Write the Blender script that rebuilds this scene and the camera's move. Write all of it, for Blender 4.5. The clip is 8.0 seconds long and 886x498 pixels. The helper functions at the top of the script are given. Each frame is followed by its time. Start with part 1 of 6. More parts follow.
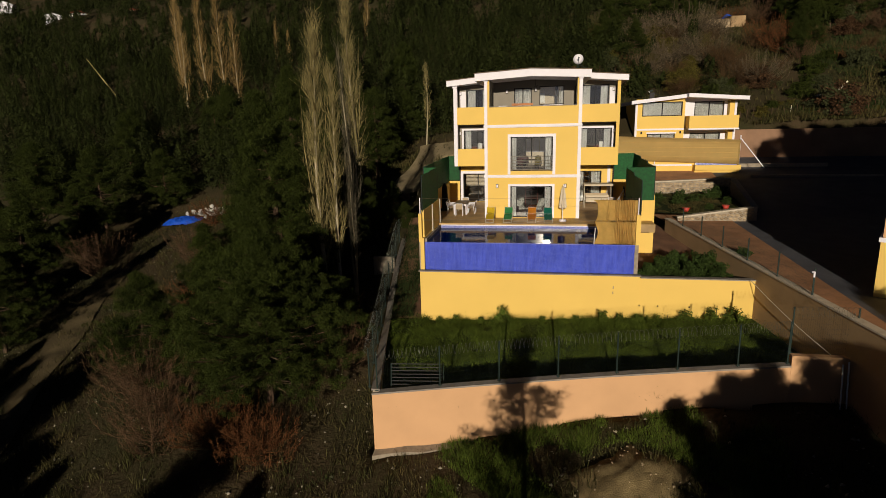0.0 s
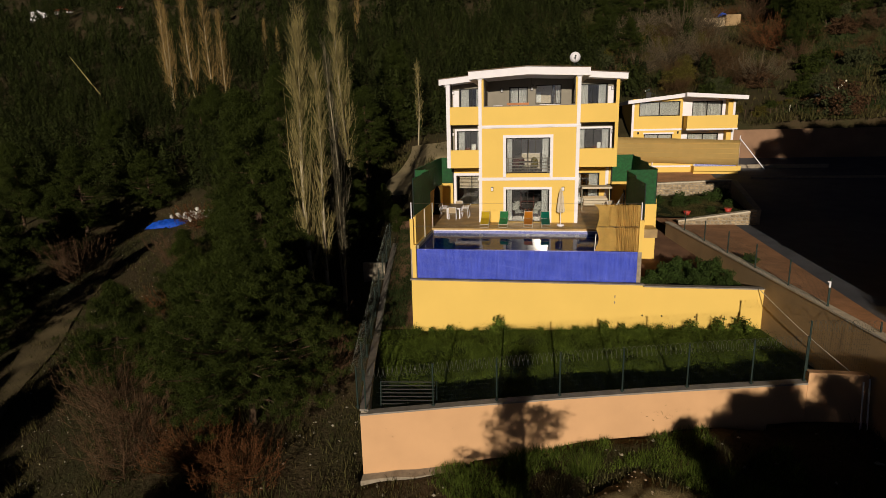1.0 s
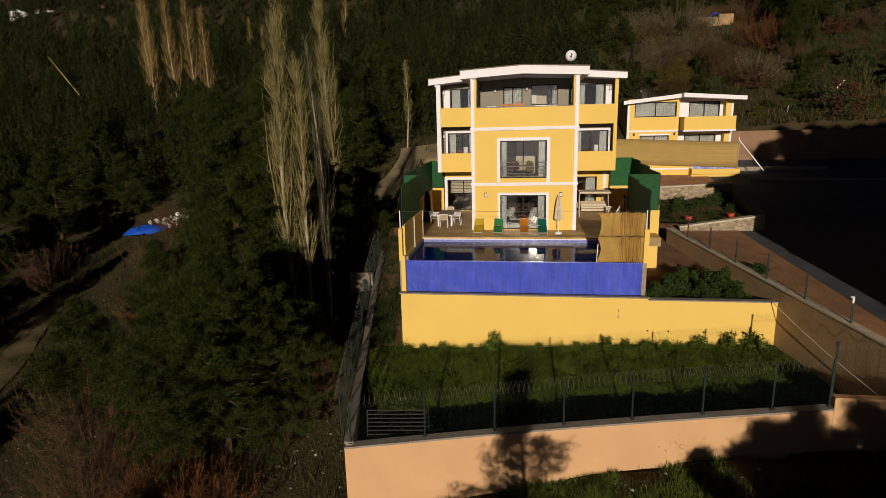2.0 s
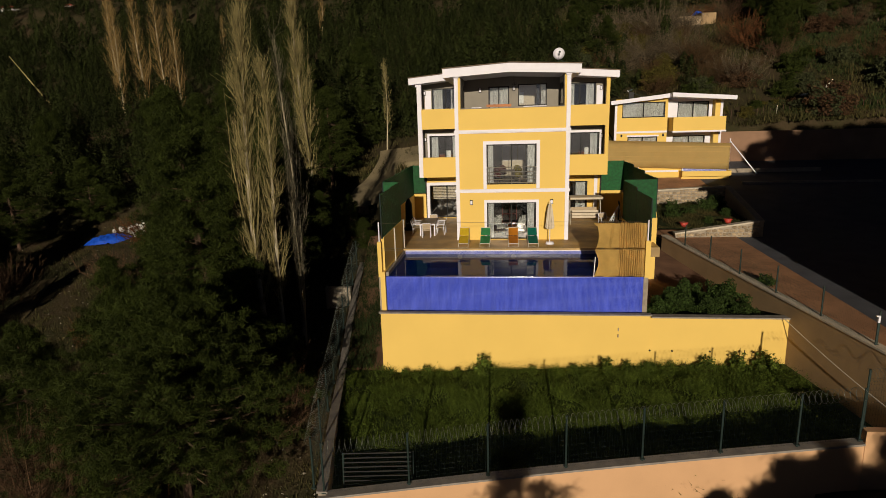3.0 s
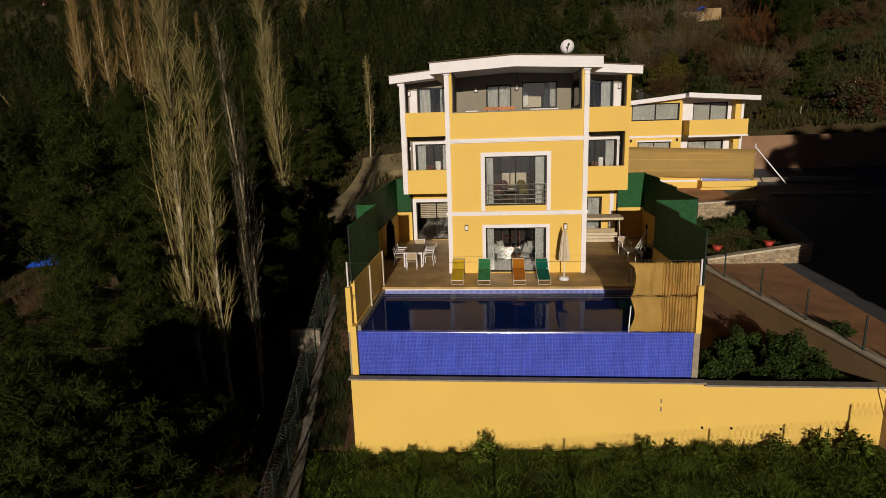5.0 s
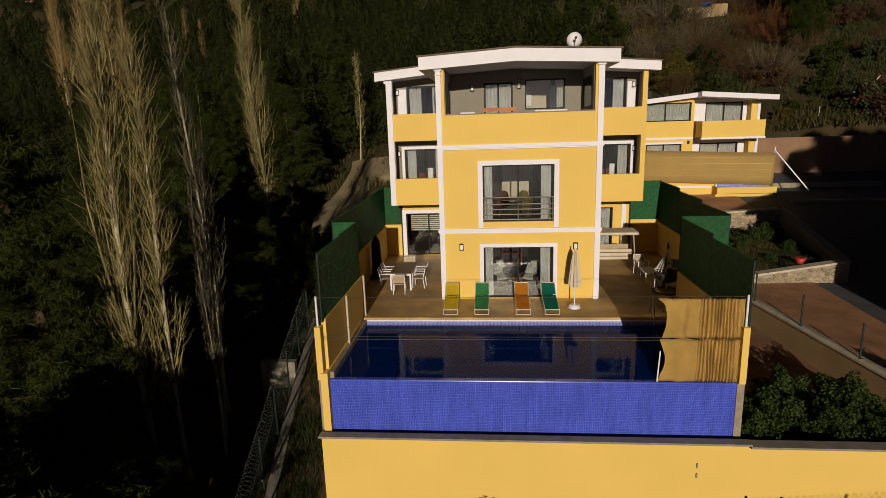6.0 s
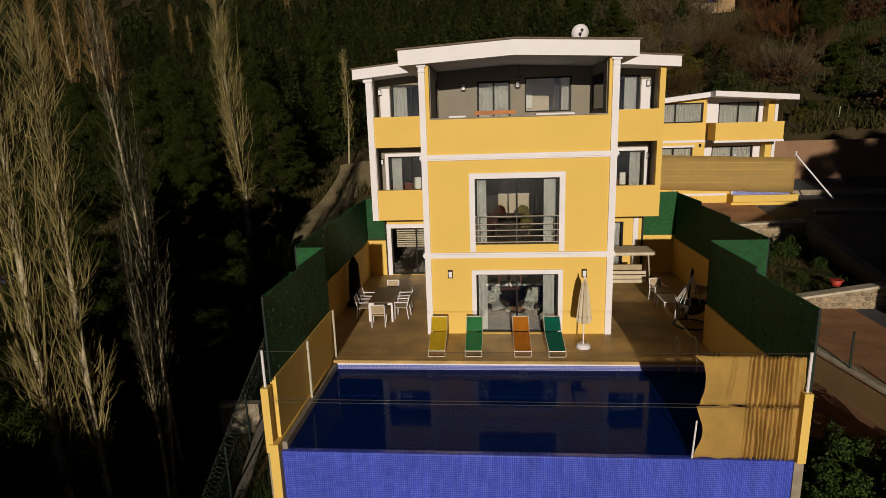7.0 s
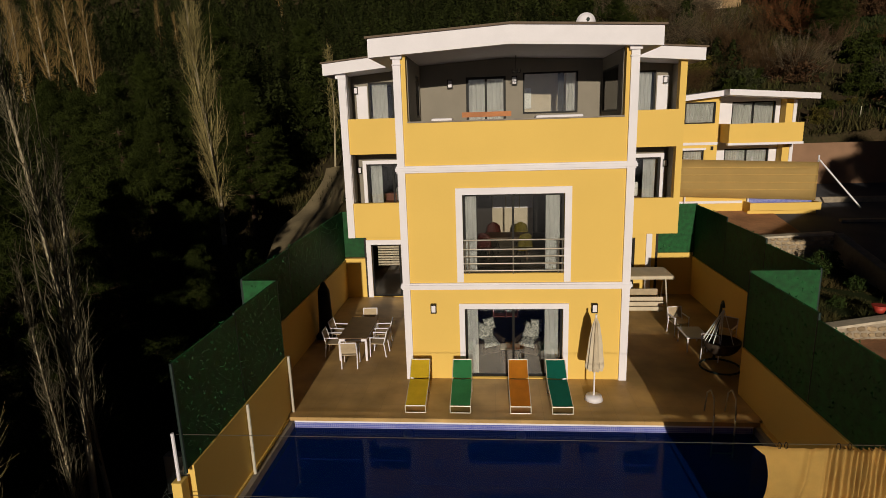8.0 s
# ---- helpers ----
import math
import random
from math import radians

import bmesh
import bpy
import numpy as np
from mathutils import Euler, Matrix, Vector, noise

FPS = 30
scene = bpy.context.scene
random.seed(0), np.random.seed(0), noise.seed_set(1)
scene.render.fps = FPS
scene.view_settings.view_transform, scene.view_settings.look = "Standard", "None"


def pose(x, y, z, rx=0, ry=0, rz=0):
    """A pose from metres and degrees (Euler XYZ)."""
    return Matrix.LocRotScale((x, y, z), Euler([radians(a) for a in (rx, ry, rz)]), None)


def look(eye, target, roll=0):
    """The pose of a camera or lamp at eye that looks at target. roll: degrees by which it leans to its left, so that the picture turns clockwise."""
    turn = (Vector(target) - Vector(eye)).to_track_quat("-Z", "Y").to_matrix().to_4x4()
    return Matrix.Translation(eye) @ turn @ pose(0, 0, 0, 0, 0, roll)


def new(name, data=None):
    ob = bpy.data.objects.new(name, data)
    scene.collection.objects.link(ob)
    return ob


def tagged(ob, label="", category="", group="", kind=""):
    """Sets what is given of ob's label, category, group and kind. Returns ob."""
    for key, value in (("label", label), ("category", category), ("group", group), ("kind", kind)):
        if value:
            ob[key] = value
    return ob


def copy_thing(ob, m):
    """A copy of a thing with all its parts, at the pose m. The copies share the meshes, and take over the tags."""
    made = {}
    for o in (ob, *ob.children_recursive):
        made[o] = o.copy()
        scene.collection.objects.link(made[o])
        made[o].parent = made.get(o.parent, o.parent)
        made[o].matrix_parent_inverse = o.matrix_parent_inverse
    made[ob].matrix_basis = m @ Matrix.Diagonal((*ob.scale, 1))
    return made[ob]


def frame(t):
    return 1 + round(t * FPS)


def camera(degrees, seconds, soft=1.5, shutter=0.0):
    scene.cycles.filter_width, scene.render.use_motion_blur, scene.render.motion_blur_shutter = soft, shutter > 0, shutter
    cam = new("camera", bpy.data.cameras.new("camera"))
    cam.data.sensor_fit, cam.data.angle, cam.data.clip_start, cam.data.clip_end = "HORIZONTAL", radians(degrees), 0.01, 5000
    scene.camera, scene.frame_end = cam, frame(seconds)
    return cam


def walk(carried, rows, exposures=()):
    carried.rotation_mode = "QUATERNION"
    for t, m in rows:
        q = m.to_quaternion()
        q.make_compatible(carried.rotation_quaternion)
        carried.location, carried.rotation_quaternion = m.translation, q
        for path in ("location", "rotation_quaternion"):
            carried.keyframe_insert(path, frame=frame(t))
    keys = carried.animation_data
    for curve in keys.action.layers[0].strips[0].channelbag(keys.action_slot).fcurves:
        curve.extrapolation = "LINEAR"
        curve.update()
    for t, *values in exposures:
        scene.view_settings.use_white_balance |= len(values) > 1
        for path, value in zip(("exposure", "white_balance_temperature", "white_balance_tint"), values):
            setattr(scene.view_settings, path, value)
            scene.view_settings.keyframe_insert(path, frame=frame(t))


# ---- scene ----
cam = camera(76.1, 8.0, 0.5)
PATH = [
    (0, (0.215, -1.5, 6.282), (-0.135, 0.421, 5.85), -1.3),
    (0.5, (0.048, -0.678, 6.286), (-0.293, 1.245, 5.853), -1.3),
    (1, (-0.108, 0.162, 6.332), (-0.431, 2.088, 5.898), -1.3),
    (1.5, (-0.294, 1.136, 6.372), (-0.606, 3.064, 5.939), -1.3),
    (3, (-0.948, 4.737, 6.529), (-1.171, 6.677, 6.096), -1.6),
    (3.5, (-1.14, 6.142, 6.579), (-1.345, 8.084, 6.148), -1.6),
    (4, (-1.342, 7.642, 6.641), (-1.538, 9.585, 6.211), -1.6),
    (4.5, (-1.452, 9.232, 6.711), (-1.645, 11.176, 6.282), -1.7),
    (6, (-1.615, 14.442, 6.956), (-1.795, 16.386, 6.523), -1.8),
    (6.5, (-1.572, 16.218, 7.067), (-1.747, 18.162, 6.631), -1.7),
    (7, (-1.467, 17.92, 7.16), (-1.642, 19.864, 6.723), -1.8),
    (7.5, (-1.384, 19.624, 7.292), (-1.554, 21.567, 6.849), -1.8),
    (8, (-1.28, 21.253, 7.28), (-1.448, 23.197, 6.839), -1.8),
]
walk(cam, [(t, look(eye, target, roll)) for t, eye, target, roll in PATH], [(0, -0.32), (4.5, -0.46), (8, -0.57)])

# ---- light ----
SUN_EL, SUN_X = radians(11.6), 0.02
world = bpy.data.worlds.new("sky")
scene.world = world
world.use_nodes = True
wn = world.node_tree
bg = wn.nodes["Background"]
skytex = wn.nodes.new("ShaderNodeTexSky")
skytex.sky_type = "NISHITA"
skytex.sun_disc = False
skytex.sun_elevation = SUN_EL
skytex.sun_rotation = radians(180)
wn.links.new(skytex.outputs[0], bg.inputs[0])
skytex.ozone_density = 0.4
skytex.altitude, skytex.air_density, skytex.dust_density = 2500, 0.22, 0.7
bg.inputs[1].default_value = 0.0225
sun = new("sun", bpy.data.lights.new("sun", "SUN"))
sun.data.energy, sun.data.angle, sun.data.color = 5.0, radians(0.5), (1.0, 0.88, 0.70)
sun.matrix_world = look((3, -60, 40), (3 - SUN_X * 60, -60 + 60 * math.cos(SUN_EL), 40 - 60 * math.sin(SUN_EL)))


# ---- materials ----
def mat(name, col, rough=0.8, var=0.25, scale=3.0, fine=40.0, bump=0.15, metal=0.0, rand=0.0, tint=None, spec=0.4, bumpdist=0.02):
    """A painted or raw surface: broad stains, fine grain and slight relief."""
    m = bpy.data.materials.new(name)
    m.use_nodes = True
    nt = m.node_tree
    b = nt.nodes["Principled BSDF"]
    tc = nt.nodes.new("ShaderNodeTexCoord")
    geo = nt.nodes.new("ShaderNodeNewGeometry")
    n1 = nt.nodes.new("ShaderNodeTexNoise")
    n1.inputs["Scale"].default_value = scale
    n1.inputs["Detail"].default_value = 4
    n2 = nt.nodes.new("ShaderNodeTexNoise")
    n2.inputs["Scale"].default_value = fine
    n2.inputs["Detail"].default_value = 3
    for n in (n1, n2):
        nt.links.new(geo.outputs["Position"], n.inputs["Vector"])
    mix = nt.nodes.new("ShaderNodeMix")
    mix.data_type = "RGBA"
    dark = tint if tint else tuple(c * (1 - var) for c in col)
    mix.inputs[6].default_value = (*dark, 1)
    mix.inputs[7].default_value = (*[min(1, c * (1 + var * 0.35)) for c in col], 1)
    ramp = nt.nodes.new("ShaderNodeMapRange")
    ramp.inputs[1].default_value, ramp.inputs[2].default_value = 0.3, 0.68
    add = nt.nodes.new("ShaderNodeMath")
    add.operation = "MULTIPLY_ADD"
    add.inputs[1].default_value = 0.35
    nt.links.new(n2.outputs[0], add.inputs[0])
    sub = nt.nodes.new("ShaderNodeMath")
    sub.operation = "MULTIPLY_ADD"
    sub.inputs[1].default_value, sub.inputs[2].default_value = 0.85, -0.1
    nt.links.new(n1.outputs[0], sub.inputs[0])
    nt.links.new(sub.outputs[0], add.inputs[2])
    nt.links.new(add.outputs[0], ramp.inputs[0])
    nt.links.new(ramp.outputs[0], mix.inputs[0])
    colour = mix.outputs[2]
    if rand:
        oi = nt.nodes.new("ShaderNodeObjectInfo")
        isl = nt.nodes.new("ShaderNodeMath")
        isl.operation = "ADD"
        nt.links.new(oi.outputs["Random"], isl.inputs[0])
        nt.links.new(geo.outputs["Random Per Island"], isl.inputs[1])
        fr = nt.nodes.new("ShaderNodeMath")
        fr.operation = "FRACT"
        nt.links.new(isl.outputs[0], fr.inputs[0])
        hsv = nt.nodes.new("ShaderNodeHueSaturation")
        mr = nt.nodes.new("ShaderNodeMapRange")
        mr.inputs[3].default_value, mr.inputs[4].default_value = 1 - rand, 1 + rand
        nt.links.new(fr.outputs[0], mr.inputs[0])
        nt.links.new(mr.outputs[0], hsv.inputs["Value"])
        nt.links.new(colour, hsv.inputs["Color"])
        colour = hsv.outputs[0]
    nt.links.new(colour, b.inputs["Base Color"])
    b.inputs["Roughness"].default_value = rough
    b.inputs["Metallic"].default_value = metal
    b.inputs["Specular IOR Level"].default_value = spec
    if bump:
        bp = nt.nodes.new("ShaderNodeBump")
        bp.inputs["Strength"].default_value = bump
        bp.inputs["Distance"].default_value = bumpdist
        nt.links.new(n2.outputs[0], bp.inputs["Height"])
        nt.links.new(bp.outputs[0], b.inputs["Normal"])
    return m


def grid_mat(name, c1, c2, joint, w, h, gap, rough=0.5, offset=0.0, vertical=True, spec=0.5, wear=0.2):
    """Small laid pieces too fine to pick apart: mosaic or paving with joints."""
    m = mat(name, c1, rough, wear, 1.5, 30, 0.0, spec=spec)
    nt = m.node_tree
    b = nt.nodes["Principled BSDF"]
    geo = nt.nodes.new("ShaderNodeNewGeometry")
    sep = nt.nodes.new("ShaderNodeSeparateXYZ")
    com = nt.nodes.new("ShaderNodeCombineXYZ")
    nt.links.new(geo.outputs["Position"], sep.inputs[0])
    nt.links.new(sep.outputs[0], com.inputs[0])
    nt.links.new(sep.outputs[2 if vertical else 1], com.inputs[1])
    br = nt.nodes.new("ShaderNodeTexBrick")
    br.offset = offset
    br.inputs["Scale"].default_value = 1.0
    br.inputs["Brick Width"].default_value, br.inputs["Row Height"].default_value = w, h
    br.inputs["Mortar Size"].default_value = gap
    br.inputs["Color1"].default_value, br.inputs["Color2"].default_value = (*c1, 1), (*c2, 1)
    br.inputs["Mortar"].default_value = (*joint, 1)
    nt.links.new(com.outputs[0], br.inputs["Vector"])
    old = b.inputs["Base Color"].links[0].from_node
    mul = nt.nodes.new("ShaderNodeMix")
    mul.data_type, mul.blend_type = "RGBA", "MULTIPLY"
    mul.inputs[0].default_value = 1.0
    nz = nt.nodes.new("ShaderNodeTexNoise")
    nz.inputs["Scale"].default_value = 0.9
    nz.inputs["Detail"].default_value = 5
    nt.links.new(geo.outputs["Position"], nz.inputs["Vector"])
    mr = nt.nodes.new("ShaderNodeMapRange")
    mr.inputs[1].default_value, mr.inputs[2].default_value = 0.3, 0.7
    mr.inputs[3].default_value, mr.inputs[4].default_value = 1 - wear, 1.05
    nt.links.new(nz.outputs[0], mr.inputs[0])
    nt.links.new(br.outputs[0], mul.inputs[6])
    nt.links.new(mr.outputs[0], mul.inputs[7])
    nt.links.new(mul.outputs[2], b.inputs["Base Color"])
    bp = nt.nodes.new("ShaderNodeBump")
    bp.inputs["Strength"].default_value, bp.inputs["Distance"].default_value = 0.35, 0.004
    bp.invert = True
    nt.links.new(br.outputs["Fac"], bp.inputs["Height"])
    nt.links.new(bp.outputs[0], b.inputs["Normal"])
    return m


def glass_mat(name, tint, gloss_rough=0.045):
    m = bpy.data.materials.new(name)
    m.use_nodes = True
    nt = m.node_tree
    nt.nodes.remove(nt.nodes["Principled BSDF"])
    out = nt.nodes["Material Output"]
    tr = nt.nodes.new("ShaderNodeBsdfTransparent")
    tr.inputs[0].default_value = (*tint, 1)
    gl = nt.nodes.new("ShaderNodeBsdfGlossy")
    gl.inputs["Roughness"].default_value = gloss_rough
    fr = nt.nodes.new("ShaderNodeFresnel")
    fr.inputs[0].default_value = 1.92
    mx = nt.nodes.new("ShaderNodeMixShader")
    nt.links.new(fr.outputs[0], mx.inputs[0])
    nt.links.new(tr.outputs[0], mx.inputs[1])
    nt.links.new(gl.outputs[0], mx.inputs[2])
    nt.links.new(mx.outputs[0], out.inputs[0])
    return m


def streaks(m, lo=0.72, hi=1.22):
    """Vertical water marks over a tiled face."""
    nt = m.node_tree
    b = nt.nodes["Principled BSDF"]
    src = b.inputs["Base Color"].links[0].from_socket
    geo = nt.nodes.new("ShaderNodeNewGeometry")
    mp = nt.nodes.new("ShaderNodeMapping")
    mp.inputs["Scale"].default_value = (5.0, 1.0, 0.55)
    nt.links.new(geo.outputs["Position"], mp.inputs["Vector"])
    nz = nt.nodes.new("ShaderNodeTexNoise")
    nz.inputs["Scale"].default_value, nz.inputs["Detail"].default_value = 1.6, 6
    nt.links.new(mp.outputs[0], nz.inputs["Vector"])
    mr = nt.nodes.new("ShaderNodeMapRange")
    mr.inputs[1].default_value, mr.inputs[2].default_value, mr.inputs[3].default_value, mr.inputs[4].default_value = 0.32, 0.7, lo, hi
    nt.links.new(nz.outputs[0], mr.inputs[0])
    mul = nt.nodes.new("ShaderNodeMix")
    mul.data_type, mul.blend_type = "RGBA", "MULTIPLY"
    mul.inputs[0].default_value = 1.0
    nt.links.new(src, mul.inputs[6])
    nt.links.new(mr.outputs[0], mul.inputs[7])
    nt.links.new(mul.outputs[2], b.inputs["Base Color"])
    return m


YELLOW = mat("yellow_render", (0.72, 0.487, 0.122), 0.85, 0.05, 0.5, 60, 0.12)
PINK = mat("pink_render", (0.59, 0.345, 0.182), 0.9, 0.10, 0.7, 50, 0.12)
WHITE = mat("white_paint", (0.73, 0.705, 0.765), 0.6, 0.06, 2, 50, 0.05)
GREY = mat("grey_paint", (0.235, 0.21, 0.17), 0.8, 0.12, 1.5, 50, 0.1)
PALECOPING = mat("pale_coping", (0.52, 0.45, 0.35), 0.8, 0.3, 3, 40, 0.2)
COPING = mat("grey_coping", (0.25, 0.22, 0.19), 0.8, 0.3, 3, 40, 0.2)
DECK = grid_mat("deck_paving", (0.53, 0.335, 0.125), (0.50, 0.32, 0.12), (0.45, 0.29, 0.11), 0.6, 0.6, 0.008, 0.55, 0.0, False, 0.45, 0.45)
MOSAIC = grid_mat("blue_mosaic", (0.050, 0.080, 0.53), (0.038, 0.062, 0.44), (0.14, 0.175, 0.62), 0.05, 0.05, 0.003, 0.16, 0.0, True, 0.5, 0.12)
streaks(MOSAIC, 0.84, 1.12)
MOSAIC_RIM = grid_mat("blue_white_mosaic", (0.06, 0.085, 0.40), (0.11, 0.135, 0.46), (0.32, 0.34, 0.58), 0.05, 0.05, 0.006, 0.25, 0.0, True, 0.5, 0.1)
POOL_IN = mat("pool_lining", (0.025, 0.045, 0.32), 0.4, 0.15, 1, 20, 0)
HEDGE = mat("artificial_hedge_green", (0.004, 0.08, 0.017), 0.75, 0.5, 6, 60, 0.3, rand=0.25, bumpdist=0.02)
FRAME = mat("dark_window_frame", (0.012, 0.011, 0.010), 0.5, 0.2, 3, 60, 0.05, spec=0.15)
METAL_D = mat("dark_green_metal", (0.02, 0.035, 0.03), 0.5, 0.3, 4, 60, 0.05, 0.3)
STEEL = mat("steel_rail", (0.55, 0.5, 0.42), 0.3, 0.15, 4, 60, 0.02, 0.9)
CANVAS = mat("tan_canvas", (0.66, 0.425, 0.125), 0.9, 0.2, 2, 80, 0.25)
SCREEN = mat("tan_screen_cloth", (0.62, 0.435, 0.165), 0.9, 0.06, 1, 60, 0.05)
CURTAIN = mat("pale_curtain", (0.80, 0.81, 0.80), 0.9, 0.15, 3, 60, 0.1)
# near-black indoor colours carry the dimness of the rooms
ROOM = mat("unlit_room_wall", (0.032, 0.026, 0.022), 0.9, 0.2, 2, 30, 0.05)
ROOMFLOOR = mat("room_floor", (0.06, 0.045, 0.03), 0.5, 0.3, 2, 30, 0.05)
GLASS = glass_mat("window_glass", (0.975, 0.98, 0.975))
ROOFTOP = mat("brown_roof_edge", (0.14, 0.10, 0.07), 0.8, 0.3, 3, 40, 0.2)
GRASS = mat("lawn_green", (0.03, 0.042, 0.012), 0.9, 0.5, 1.2, 30, 0.2, rand=0.35, spec=0.12)
SOIL = mat("dry_soil", (0.052, 0.035, 0.019), 0.95, 0.55, 0.18, 5, 0.9, bumpdist=0.1, tint=(0.026, 0.029, 0.010), spec=0.12)
DIRT = mat("red_brown_path", (0.20, 0.10, 0.055), 0.95, 0.4, 0.8, 14, 0.4)
ASPHALT = mat("asphalt", (0.075, 0.075, 0.088), 0.85, 0.35, 0.8, 50, 0.3)
PAVING = grid_mat("red_paving", (0.43, 0.21, 0.105), (0.36, 0.18, 0.09), (0.24, 0.14, 0.08), 0.2, 0.1, 0.006, 0.85, 0.5, False, 0.3, 0.35)
STONE = mat("field_stone", (0.36, 0.27, 0.17), 0.9, 0.35, 4, 30, 0.5, rand=0.35)
MORTAR = mat("pale_mortar", (0.30, 0.25, 0.19), 0.95, 0.3, 4, 40, 0.4)
PINE = mat("pine_needles", (0.024, 0.032, 0.004), 0.75, 0.35, 0.6, 10, 0, rand=0.45, spec=0.12)
PINEFAR = mat("far_pine_needles", (0.021, 0.027, 0.005), 0.8, 0.65, 0.25, 2, 0, rand=0.3, spec=0.12)
OLIVE = mat("grey_green_leaves", (0.045, 0.05, 0.02), 0.8, 0.4, 0.4, 6, 0, rand=0.4, spec=0.12)
BARK = mat("pine_bark", (0.085, 0.05, 0.03), 0.95, 0.4, 3, 30, 0.6)
POPLAR = mat("poplar_bark", (0.245, 0.20, 0.085), 0.9, 0.45, 1.6, 12, 0, rand=0.3, spec=0.12)
POPGREY = mat("grey_poplar_bark", (0.15, 0.13, 0.085), 0.9, 0.4, 1.6, 12, 0, rand=0.3, spec=0.12)
POPTRUNK = mat("pale_poplar_trunk", (0.44, 0.37, 0.25), 0.9, 0.35, 2.0, 14, 0, spec=0.12)
POPBACK = mat("poplar_russet_bark", (0.27, 0.18, 0.07), 0.9, 0.3, 1.0, 12, 0, rand=0.3, spec=0.12)
TWIG = mat("dry_twigs", (0.10, 0.058, 0.032), 0.9, 0.4, 0.8, 10, 0, rand=0.35, spec=0.12)
REDTWIG = mat("russet_twigs", (0.125, 0.052, 0.02), 0.9, 0.4, 0.8, 10, 0, rand=0.35, spec=0.12)

DRIVEWALL = mat("tan_render", (0.36, 0.24, 0.125), 0.9, 0.25, 0.6, 40, 0.15)
WIRE = mat("galvanised_wire", (0.16, 0.17, 0.145), 0.4, 0.2, 5, 50, 0, 0.6)
PALEMETAL = mat("pale_metal_frame", (0.62, 0.58, 0.48), 0.4, 0.1, 5, 60, 0.02, 0.2)
SHEER = mat("white_sheer_curtain", (0.78, 0.78, 0.75), 0.9, 0.1, 3, 60, 0.05)
CREAM = mat("cream_cloth", (0.58, 0.50, 0.38), 0.9, 0.15, 3, 80, 0.15)
BEIGE = mat("beige_weave", (0.42, 0.33, 0.22), 0.9, 0.2, 4, 90, 0.2)
TABLETOP = mat("brown_table_top", (0.13, 0.075, 0.038), 0.4, 0.3, 4, 60, 0.1)
WICKER = mat("dark_wicker", (0.045, 0.03, 0.02), 0.7, 0.4, 6, 60, 0.5)
ORANGEWOOD = mat("orange_wood", (0.42, 0.15, 0.04), 0.6, 0.3, 4, 40, 0.1)
REDWOOD = mat("red_wood", (0.12, 0.025, 0.015), 0.6, 0.3, 4, 40, 0.1)
OLIVECLOTH = mat("olive_cloth", (0.24, 0.19, 0.03), 0.9, 0.2, 4, 60, 0.1)
FLORAL = mat("floral_cloth", (0.62, 0.62, 0.58), 0.9, 0.2, 14, 50, 0.1, tint=(0.08, 0.09, 0.08))
REDPOT = mat("red_pot", (0.42, 0.045, 0.03), 0.5, 0.2, 4, 40, 0.1)
TARP = mat("blue_tarp", (0.01, 0.08, 0.55), 0.5, 0.3, 2, 20, 0.4)
PEBBLE = mat("dull_pebbles", (0.26, 0.225, 0.17), 0.9, 0.3, 3, 20, 0.4, rand=0.5)
RUBBLE = mat("pale_rubble", (0.62, 0.60, 0.57), 0.9, 0.3, 3, 20, 0.4, rand=0.3)
PALEDIRT = mat("pale_dirt", (0.23, 0.18, 0.10), 0.95, 0.4, 0.5, 9, 0.6, bumpdist=0.05)
DRYGRASS = mat("dry_grass", (0.064, 0.048, 0.018), 0.9, 0.4, 0.4, 6, 0, rand=0.55, tint=(0.022, 0.031, 0.008), spec=0.12)
LAWNBLADE = mat("lawn_blades", (0.078, 0.108, 0.015), 0.8, 0.5, 1.1, 6, 0, rand=0.5, spec=0.12)
BUSHLEAF = mat("bush_leaves", (0.03, 0.05, 0.010), 0.7, 0.4, 2, 12, 0, rand=0.5, spec=0.12)
RUSSET = mat("russet_leaves", (0.065, 0.034, 0.016), 0.8, 0.4, 2, 12, 0, rand=0.5, spec=0.12)
HILLTWIG = mat("grey_brown_twigs", (0.125, 0.095, 0.06), 0.9, 0.4, 0.8, 10, 0, rand=0.4, spec=0.12)
BROWNTWIG = mat("brown_twigs", (0.082, 0.047, 0.021), 0.9, 0.4, 0.8, 10, 0, rand=0.4, spec=0.12)
YELLOWLEAF = mat("yellow_green_leaves", (0.075, 0.062, 0.012), 0.8, 0.4, 0.6, 8, 0, rand=0.5, spec=0.12)
TRACK = mat("rutted_dirt", (0.105, 0.08, 0.042), 0.95, 0.55, 0.5, 9, 0.8, bumpdist=0.06, spec=0.12)
MOUND = mat("pale_earth", (0.20, 0.148, 0.072), 0.95, 0.6, 1.6, 22, 1.0, bumpdist=0.04, spec=0.12)
BACKWALL = mat("brown_render", (0.25, 0.145, 0.088), 0.9, 0.3, 0.5, 30, 0.2)
REDTILE = mat("red_roof_tile", (0.32, 0.06, 0.035), 0.85, 0.3, 1, 10, 0.2)


# ---- helpers for building ----
def box(bm, x0, x1, y0, y1, z0, z1, bev=0.0):
    r = bmesh.ops.create_cube(bm, size=1.0, matrix=Matrix.LocRotScale(((x0 + x1) / 2, (y0 + y1) / 2, (z0 + z1) / 2), None, (abs(x1 - x0), abs(y1 - y0), abs(z1 - z0))))
    if bev:
        es = {e for v in r["verts"] for e in v.link_edges}
        bmesh.ops.bevel(bm, geom=list(es), offset=bev, segments=2, affect="EDGES", profile=0.6)
    return r["verts"]


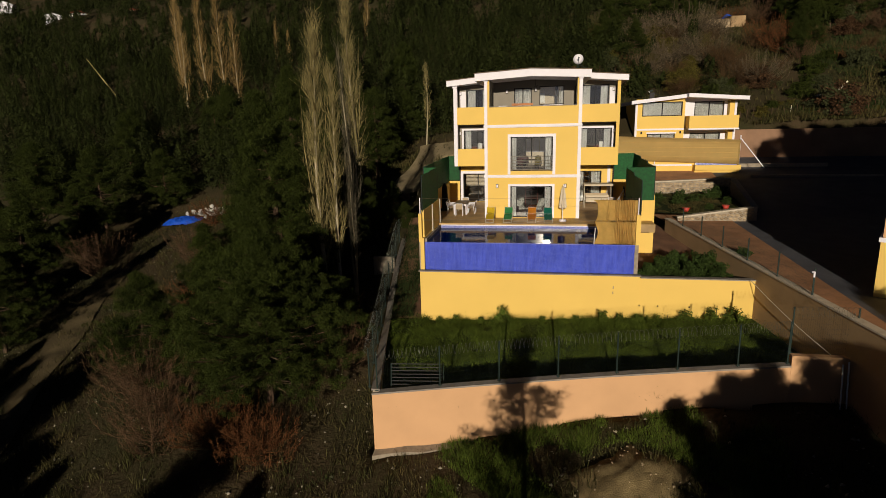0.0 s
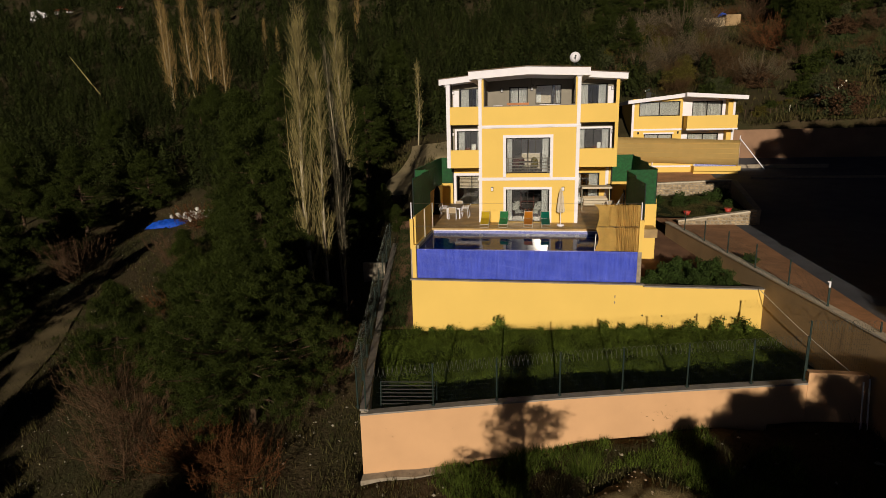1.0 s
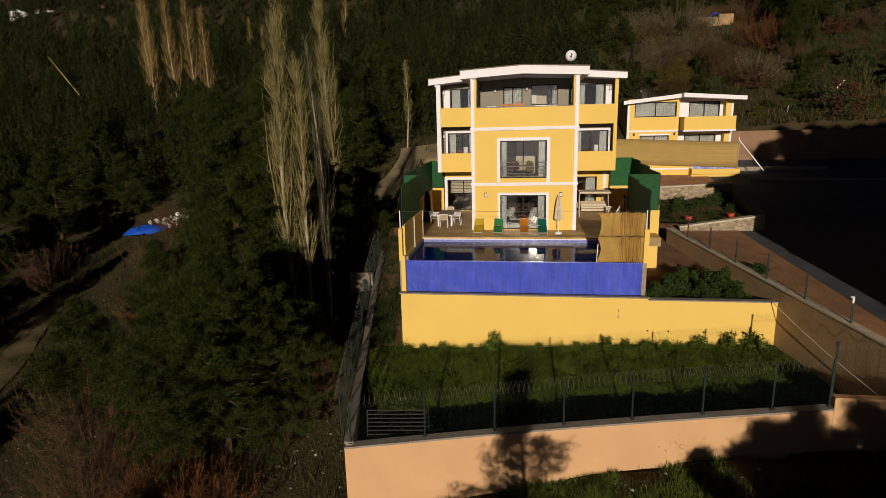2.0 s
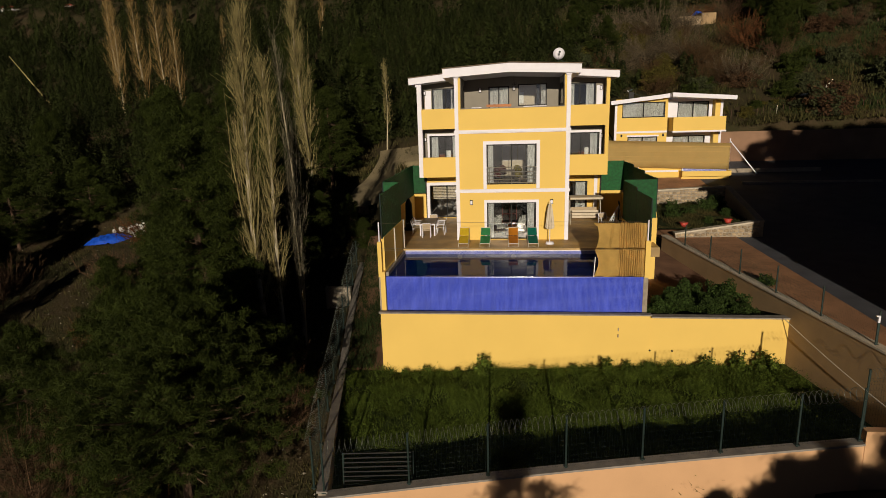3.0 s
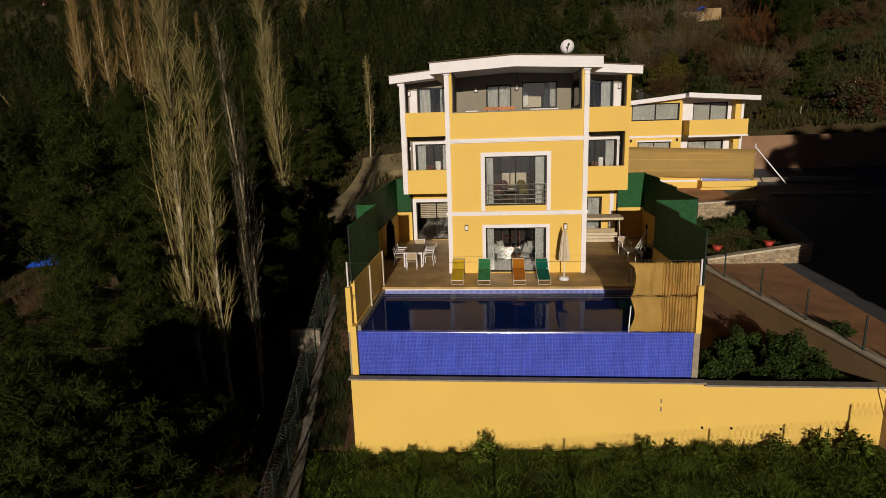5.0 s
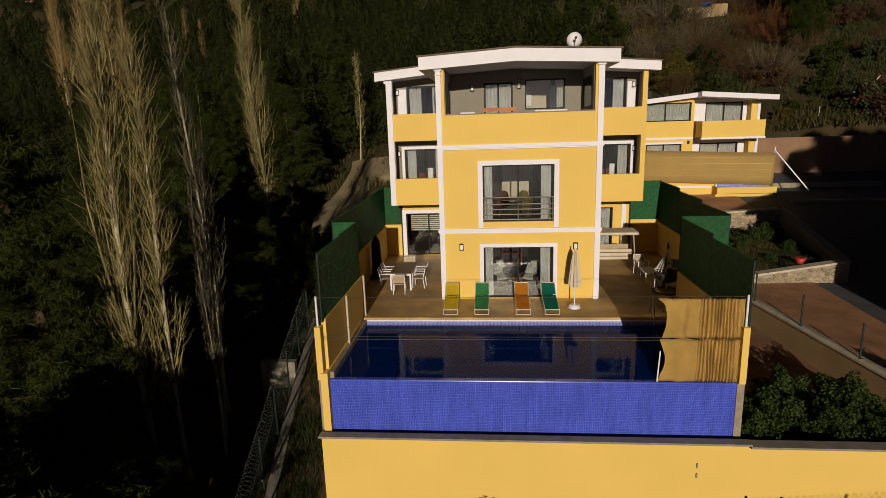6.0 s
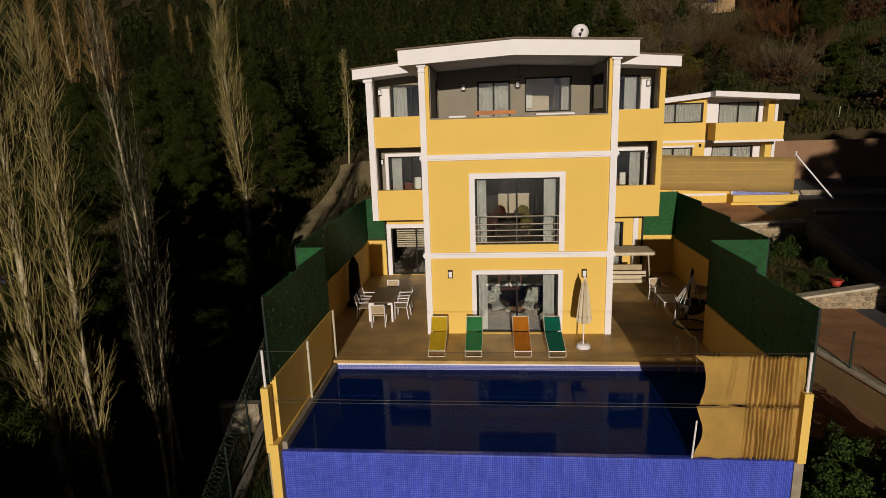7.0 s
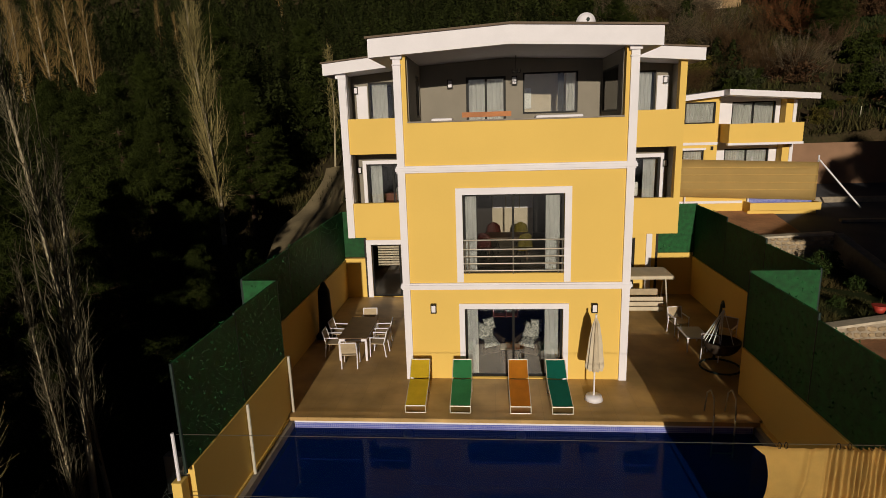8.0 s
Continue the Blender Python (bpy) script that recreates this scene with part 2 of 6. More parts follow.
def boxes(*specs, bev=0.0):
    bm = bmesh.new()
    for s in specs:
        box(bm, *s, bev=bev)
    return bm


def tube(bm, p, q, r0, r1=None, seg=8):
    p, q = Vector(p), Vector(q)
    d = q - p
    m = Matrix.Translation((p + q) / 2) @ d.to_track_quat("Z", "Y").to_matrix().to_4x4()
    bmesh.ops.create_cone(bm, cap_ends=True, segments=seg, radius1=r0, radius2=r0 if r1 is None else r1, depth=d.length, matrix=m)


def tubes(r, *pairs, seg=8):
    bm = bmesh.new()
    for p, q in pairs:
        tube(bm, p, q, r, seg=seg)
    return bm


def prism(bm, pts, y0, y1):
    """Extrude an outline in x and z from y0 to y1."""
    a = [bm.verts.new((x, y0, z)) for x, z in pts]
    b = [bm.verts.new((x, y1, z)) for x, z in pts]
    n = len(pts)
    bm.faces.new(a)
    bm.faces.new(b[::-1])
    for i in range(n):
        bm.faces.new((a[i], b[i], b[(i + 1) % n], a[(i + 1) % n]))
    bmesh.ops.recalc_face_normals(bm, faces=bm.faces)


def slab(bm, pts, thick):
    """A sheet with a given outline of points in space, thickened downwards."""
    a = [bm.verts.new(p) for p in pts]
    b = [bm.verts.new((p[0], p[1], p[2] - thick)) for p in pts]
    n = len(pts)
    bm.faces.new(a)
    bm.faces.new(b[::-1])
    for i in range(n):
        bm.faces.new((a[i], b[i], b[(i + 1) % n], a[(i + 1) % n]))
    bmesh.ops.recalc_face_normals(bm, faces=bm.faces)


def mesh_ob(name, bm, material, smooth=False):
    me = bpy.data.meshes.new(name)
    bm.to_mesh(me)
    bm.free()
    me.materials.append(material)
    if smooth:
        for f in me.polygons:
            f.use_smooth = True
    return new(name, me)


def part(name, bm, material, parent, label="", smooth=False):
    ob = mesh_ob(name, bm, material, smooth)
    ob.parent = parent
    if label:
        tagged(ob, label)
    return ob


def thing(name, label, category, group="", m=None):
    ob = new(name)
    ob.empty_display_size = 0.2
    if m is not None:
        ob.matrix_basis = m
    return tagged(ob, label, category, group)


def struct(name, bm, material, label, category, smooth=False):
    return tagged(mesh_ob(name, bm, material, smooth), label, category, "", "structure")


def raw_mesh(name, verts, faces, material):
    me = bpy.data.meshes.new(name)
    k = len(faces[0])
    me.vertices.add(len(verts))
    me.vertices.foreach_set("co", np.asarray(verts, dtype=np.float32).ravel())
    f = np.asarray(faces, dtype=np.int32)
    me.loops.add(f.size)
    me.loops.foreach_set("vertex_index", f.ravel())
    me.polygons.add(len(f))
    me.polygons.foreach_set("loop_start", np.arange(0, f.size, k, dtype=np.int32))
    me.update(calc_edges=True)
    me.validate()
    me.materials.append(material)
    return me


def raw_part(name, verts, faces, material, parent, label=""):
    ob = new(name, raw_mesh(name, verts, faces, material))
    ob.parent = parent
    if label:
        tagged(ob, label)
    return ob


# ---- ground ----
def left_edge(y):
    return -6.9 - 0.235 * (y - 20) + 0.0025 * (y - 20) ** 2


def front_edge(x):
    return 20.0 + 0.12 * (x + 6.8)


def smooth(a, b, t):
    t = min(1, max(0, (t - a) / (b - a)))
    return t * t * (3 - 2 * t)


def ground_z(x, y, rough=True):
    z = -5.2 + 0.16 * (max(-45, min(4, x)) + 8) + 0.22 * (y - 30)
    if x < -45:
        z += 0.03 * (x + 45)
    if x > 4:
        z += 0.05 * (min(x, 60) - 4)
    z += 0.14 * max(0, y - 62) + 0.05 * max(0, y - 150)
    if y < 20:
        z += 0.04 * (20 - y)
    if x > -16:
        z -= 0.55 * (1 - smooth(22, 31, y)) * smooth(-16, -9, x)
    if rough:
        d = 1.0 + max(0, y - 60) * 0.03
        z += 0.35 * d * noise.noise((x * 0.09, y * 0.09, 1.3)) + 0.12 * noise.noise((x * 0.5, y * 0.5, 4.0))
        if y > 90:
            z += min(8, (y - 90) * 0.08) * noise.noise((x * 0.02, y * 0.02, 7.0))
    if x > left_edge(y) + 0.1 and y > front_edge(x) + 0.1 and y < 63.4 and x < 46:
        z = min(z, -1.2 + 0.1 * (y - 40)) - 5.0
    elif x >= 10.5 and y > 12 and y < 64.4:
        z = min(z, -3.3 + 0.04 * (y - 22))
    return z


def spaced(a, b, near0, near1, step, grow):
    out, v, s = [], near0, step
    while v < near1:
        out.append(v)
        v += step
    while v < b:
        out.append(v)
        s *= grow
        v += s
    v, s = near0, step
    while v > a:
        s *= grow
        v -= s
        out.insert(0, v)
    return out


gx = spaced(-420, 420, -24, 14, 0.45, 1.06)
gy = spaced(-80, 800, 8, 44, 0.45, 1.05)
verts = [(x, y, ground_z(x, y)) for y in gy for x in gx]
nx = len(gx)
faces = [(j * nx + i, j * nx + i + 1, (j + 1) * nx + i + 1, (j + 1) * nx + i) for j in range(len(gy) - 1) for i in range(nx - 1)]
ground = new("ground", raw_mesh("ground", verts, faces, SOIL))
for f in ground.data.polygons:
    f.use_smooth = True
tagged(ground, "dry brown hillside soil with stones and sparse grass", "ground", "", "structure")


def sheet(name, x0f, x1f, y0, y1, zf, step, material, label, category):
    """A piece of ground between two side lines, with real relief."""
    ny = max(2, int((y1 - y0) / step))
    vs, fs = [], []
    nn = 0
    for j in range(ny + 1):
        y = y0 + (y1 - y0) * j / ny
        a, b = x0f(y), x1f(y)
        nn = max(nn, int((x1f(y0) - x0f(y0)) / step) + 1)
    for j in range(ny + 1):
        y = y0 + (y1 - y0) * j / ny
        a, b = x0f(y), x1f(y)
        for i in range(nn + 1):
            x = a + (b - a) * i / nn
            vs.append((x, y, zf(x, y)))
    for j in range(ny):
        for i in range(nn):
            k = j * (nn + 1) + i
            fs.append((k, k + 1, k + nn + 2, k + nn + 1))
    ob = new(name, raw_mesh(name, vs, fs, material))
    for f in ob.data.polygons:
        f.use_smooth = True
    return tagged(ob, label, category, "", "structure")


def lawn_z(x, y):
    s = smooth(20, 29, y)
    zf = -6.0 + 0.075 * (x + 6.8)
    zb = -4.85 + 0.042 * (x + 6.8)
    return zf + (zb - zf) * s + 0.10 * noise.noise((x * 0.7, y * 0.7, 2.0))


def side_z(x, y):
    return -4.85 + (y - 29) * 0.19 + 0.06 * noise.noise((x, y, 3.0))


def ramp_x(y):
    return 9.45 + (39 - y) * 0.172


def lot_z(x, y):
    return -1.04 + (0.166 if y > 44 else 0.04) * (y - 44)


def lawn():
    vs, fs, nxl, nyl = [], [], 40, 22
    for j in range(nyl + 1):
        for i in range(nxl + 1):
            v = j / nyl
            xa, xb = -6.85 - 1.95 * v, 12.3 - 1.1 * v
            x = xa + (xb - xa) * i / nxl
            y = front_edge(x) + 0.28 + (29.2 - front_edge(x) - 0.28) * v
            vs.append((x, y, lawn_z(x, y)))
    for j in range(nyl):
        for i in range(nxl):
            k = j * (nxl + 1) + i
            fs.append((k, k + 1, k + nxl + 2, k + nxl + 1))
    ob = new("lawn", raw_mesh("lawn", vs, fs, GRASS))
    tagged(ob, "overgrown green lawn between two retaining walls", "lawn", "", "structure")


lawn()
sheet("side_path", lambda y: left_edge(y) + 0.15, lambda y: -6.6, 29.2, 46, side_z, 0.5, DIRT, "red-brown earth strip beside the pool wall", "path")
sheet("planting_bed", lambda y: 5.0, lambda y: ramp_x(y) + 0.1, 29.2, 44.5, lambda x, y: -2.55 + (y - 29) * 0.06, 0.6, DIRT, "red-brown planted terrace beside the pool", "ground")
sheet("road", lambda y: 13.6 if y < 41 else (ramp_x(41) + 4.4 if y < 44 else 16.0), lambda y: 46, 12, 63.2, lambda x, y: lot_z(x, y), 0.9, ASPHALT, "dark asphalt yard behind the villas", "road")
sheet("pavement", lambda y: ramp_x(y), lambda y: 13.7, 12, 46, lambda x, y: lot_z(x, y) + 0.03, 0.6, PAVING, "red block-paved drive sloping down past the wall", "pavement")


def quads(c, u, v):
    """Small leaf quads at centres c with half axes u and v."""
    n = len(c)
    vs = np.stack([c - u - v, c + u - v, c + u + v, c - u + v], 1).reshape(-1, 3)
    return vs, np.arange(n * 4).reshape(-1, 4)


def rods(p, q, r0, r1):
    """Three-sided tapered rods from points p to points q."""
    p, q = np.asarray(p, float), np.asarray(q, float)
    d = q - p
    d /= np.maximum(np.linalg.norm(d, axis=1, keepdims=True), 1e-6)
    ref = np.where(np.abs(d[:, 2:3]) > 0.9, np.array([[1.0, 0, 0]]), np.array([[0, 0, 1.0]]))
    a = np.cross(d, ref)
    a /= np.linalg.norm(a, axis=1, keepdims=True)
    b = np.cross(d, a)
    rings = []
    for base, r in ((p, np.asarray(r0)), (q, np.asarray(r1))):
        for k in range(3):
            an = k * 2.0944
            rings.append(base + (a * math.cos(an) + b * math.sin(an)) * np.reshape(r, (-1, 1)))
    vs = np.stack(rings, 1).reshape(-1, 3)
    n = len(p)
    base = np.arange(n)[:, None] * 6
    f = np.concatenate([base + np.array([[0, 1, 4, 3]]), base + np.array([[1, 2, 5, 4]]), base + np.array([[2, 0, 3, 5]])], 0)
    return vs, f


# ---- walls of the plot ----
def lower_wall():
    bm = bmesh.new()
    pts = []
    n = 24
    for i in range(n + 1):
        x = -6.95 + 17.15 * i / n
        pts.append((x, front_edge(x), -5.02 + (x + 6.95) * 0.0775 + 0.10 * math.sin((x + 6.95) / 17.15 * math.pi)))
    for (xa, ya, za), (xb, yb, zb) in zip(pts, pts[1:]):
        q = [bm.verts.new(p) for p in ((xa, ya, -10), (xb, yb, -10), (xb, yb, zb), (xa, ya, za), (xa, ya + 0.3, -10), (xb, yb + 0.3, -10), (xb, yb + 0.3, zb), (xa, ya + 0.3, za))]
        for f in ((0, 1, 2, 3), (5, 4, 7, 6), (3, 2, 6, 7)):
            bm.faces.new([q[k] for k in f])
    bmesh.ops.remove_doubles(bm, verts=bm.verts, dist=0.001)
    ob = struct("wall_lower", bm, PINK, "salmon-pink rendered retaining wall below the lawn", "wall")
    bm = bmesh.new()
    for (xa, ya, za), (xb, yb, zb) in zip(pts, pts[1:]):
        q = [bm.verts.new(p) for p in ((xa, ya - 0.04, za), (xb, yb - 0.04, zb), (xb, yb - 0.04, zb + 0.07), (xa, ya - 0.04, za + 0.07), (xa, ya + 0.36, za), (xb, yb + 0.36, zb), (xb, yb + 0.36, zb + 0.07), (xa, ya + 0.36, za + 0.07))]
        for f in ((0, 1, 2, 3), (5, 4, 7, 6), (3, 2, 6, 7), (1, 0, 4, 5)):
            bm.faces.new([q[k] for k in f])
    part("coping", bm, COPING, ob, "grey concrete coping")
    bm = boxes((10.2, 12.6, 22.02, 22.32, -9, -3.2))
    part("end_block", bm, PINK, ob)
    bm = bmesh.new()
    for (xa, ya, za), (xb, yb, zb) in zip(pts[:12], pts[1:13]):
        ha, hb = [-7.62 + (x + 6.95) * 0.11 + 0.03 * math.sin(x * 3.1) for x in (xa, xb)]
        wa, wb = [0.40 + 0.06 * math.sin(x * 2.3) for x in (xa, xb)]
        q = [bm.verts.new(p) for p in ((xa, ya - wa, -10), (xb, yb - wb, -10), (xb, yb - wb, hb - 0.06), (xa, ya - wa, ha - 0.06), (xa, ya + 0.02, ha), (xb, yb + 0.02, hb))]
        bm.faces.new(q[:4])
        bm.faces.new((q[3], q[2], q[5], q[4]))
    bmesh.ops.remove_doubles(bm, verts=bm.verts, dist=0.001)
    part("footing", bm, MORTAR, ob, "rough concrete footing")
    return pts


wall_top = lower_wall()


def wall_z(x):
    return -4.95 + (x + 6.95) * 0.0775 + 0.10 * math.sin(max(0, min(1, (x + 6.95) / 17.15)) * math.pi)


# yellow wall under the pool, with its lower run to the drive
bm = boxes((-6.72, 5.3, 29.08, 29.4, -6.5, -1.93))
w = struct("wall_pool", bm, YELLOW, "yellow rendered retaining wall under the pool", "wall")
part("coping", boxes((-6.80, 5.36, 29.02, 29.3, -1.93, -1.87)), COPING, w)
part("channel", boxes((-6.72, 5.3, 29.3, 29.6, -2.1, -1.99)), COPING, w)
bm = boxes((5.3, 11.15, 29.12, 29.4, -6.5, -2.03))
w = struct("wall_terrace", bm, YELLOW, "lower yellow rendered wall with drain holes", "wall")
part("coping", boxes((5.36, 11.2, 29.06, 29.45, -2.03, -1.97)), COPING, w)
for hx in (5.35, 6.3, 7.9, 9.7):
    b2 = bmesh.new()
    tube(b2, (hx, 29.07, -3.55), (hx, 29.2, -3.55), 0.04)
    part("drain", b2, FRAME, w, "dark drain pipe")
for x, z in ((3.95, -2.55), (3.95, -2.85)):
    part("bracket", boxes((x - 0.02, x + 0.02, 29.04, 29.08, z - 0.09, z + 0.05)), COPING, bpy.data.objects["wall_pool"], "small grey pipe clip")
for x, h in ((6.75, 0.5), (9.15, 1.0), (7.6, 0.4)):
    t = thing("stake", "thin dark stake in the lawn by the yellow wall", "stake", "stakes", pose(x, 28.7, lawn_z(x, 28.7) - 0.1))
    part("shaft", tubes(0.022, ((0, 0, 0), (0.02, 0, h))), BARK, t)
# side faces of the pool body
w = struct("wall_pool_side", boxes((-6.72, -6.5, 29.4, 44.3, -6, -0.06)), YELLOW, "yellow side wall of the raised terrace", "wall")
struct("wall_terrace_side", boxes((5.1, 5.24, 29.72, 36, -4, -0.06), (5.3, 7.1, 35.8, 36, -4, -0.06), (6.9, 7.1, 36, 44.3, -4, -0.06)), YELLOW, "yellow side wall of the raised terrace by the drive", "wall")


# ---- pool and deck ----
WATER = bpy.data.materials.new("pool_water")
WATER.use_nodes = True
wt = WATER.node_tree
pb = wt.nodes["Principled BSDF"]
wt.nodes.remove(pb)
tr = wt.nodes.new("ShaderNodeBsdfTransparent")
tr.inputs[0].default_value = (0.5, 0.65, 0.9, 1)
df = wt.nodes.new("ShaderNodeBsdfDiffuse")
df.inputs[0].default_value = (0.002, 0.022, 0.168, 1)
body = wt.nodes.new("ShaderNodeMixShader")
body.inputs[0].default_value = 0.55
wt.links.new(tr.outputs[0], body.inputs[1])
wt.links.new(df.outputs[0], body.inputs[2])
gl = wt.nodes.new("ShaderNodeBsdfGlossy")
gl.inputs["Roughness"].default_value = 0.05
fr = wt.nodes.new("ShaderNodeFresnel")
fr.inputs[0].default_value = 1.125
mx = wt.nodes.new("ShaderNodeMixShader")
nz = wt.nodes.new("ShaderNodeTexNoise")
nz.inputs["Scale"].default_value = 1.6
bp = wt.nodes.new("ShaderNodeBump")
bp.inputs["Strength"].default_value, bp.inputs["Distance"].default_value = 0.04, 0.02
wt.links.new(nz.outputs[0], bp.inputs["Height"])
wt.links.new(bp.outputs[0], gl.inputs["Normal"])
wt.links.new(fr.outputs[0], mx.inputs[0])
wt.links.new(body.outputs[0], mx.inputs[1])
wt.links.new(gl.outputs[0], mx.inputs[2])
wt.links.new(mx.outputs[0], wt.nodes["Material Output"].inputs[0])
WZ = -0.31
bm = bmesh.new()
bm.faces.new([bm.verts.new(p) for p in ((-6.4, 29.74, WZ), (4.99, 29.74, WZ), (4.99, 34.12, WZ), (-6.4, 34.12, WZ))])
struct("water", bm, WATER, "still dark blue water of the infinity pool", "water")
pool = struct("pool_basin", boxes((-6.5, 5.1, 29.75, 34.3, -2.0, -1.9), (-6.5, -6.4, 29.75, 34.3, -1.9, -0.5), (5.0, 5.1, 29.75, 34.3, -1.9, -0.5), (-6.4, 5.0, 34.12, 34.19, -1.9, -0.5)), POOL_IN, "deep blue lined infinity pool basin", "pool")
part("weir_wall", boxes((-6.5, 5.1, 29.56, 29.75, -2.0, WZ - 0.002), bev=0.035), MOSAIC, pool, "blue glass-mosaic overflow wall")
part("rim", boxes((-6.36, 4.96, 34.12, 34.19, -0.5, -0.08)), MOSAIC_RIM, pool, "blue and white mosaic rim")
part("tile_row", boxes((-6.36, 4.96, 34.108, 34.119, -0.155, -0.10)), WHITE, pool, "row of white tiles under the deck edge")
part("side_kerb", boxes((-6.54, -6.38, 29.66, 34.1, -0.5, -0.12)), COPING, pool)
part("side_kerb", boxes((4.98, 5.14, 29.66, 34.1, -0.5, -0.12)), COPING, pool)
for lx in (-3.42, -0.58, 2.33):
    bm = bmesh.new()
    tube(bm, (lx, 34.1, -0.45), (lx, 34.13, -0.45), 0.13, 0.13, 16)
    part("pool_light", bm, WHITE, pool, "round white underwater light")
struct("deck", boxes((-7.4, 6.9, 34.2, 44.4, -0.5, 0.0)), DECK, "brown paved pool deck", "deck")
part("edge", boxes((-6.5, 5.1, 34.09, 34.198, -0.10, 0.004)), DECK, bpy.data.objects["deck"])


# ---- villa ----
house = thing("house", "three-storey yellow villa with white trim", "house")
F = 36.39


def facade(bm, x0, x1, z0, z1, y0, y1, holes):
    """A wall with openings (x0, x1, z0, z1) that go through it, as one shell."""
    xs = sorted({x0, x1, *[c for h in holes for c in h[:2]]})
    zs = sorted({z0, z1, *[c for h in holes for c in h[2:]]})
    solid = {}
    for i in range(len(xs) - 1):
        for k in range(len(zs) - 1):
            mx_, mz_ = (xs[i] + xs[i + 1]) / 2, (zs[k] + zs[k + 1]) / 2
            solid[i, k] = not any(h[0] < mx_ < h[1] and h[2] < mz_ < h[3] for h in holes)
    vert = {}

    def v(i, k, y):
        if (i, k, y) not in vert:
            vert[i, k, y] = bm.verts.new((xs[i], y, zs[k]))
        return vert[i, k, y]
    for (i, k), on in solid.items():
        if not on:
            continue
        bm.faces.new((v(i, k, y0), v(i + 1, k, y0), v(i + 1, k + 1, y0), v(i, k + 1, y0)))
        bm.faces.new((v(i, k, y1), v(i, k + 1, y1), v(i + 1, k + 1, y1), v(i + 1, k, y1)))
        for di, dk, a, b in ((-1, 0, (i, k), (i, k + 1)), (1, 0, (i + 1, k + 1), (i + 1, k)), (0, -1, (i + 1, k), (i, k)), (0, 1, (i, k + 1), (i + 1, k + 1))):
            if not solid.get((i + di, k + dk), False):
                bm.faces.new((v(*a, y0), v(*b, y0), v(*b, y1), v(*a, y1)))
    bmesh.ops.recalc_face_normals(bm, faces=bm.faces)


def window(parent, x0, x1, z0, z1, y, leaves=2, trim=0.0, bar=0.06, sill=False, name="window"):
    """A glazed unit in its opening: frame, panes and white surround."""
    g = mesh_ob(name, boxes((x0, x1, y, y + 0.08, z0, z0 + bar), (x0, x1, y, y + 0.08, z1 - bar, z1), (x0, x0 + bar, y, y + 0.08, z0 + bar, z1 - bar), (x1 - bar, x1, y, y + 0.08, z0 + bar, z1 - bar), *[(x0 + (x1 - x0) * k / leaves - bar / 2, x0 + (x1 - x0) * k / leaves + bar / 2, y - 0.01, y + 0.07, z0 + bar, z1 - bar) for k in range(1, leaves)]), FRAME)
    g.parent = parent
    for k in range(leaves):
        a, b = x0 + (x1 - x0) * k / leaves, x0 + (x1 - x0) * (k + 1) / leaves
        part("pane", boxes((a + bar / 2, b - bar / 2, y + 0.035, y + 0.043, z0 + bar, z1 - bar)), GLASS, g)
    return g


def surround(parent, x0, x1, z0, z1, y, w=0.16, foot=False):
    bm = boxes((x0 - w, x0, y - 0.05, y, z0, z1 + w), (x1, x1 + w, y - 0.05, y, z0, z1 + w), (x0, x1, y - 0.05, y, z1, z1 + w))
    if foot:
        box(bm, x0 - w, x1 + w, y - 0.05, y, z0 - w, z0)
    part("trim", bm, WHITE, parent, "white window surround")


def drape(parent, x0, x1, z0, z1, y, seedv, material=None):
    """A hanging curtain with folds."""
    bm = bmesh.new()
    n = max(10, int((x1 - x0) / 0.03))
    rows = []
    for z in (z1, (z0 + z1) / 2, z0):
        rows.append([bm.verts.new((x0 + (x1 - x0) * i / n, y + 0.016 * math.sin(i * 1.15 + seedv) + 0.006 * math.sin(i * 2.7 + z), z)) for i in range(n + 1)])
    for a, b in zip(rows, rows[1:]):
        for i in range(n):
            bm.faces.new((a[i], a[i + 1], b[i + 1], b[i]))
    bmesh.ops.solidify(bm, geom=bm.faces[:], thickness=0.006)
    return part("curtain", bm, material or CURTAIN, parent)


# projecting block
DOOR, WIN = (-2.03, 0.70, 0.03, 2.12), (-2.03, 0.70, 3.13, 5.33)
bm = bmesh.new()
facade(bm, -3.66, 2.40, -0.4, 7.25, F, F + 0.25, [DOOR, WIN])
front = part("wall", bm, YELLOW, house)
for xa, xb in ((-3.66, -3.42), (2.16, 2.40)):
    part("column", boxes((xa, xb, F, F + 0.25, 7.25, 9.2)), YELLOW, house)
    part("side_wall", boxes((xa, xb, F + 0.25, 50, -0.4, 7.25)), YELLOW, house)
for s, (a, b) in (("l", (-3.74, -3.54)), ("r", (2.26, 2.47))):
    part("pilaster", boxes((a, b, F - 0.07, F + 0.3, 0, 8.86)), WHITE, house, "white corner pilaster")
    part("capital", boxes((a - 0.05, b + 0.05, F - 0.11, F + 0.3, 8.86, 8.97), (a - 0.02, b + 0.02, F - 0.09, F + 0.3, 8.7, 8.74), bev=0.015), WHITE, house)
for z in (2.79, 6.04):
    part("band", boxes((-3.8, 2.53, F - 0.09, F + 0.0, z - 0.05, z + 0.04), (-3.78, 2.51, F - 0.065, F + 0.0, z + 0.04, z + 0.09), (-3.77, 2.50, F - 0.055, F + 0.0, z - 0.1, z - 0.05), bev=0.008), WHITE, house, "white moulded string course")
part("ledge", boxes((-3.42, 2.16, F - 0.03, F + 0.3, 7.25, 7.29)), COPING, house)
wd = window(house, DOOR[0], DOOR[1], DOOR[2], DOOR[3], F + 0.1, 2, name="glass_door")
surround(house, DOOR[0], DOOR[1], 0.0, DOOR[3], F, 0.15)
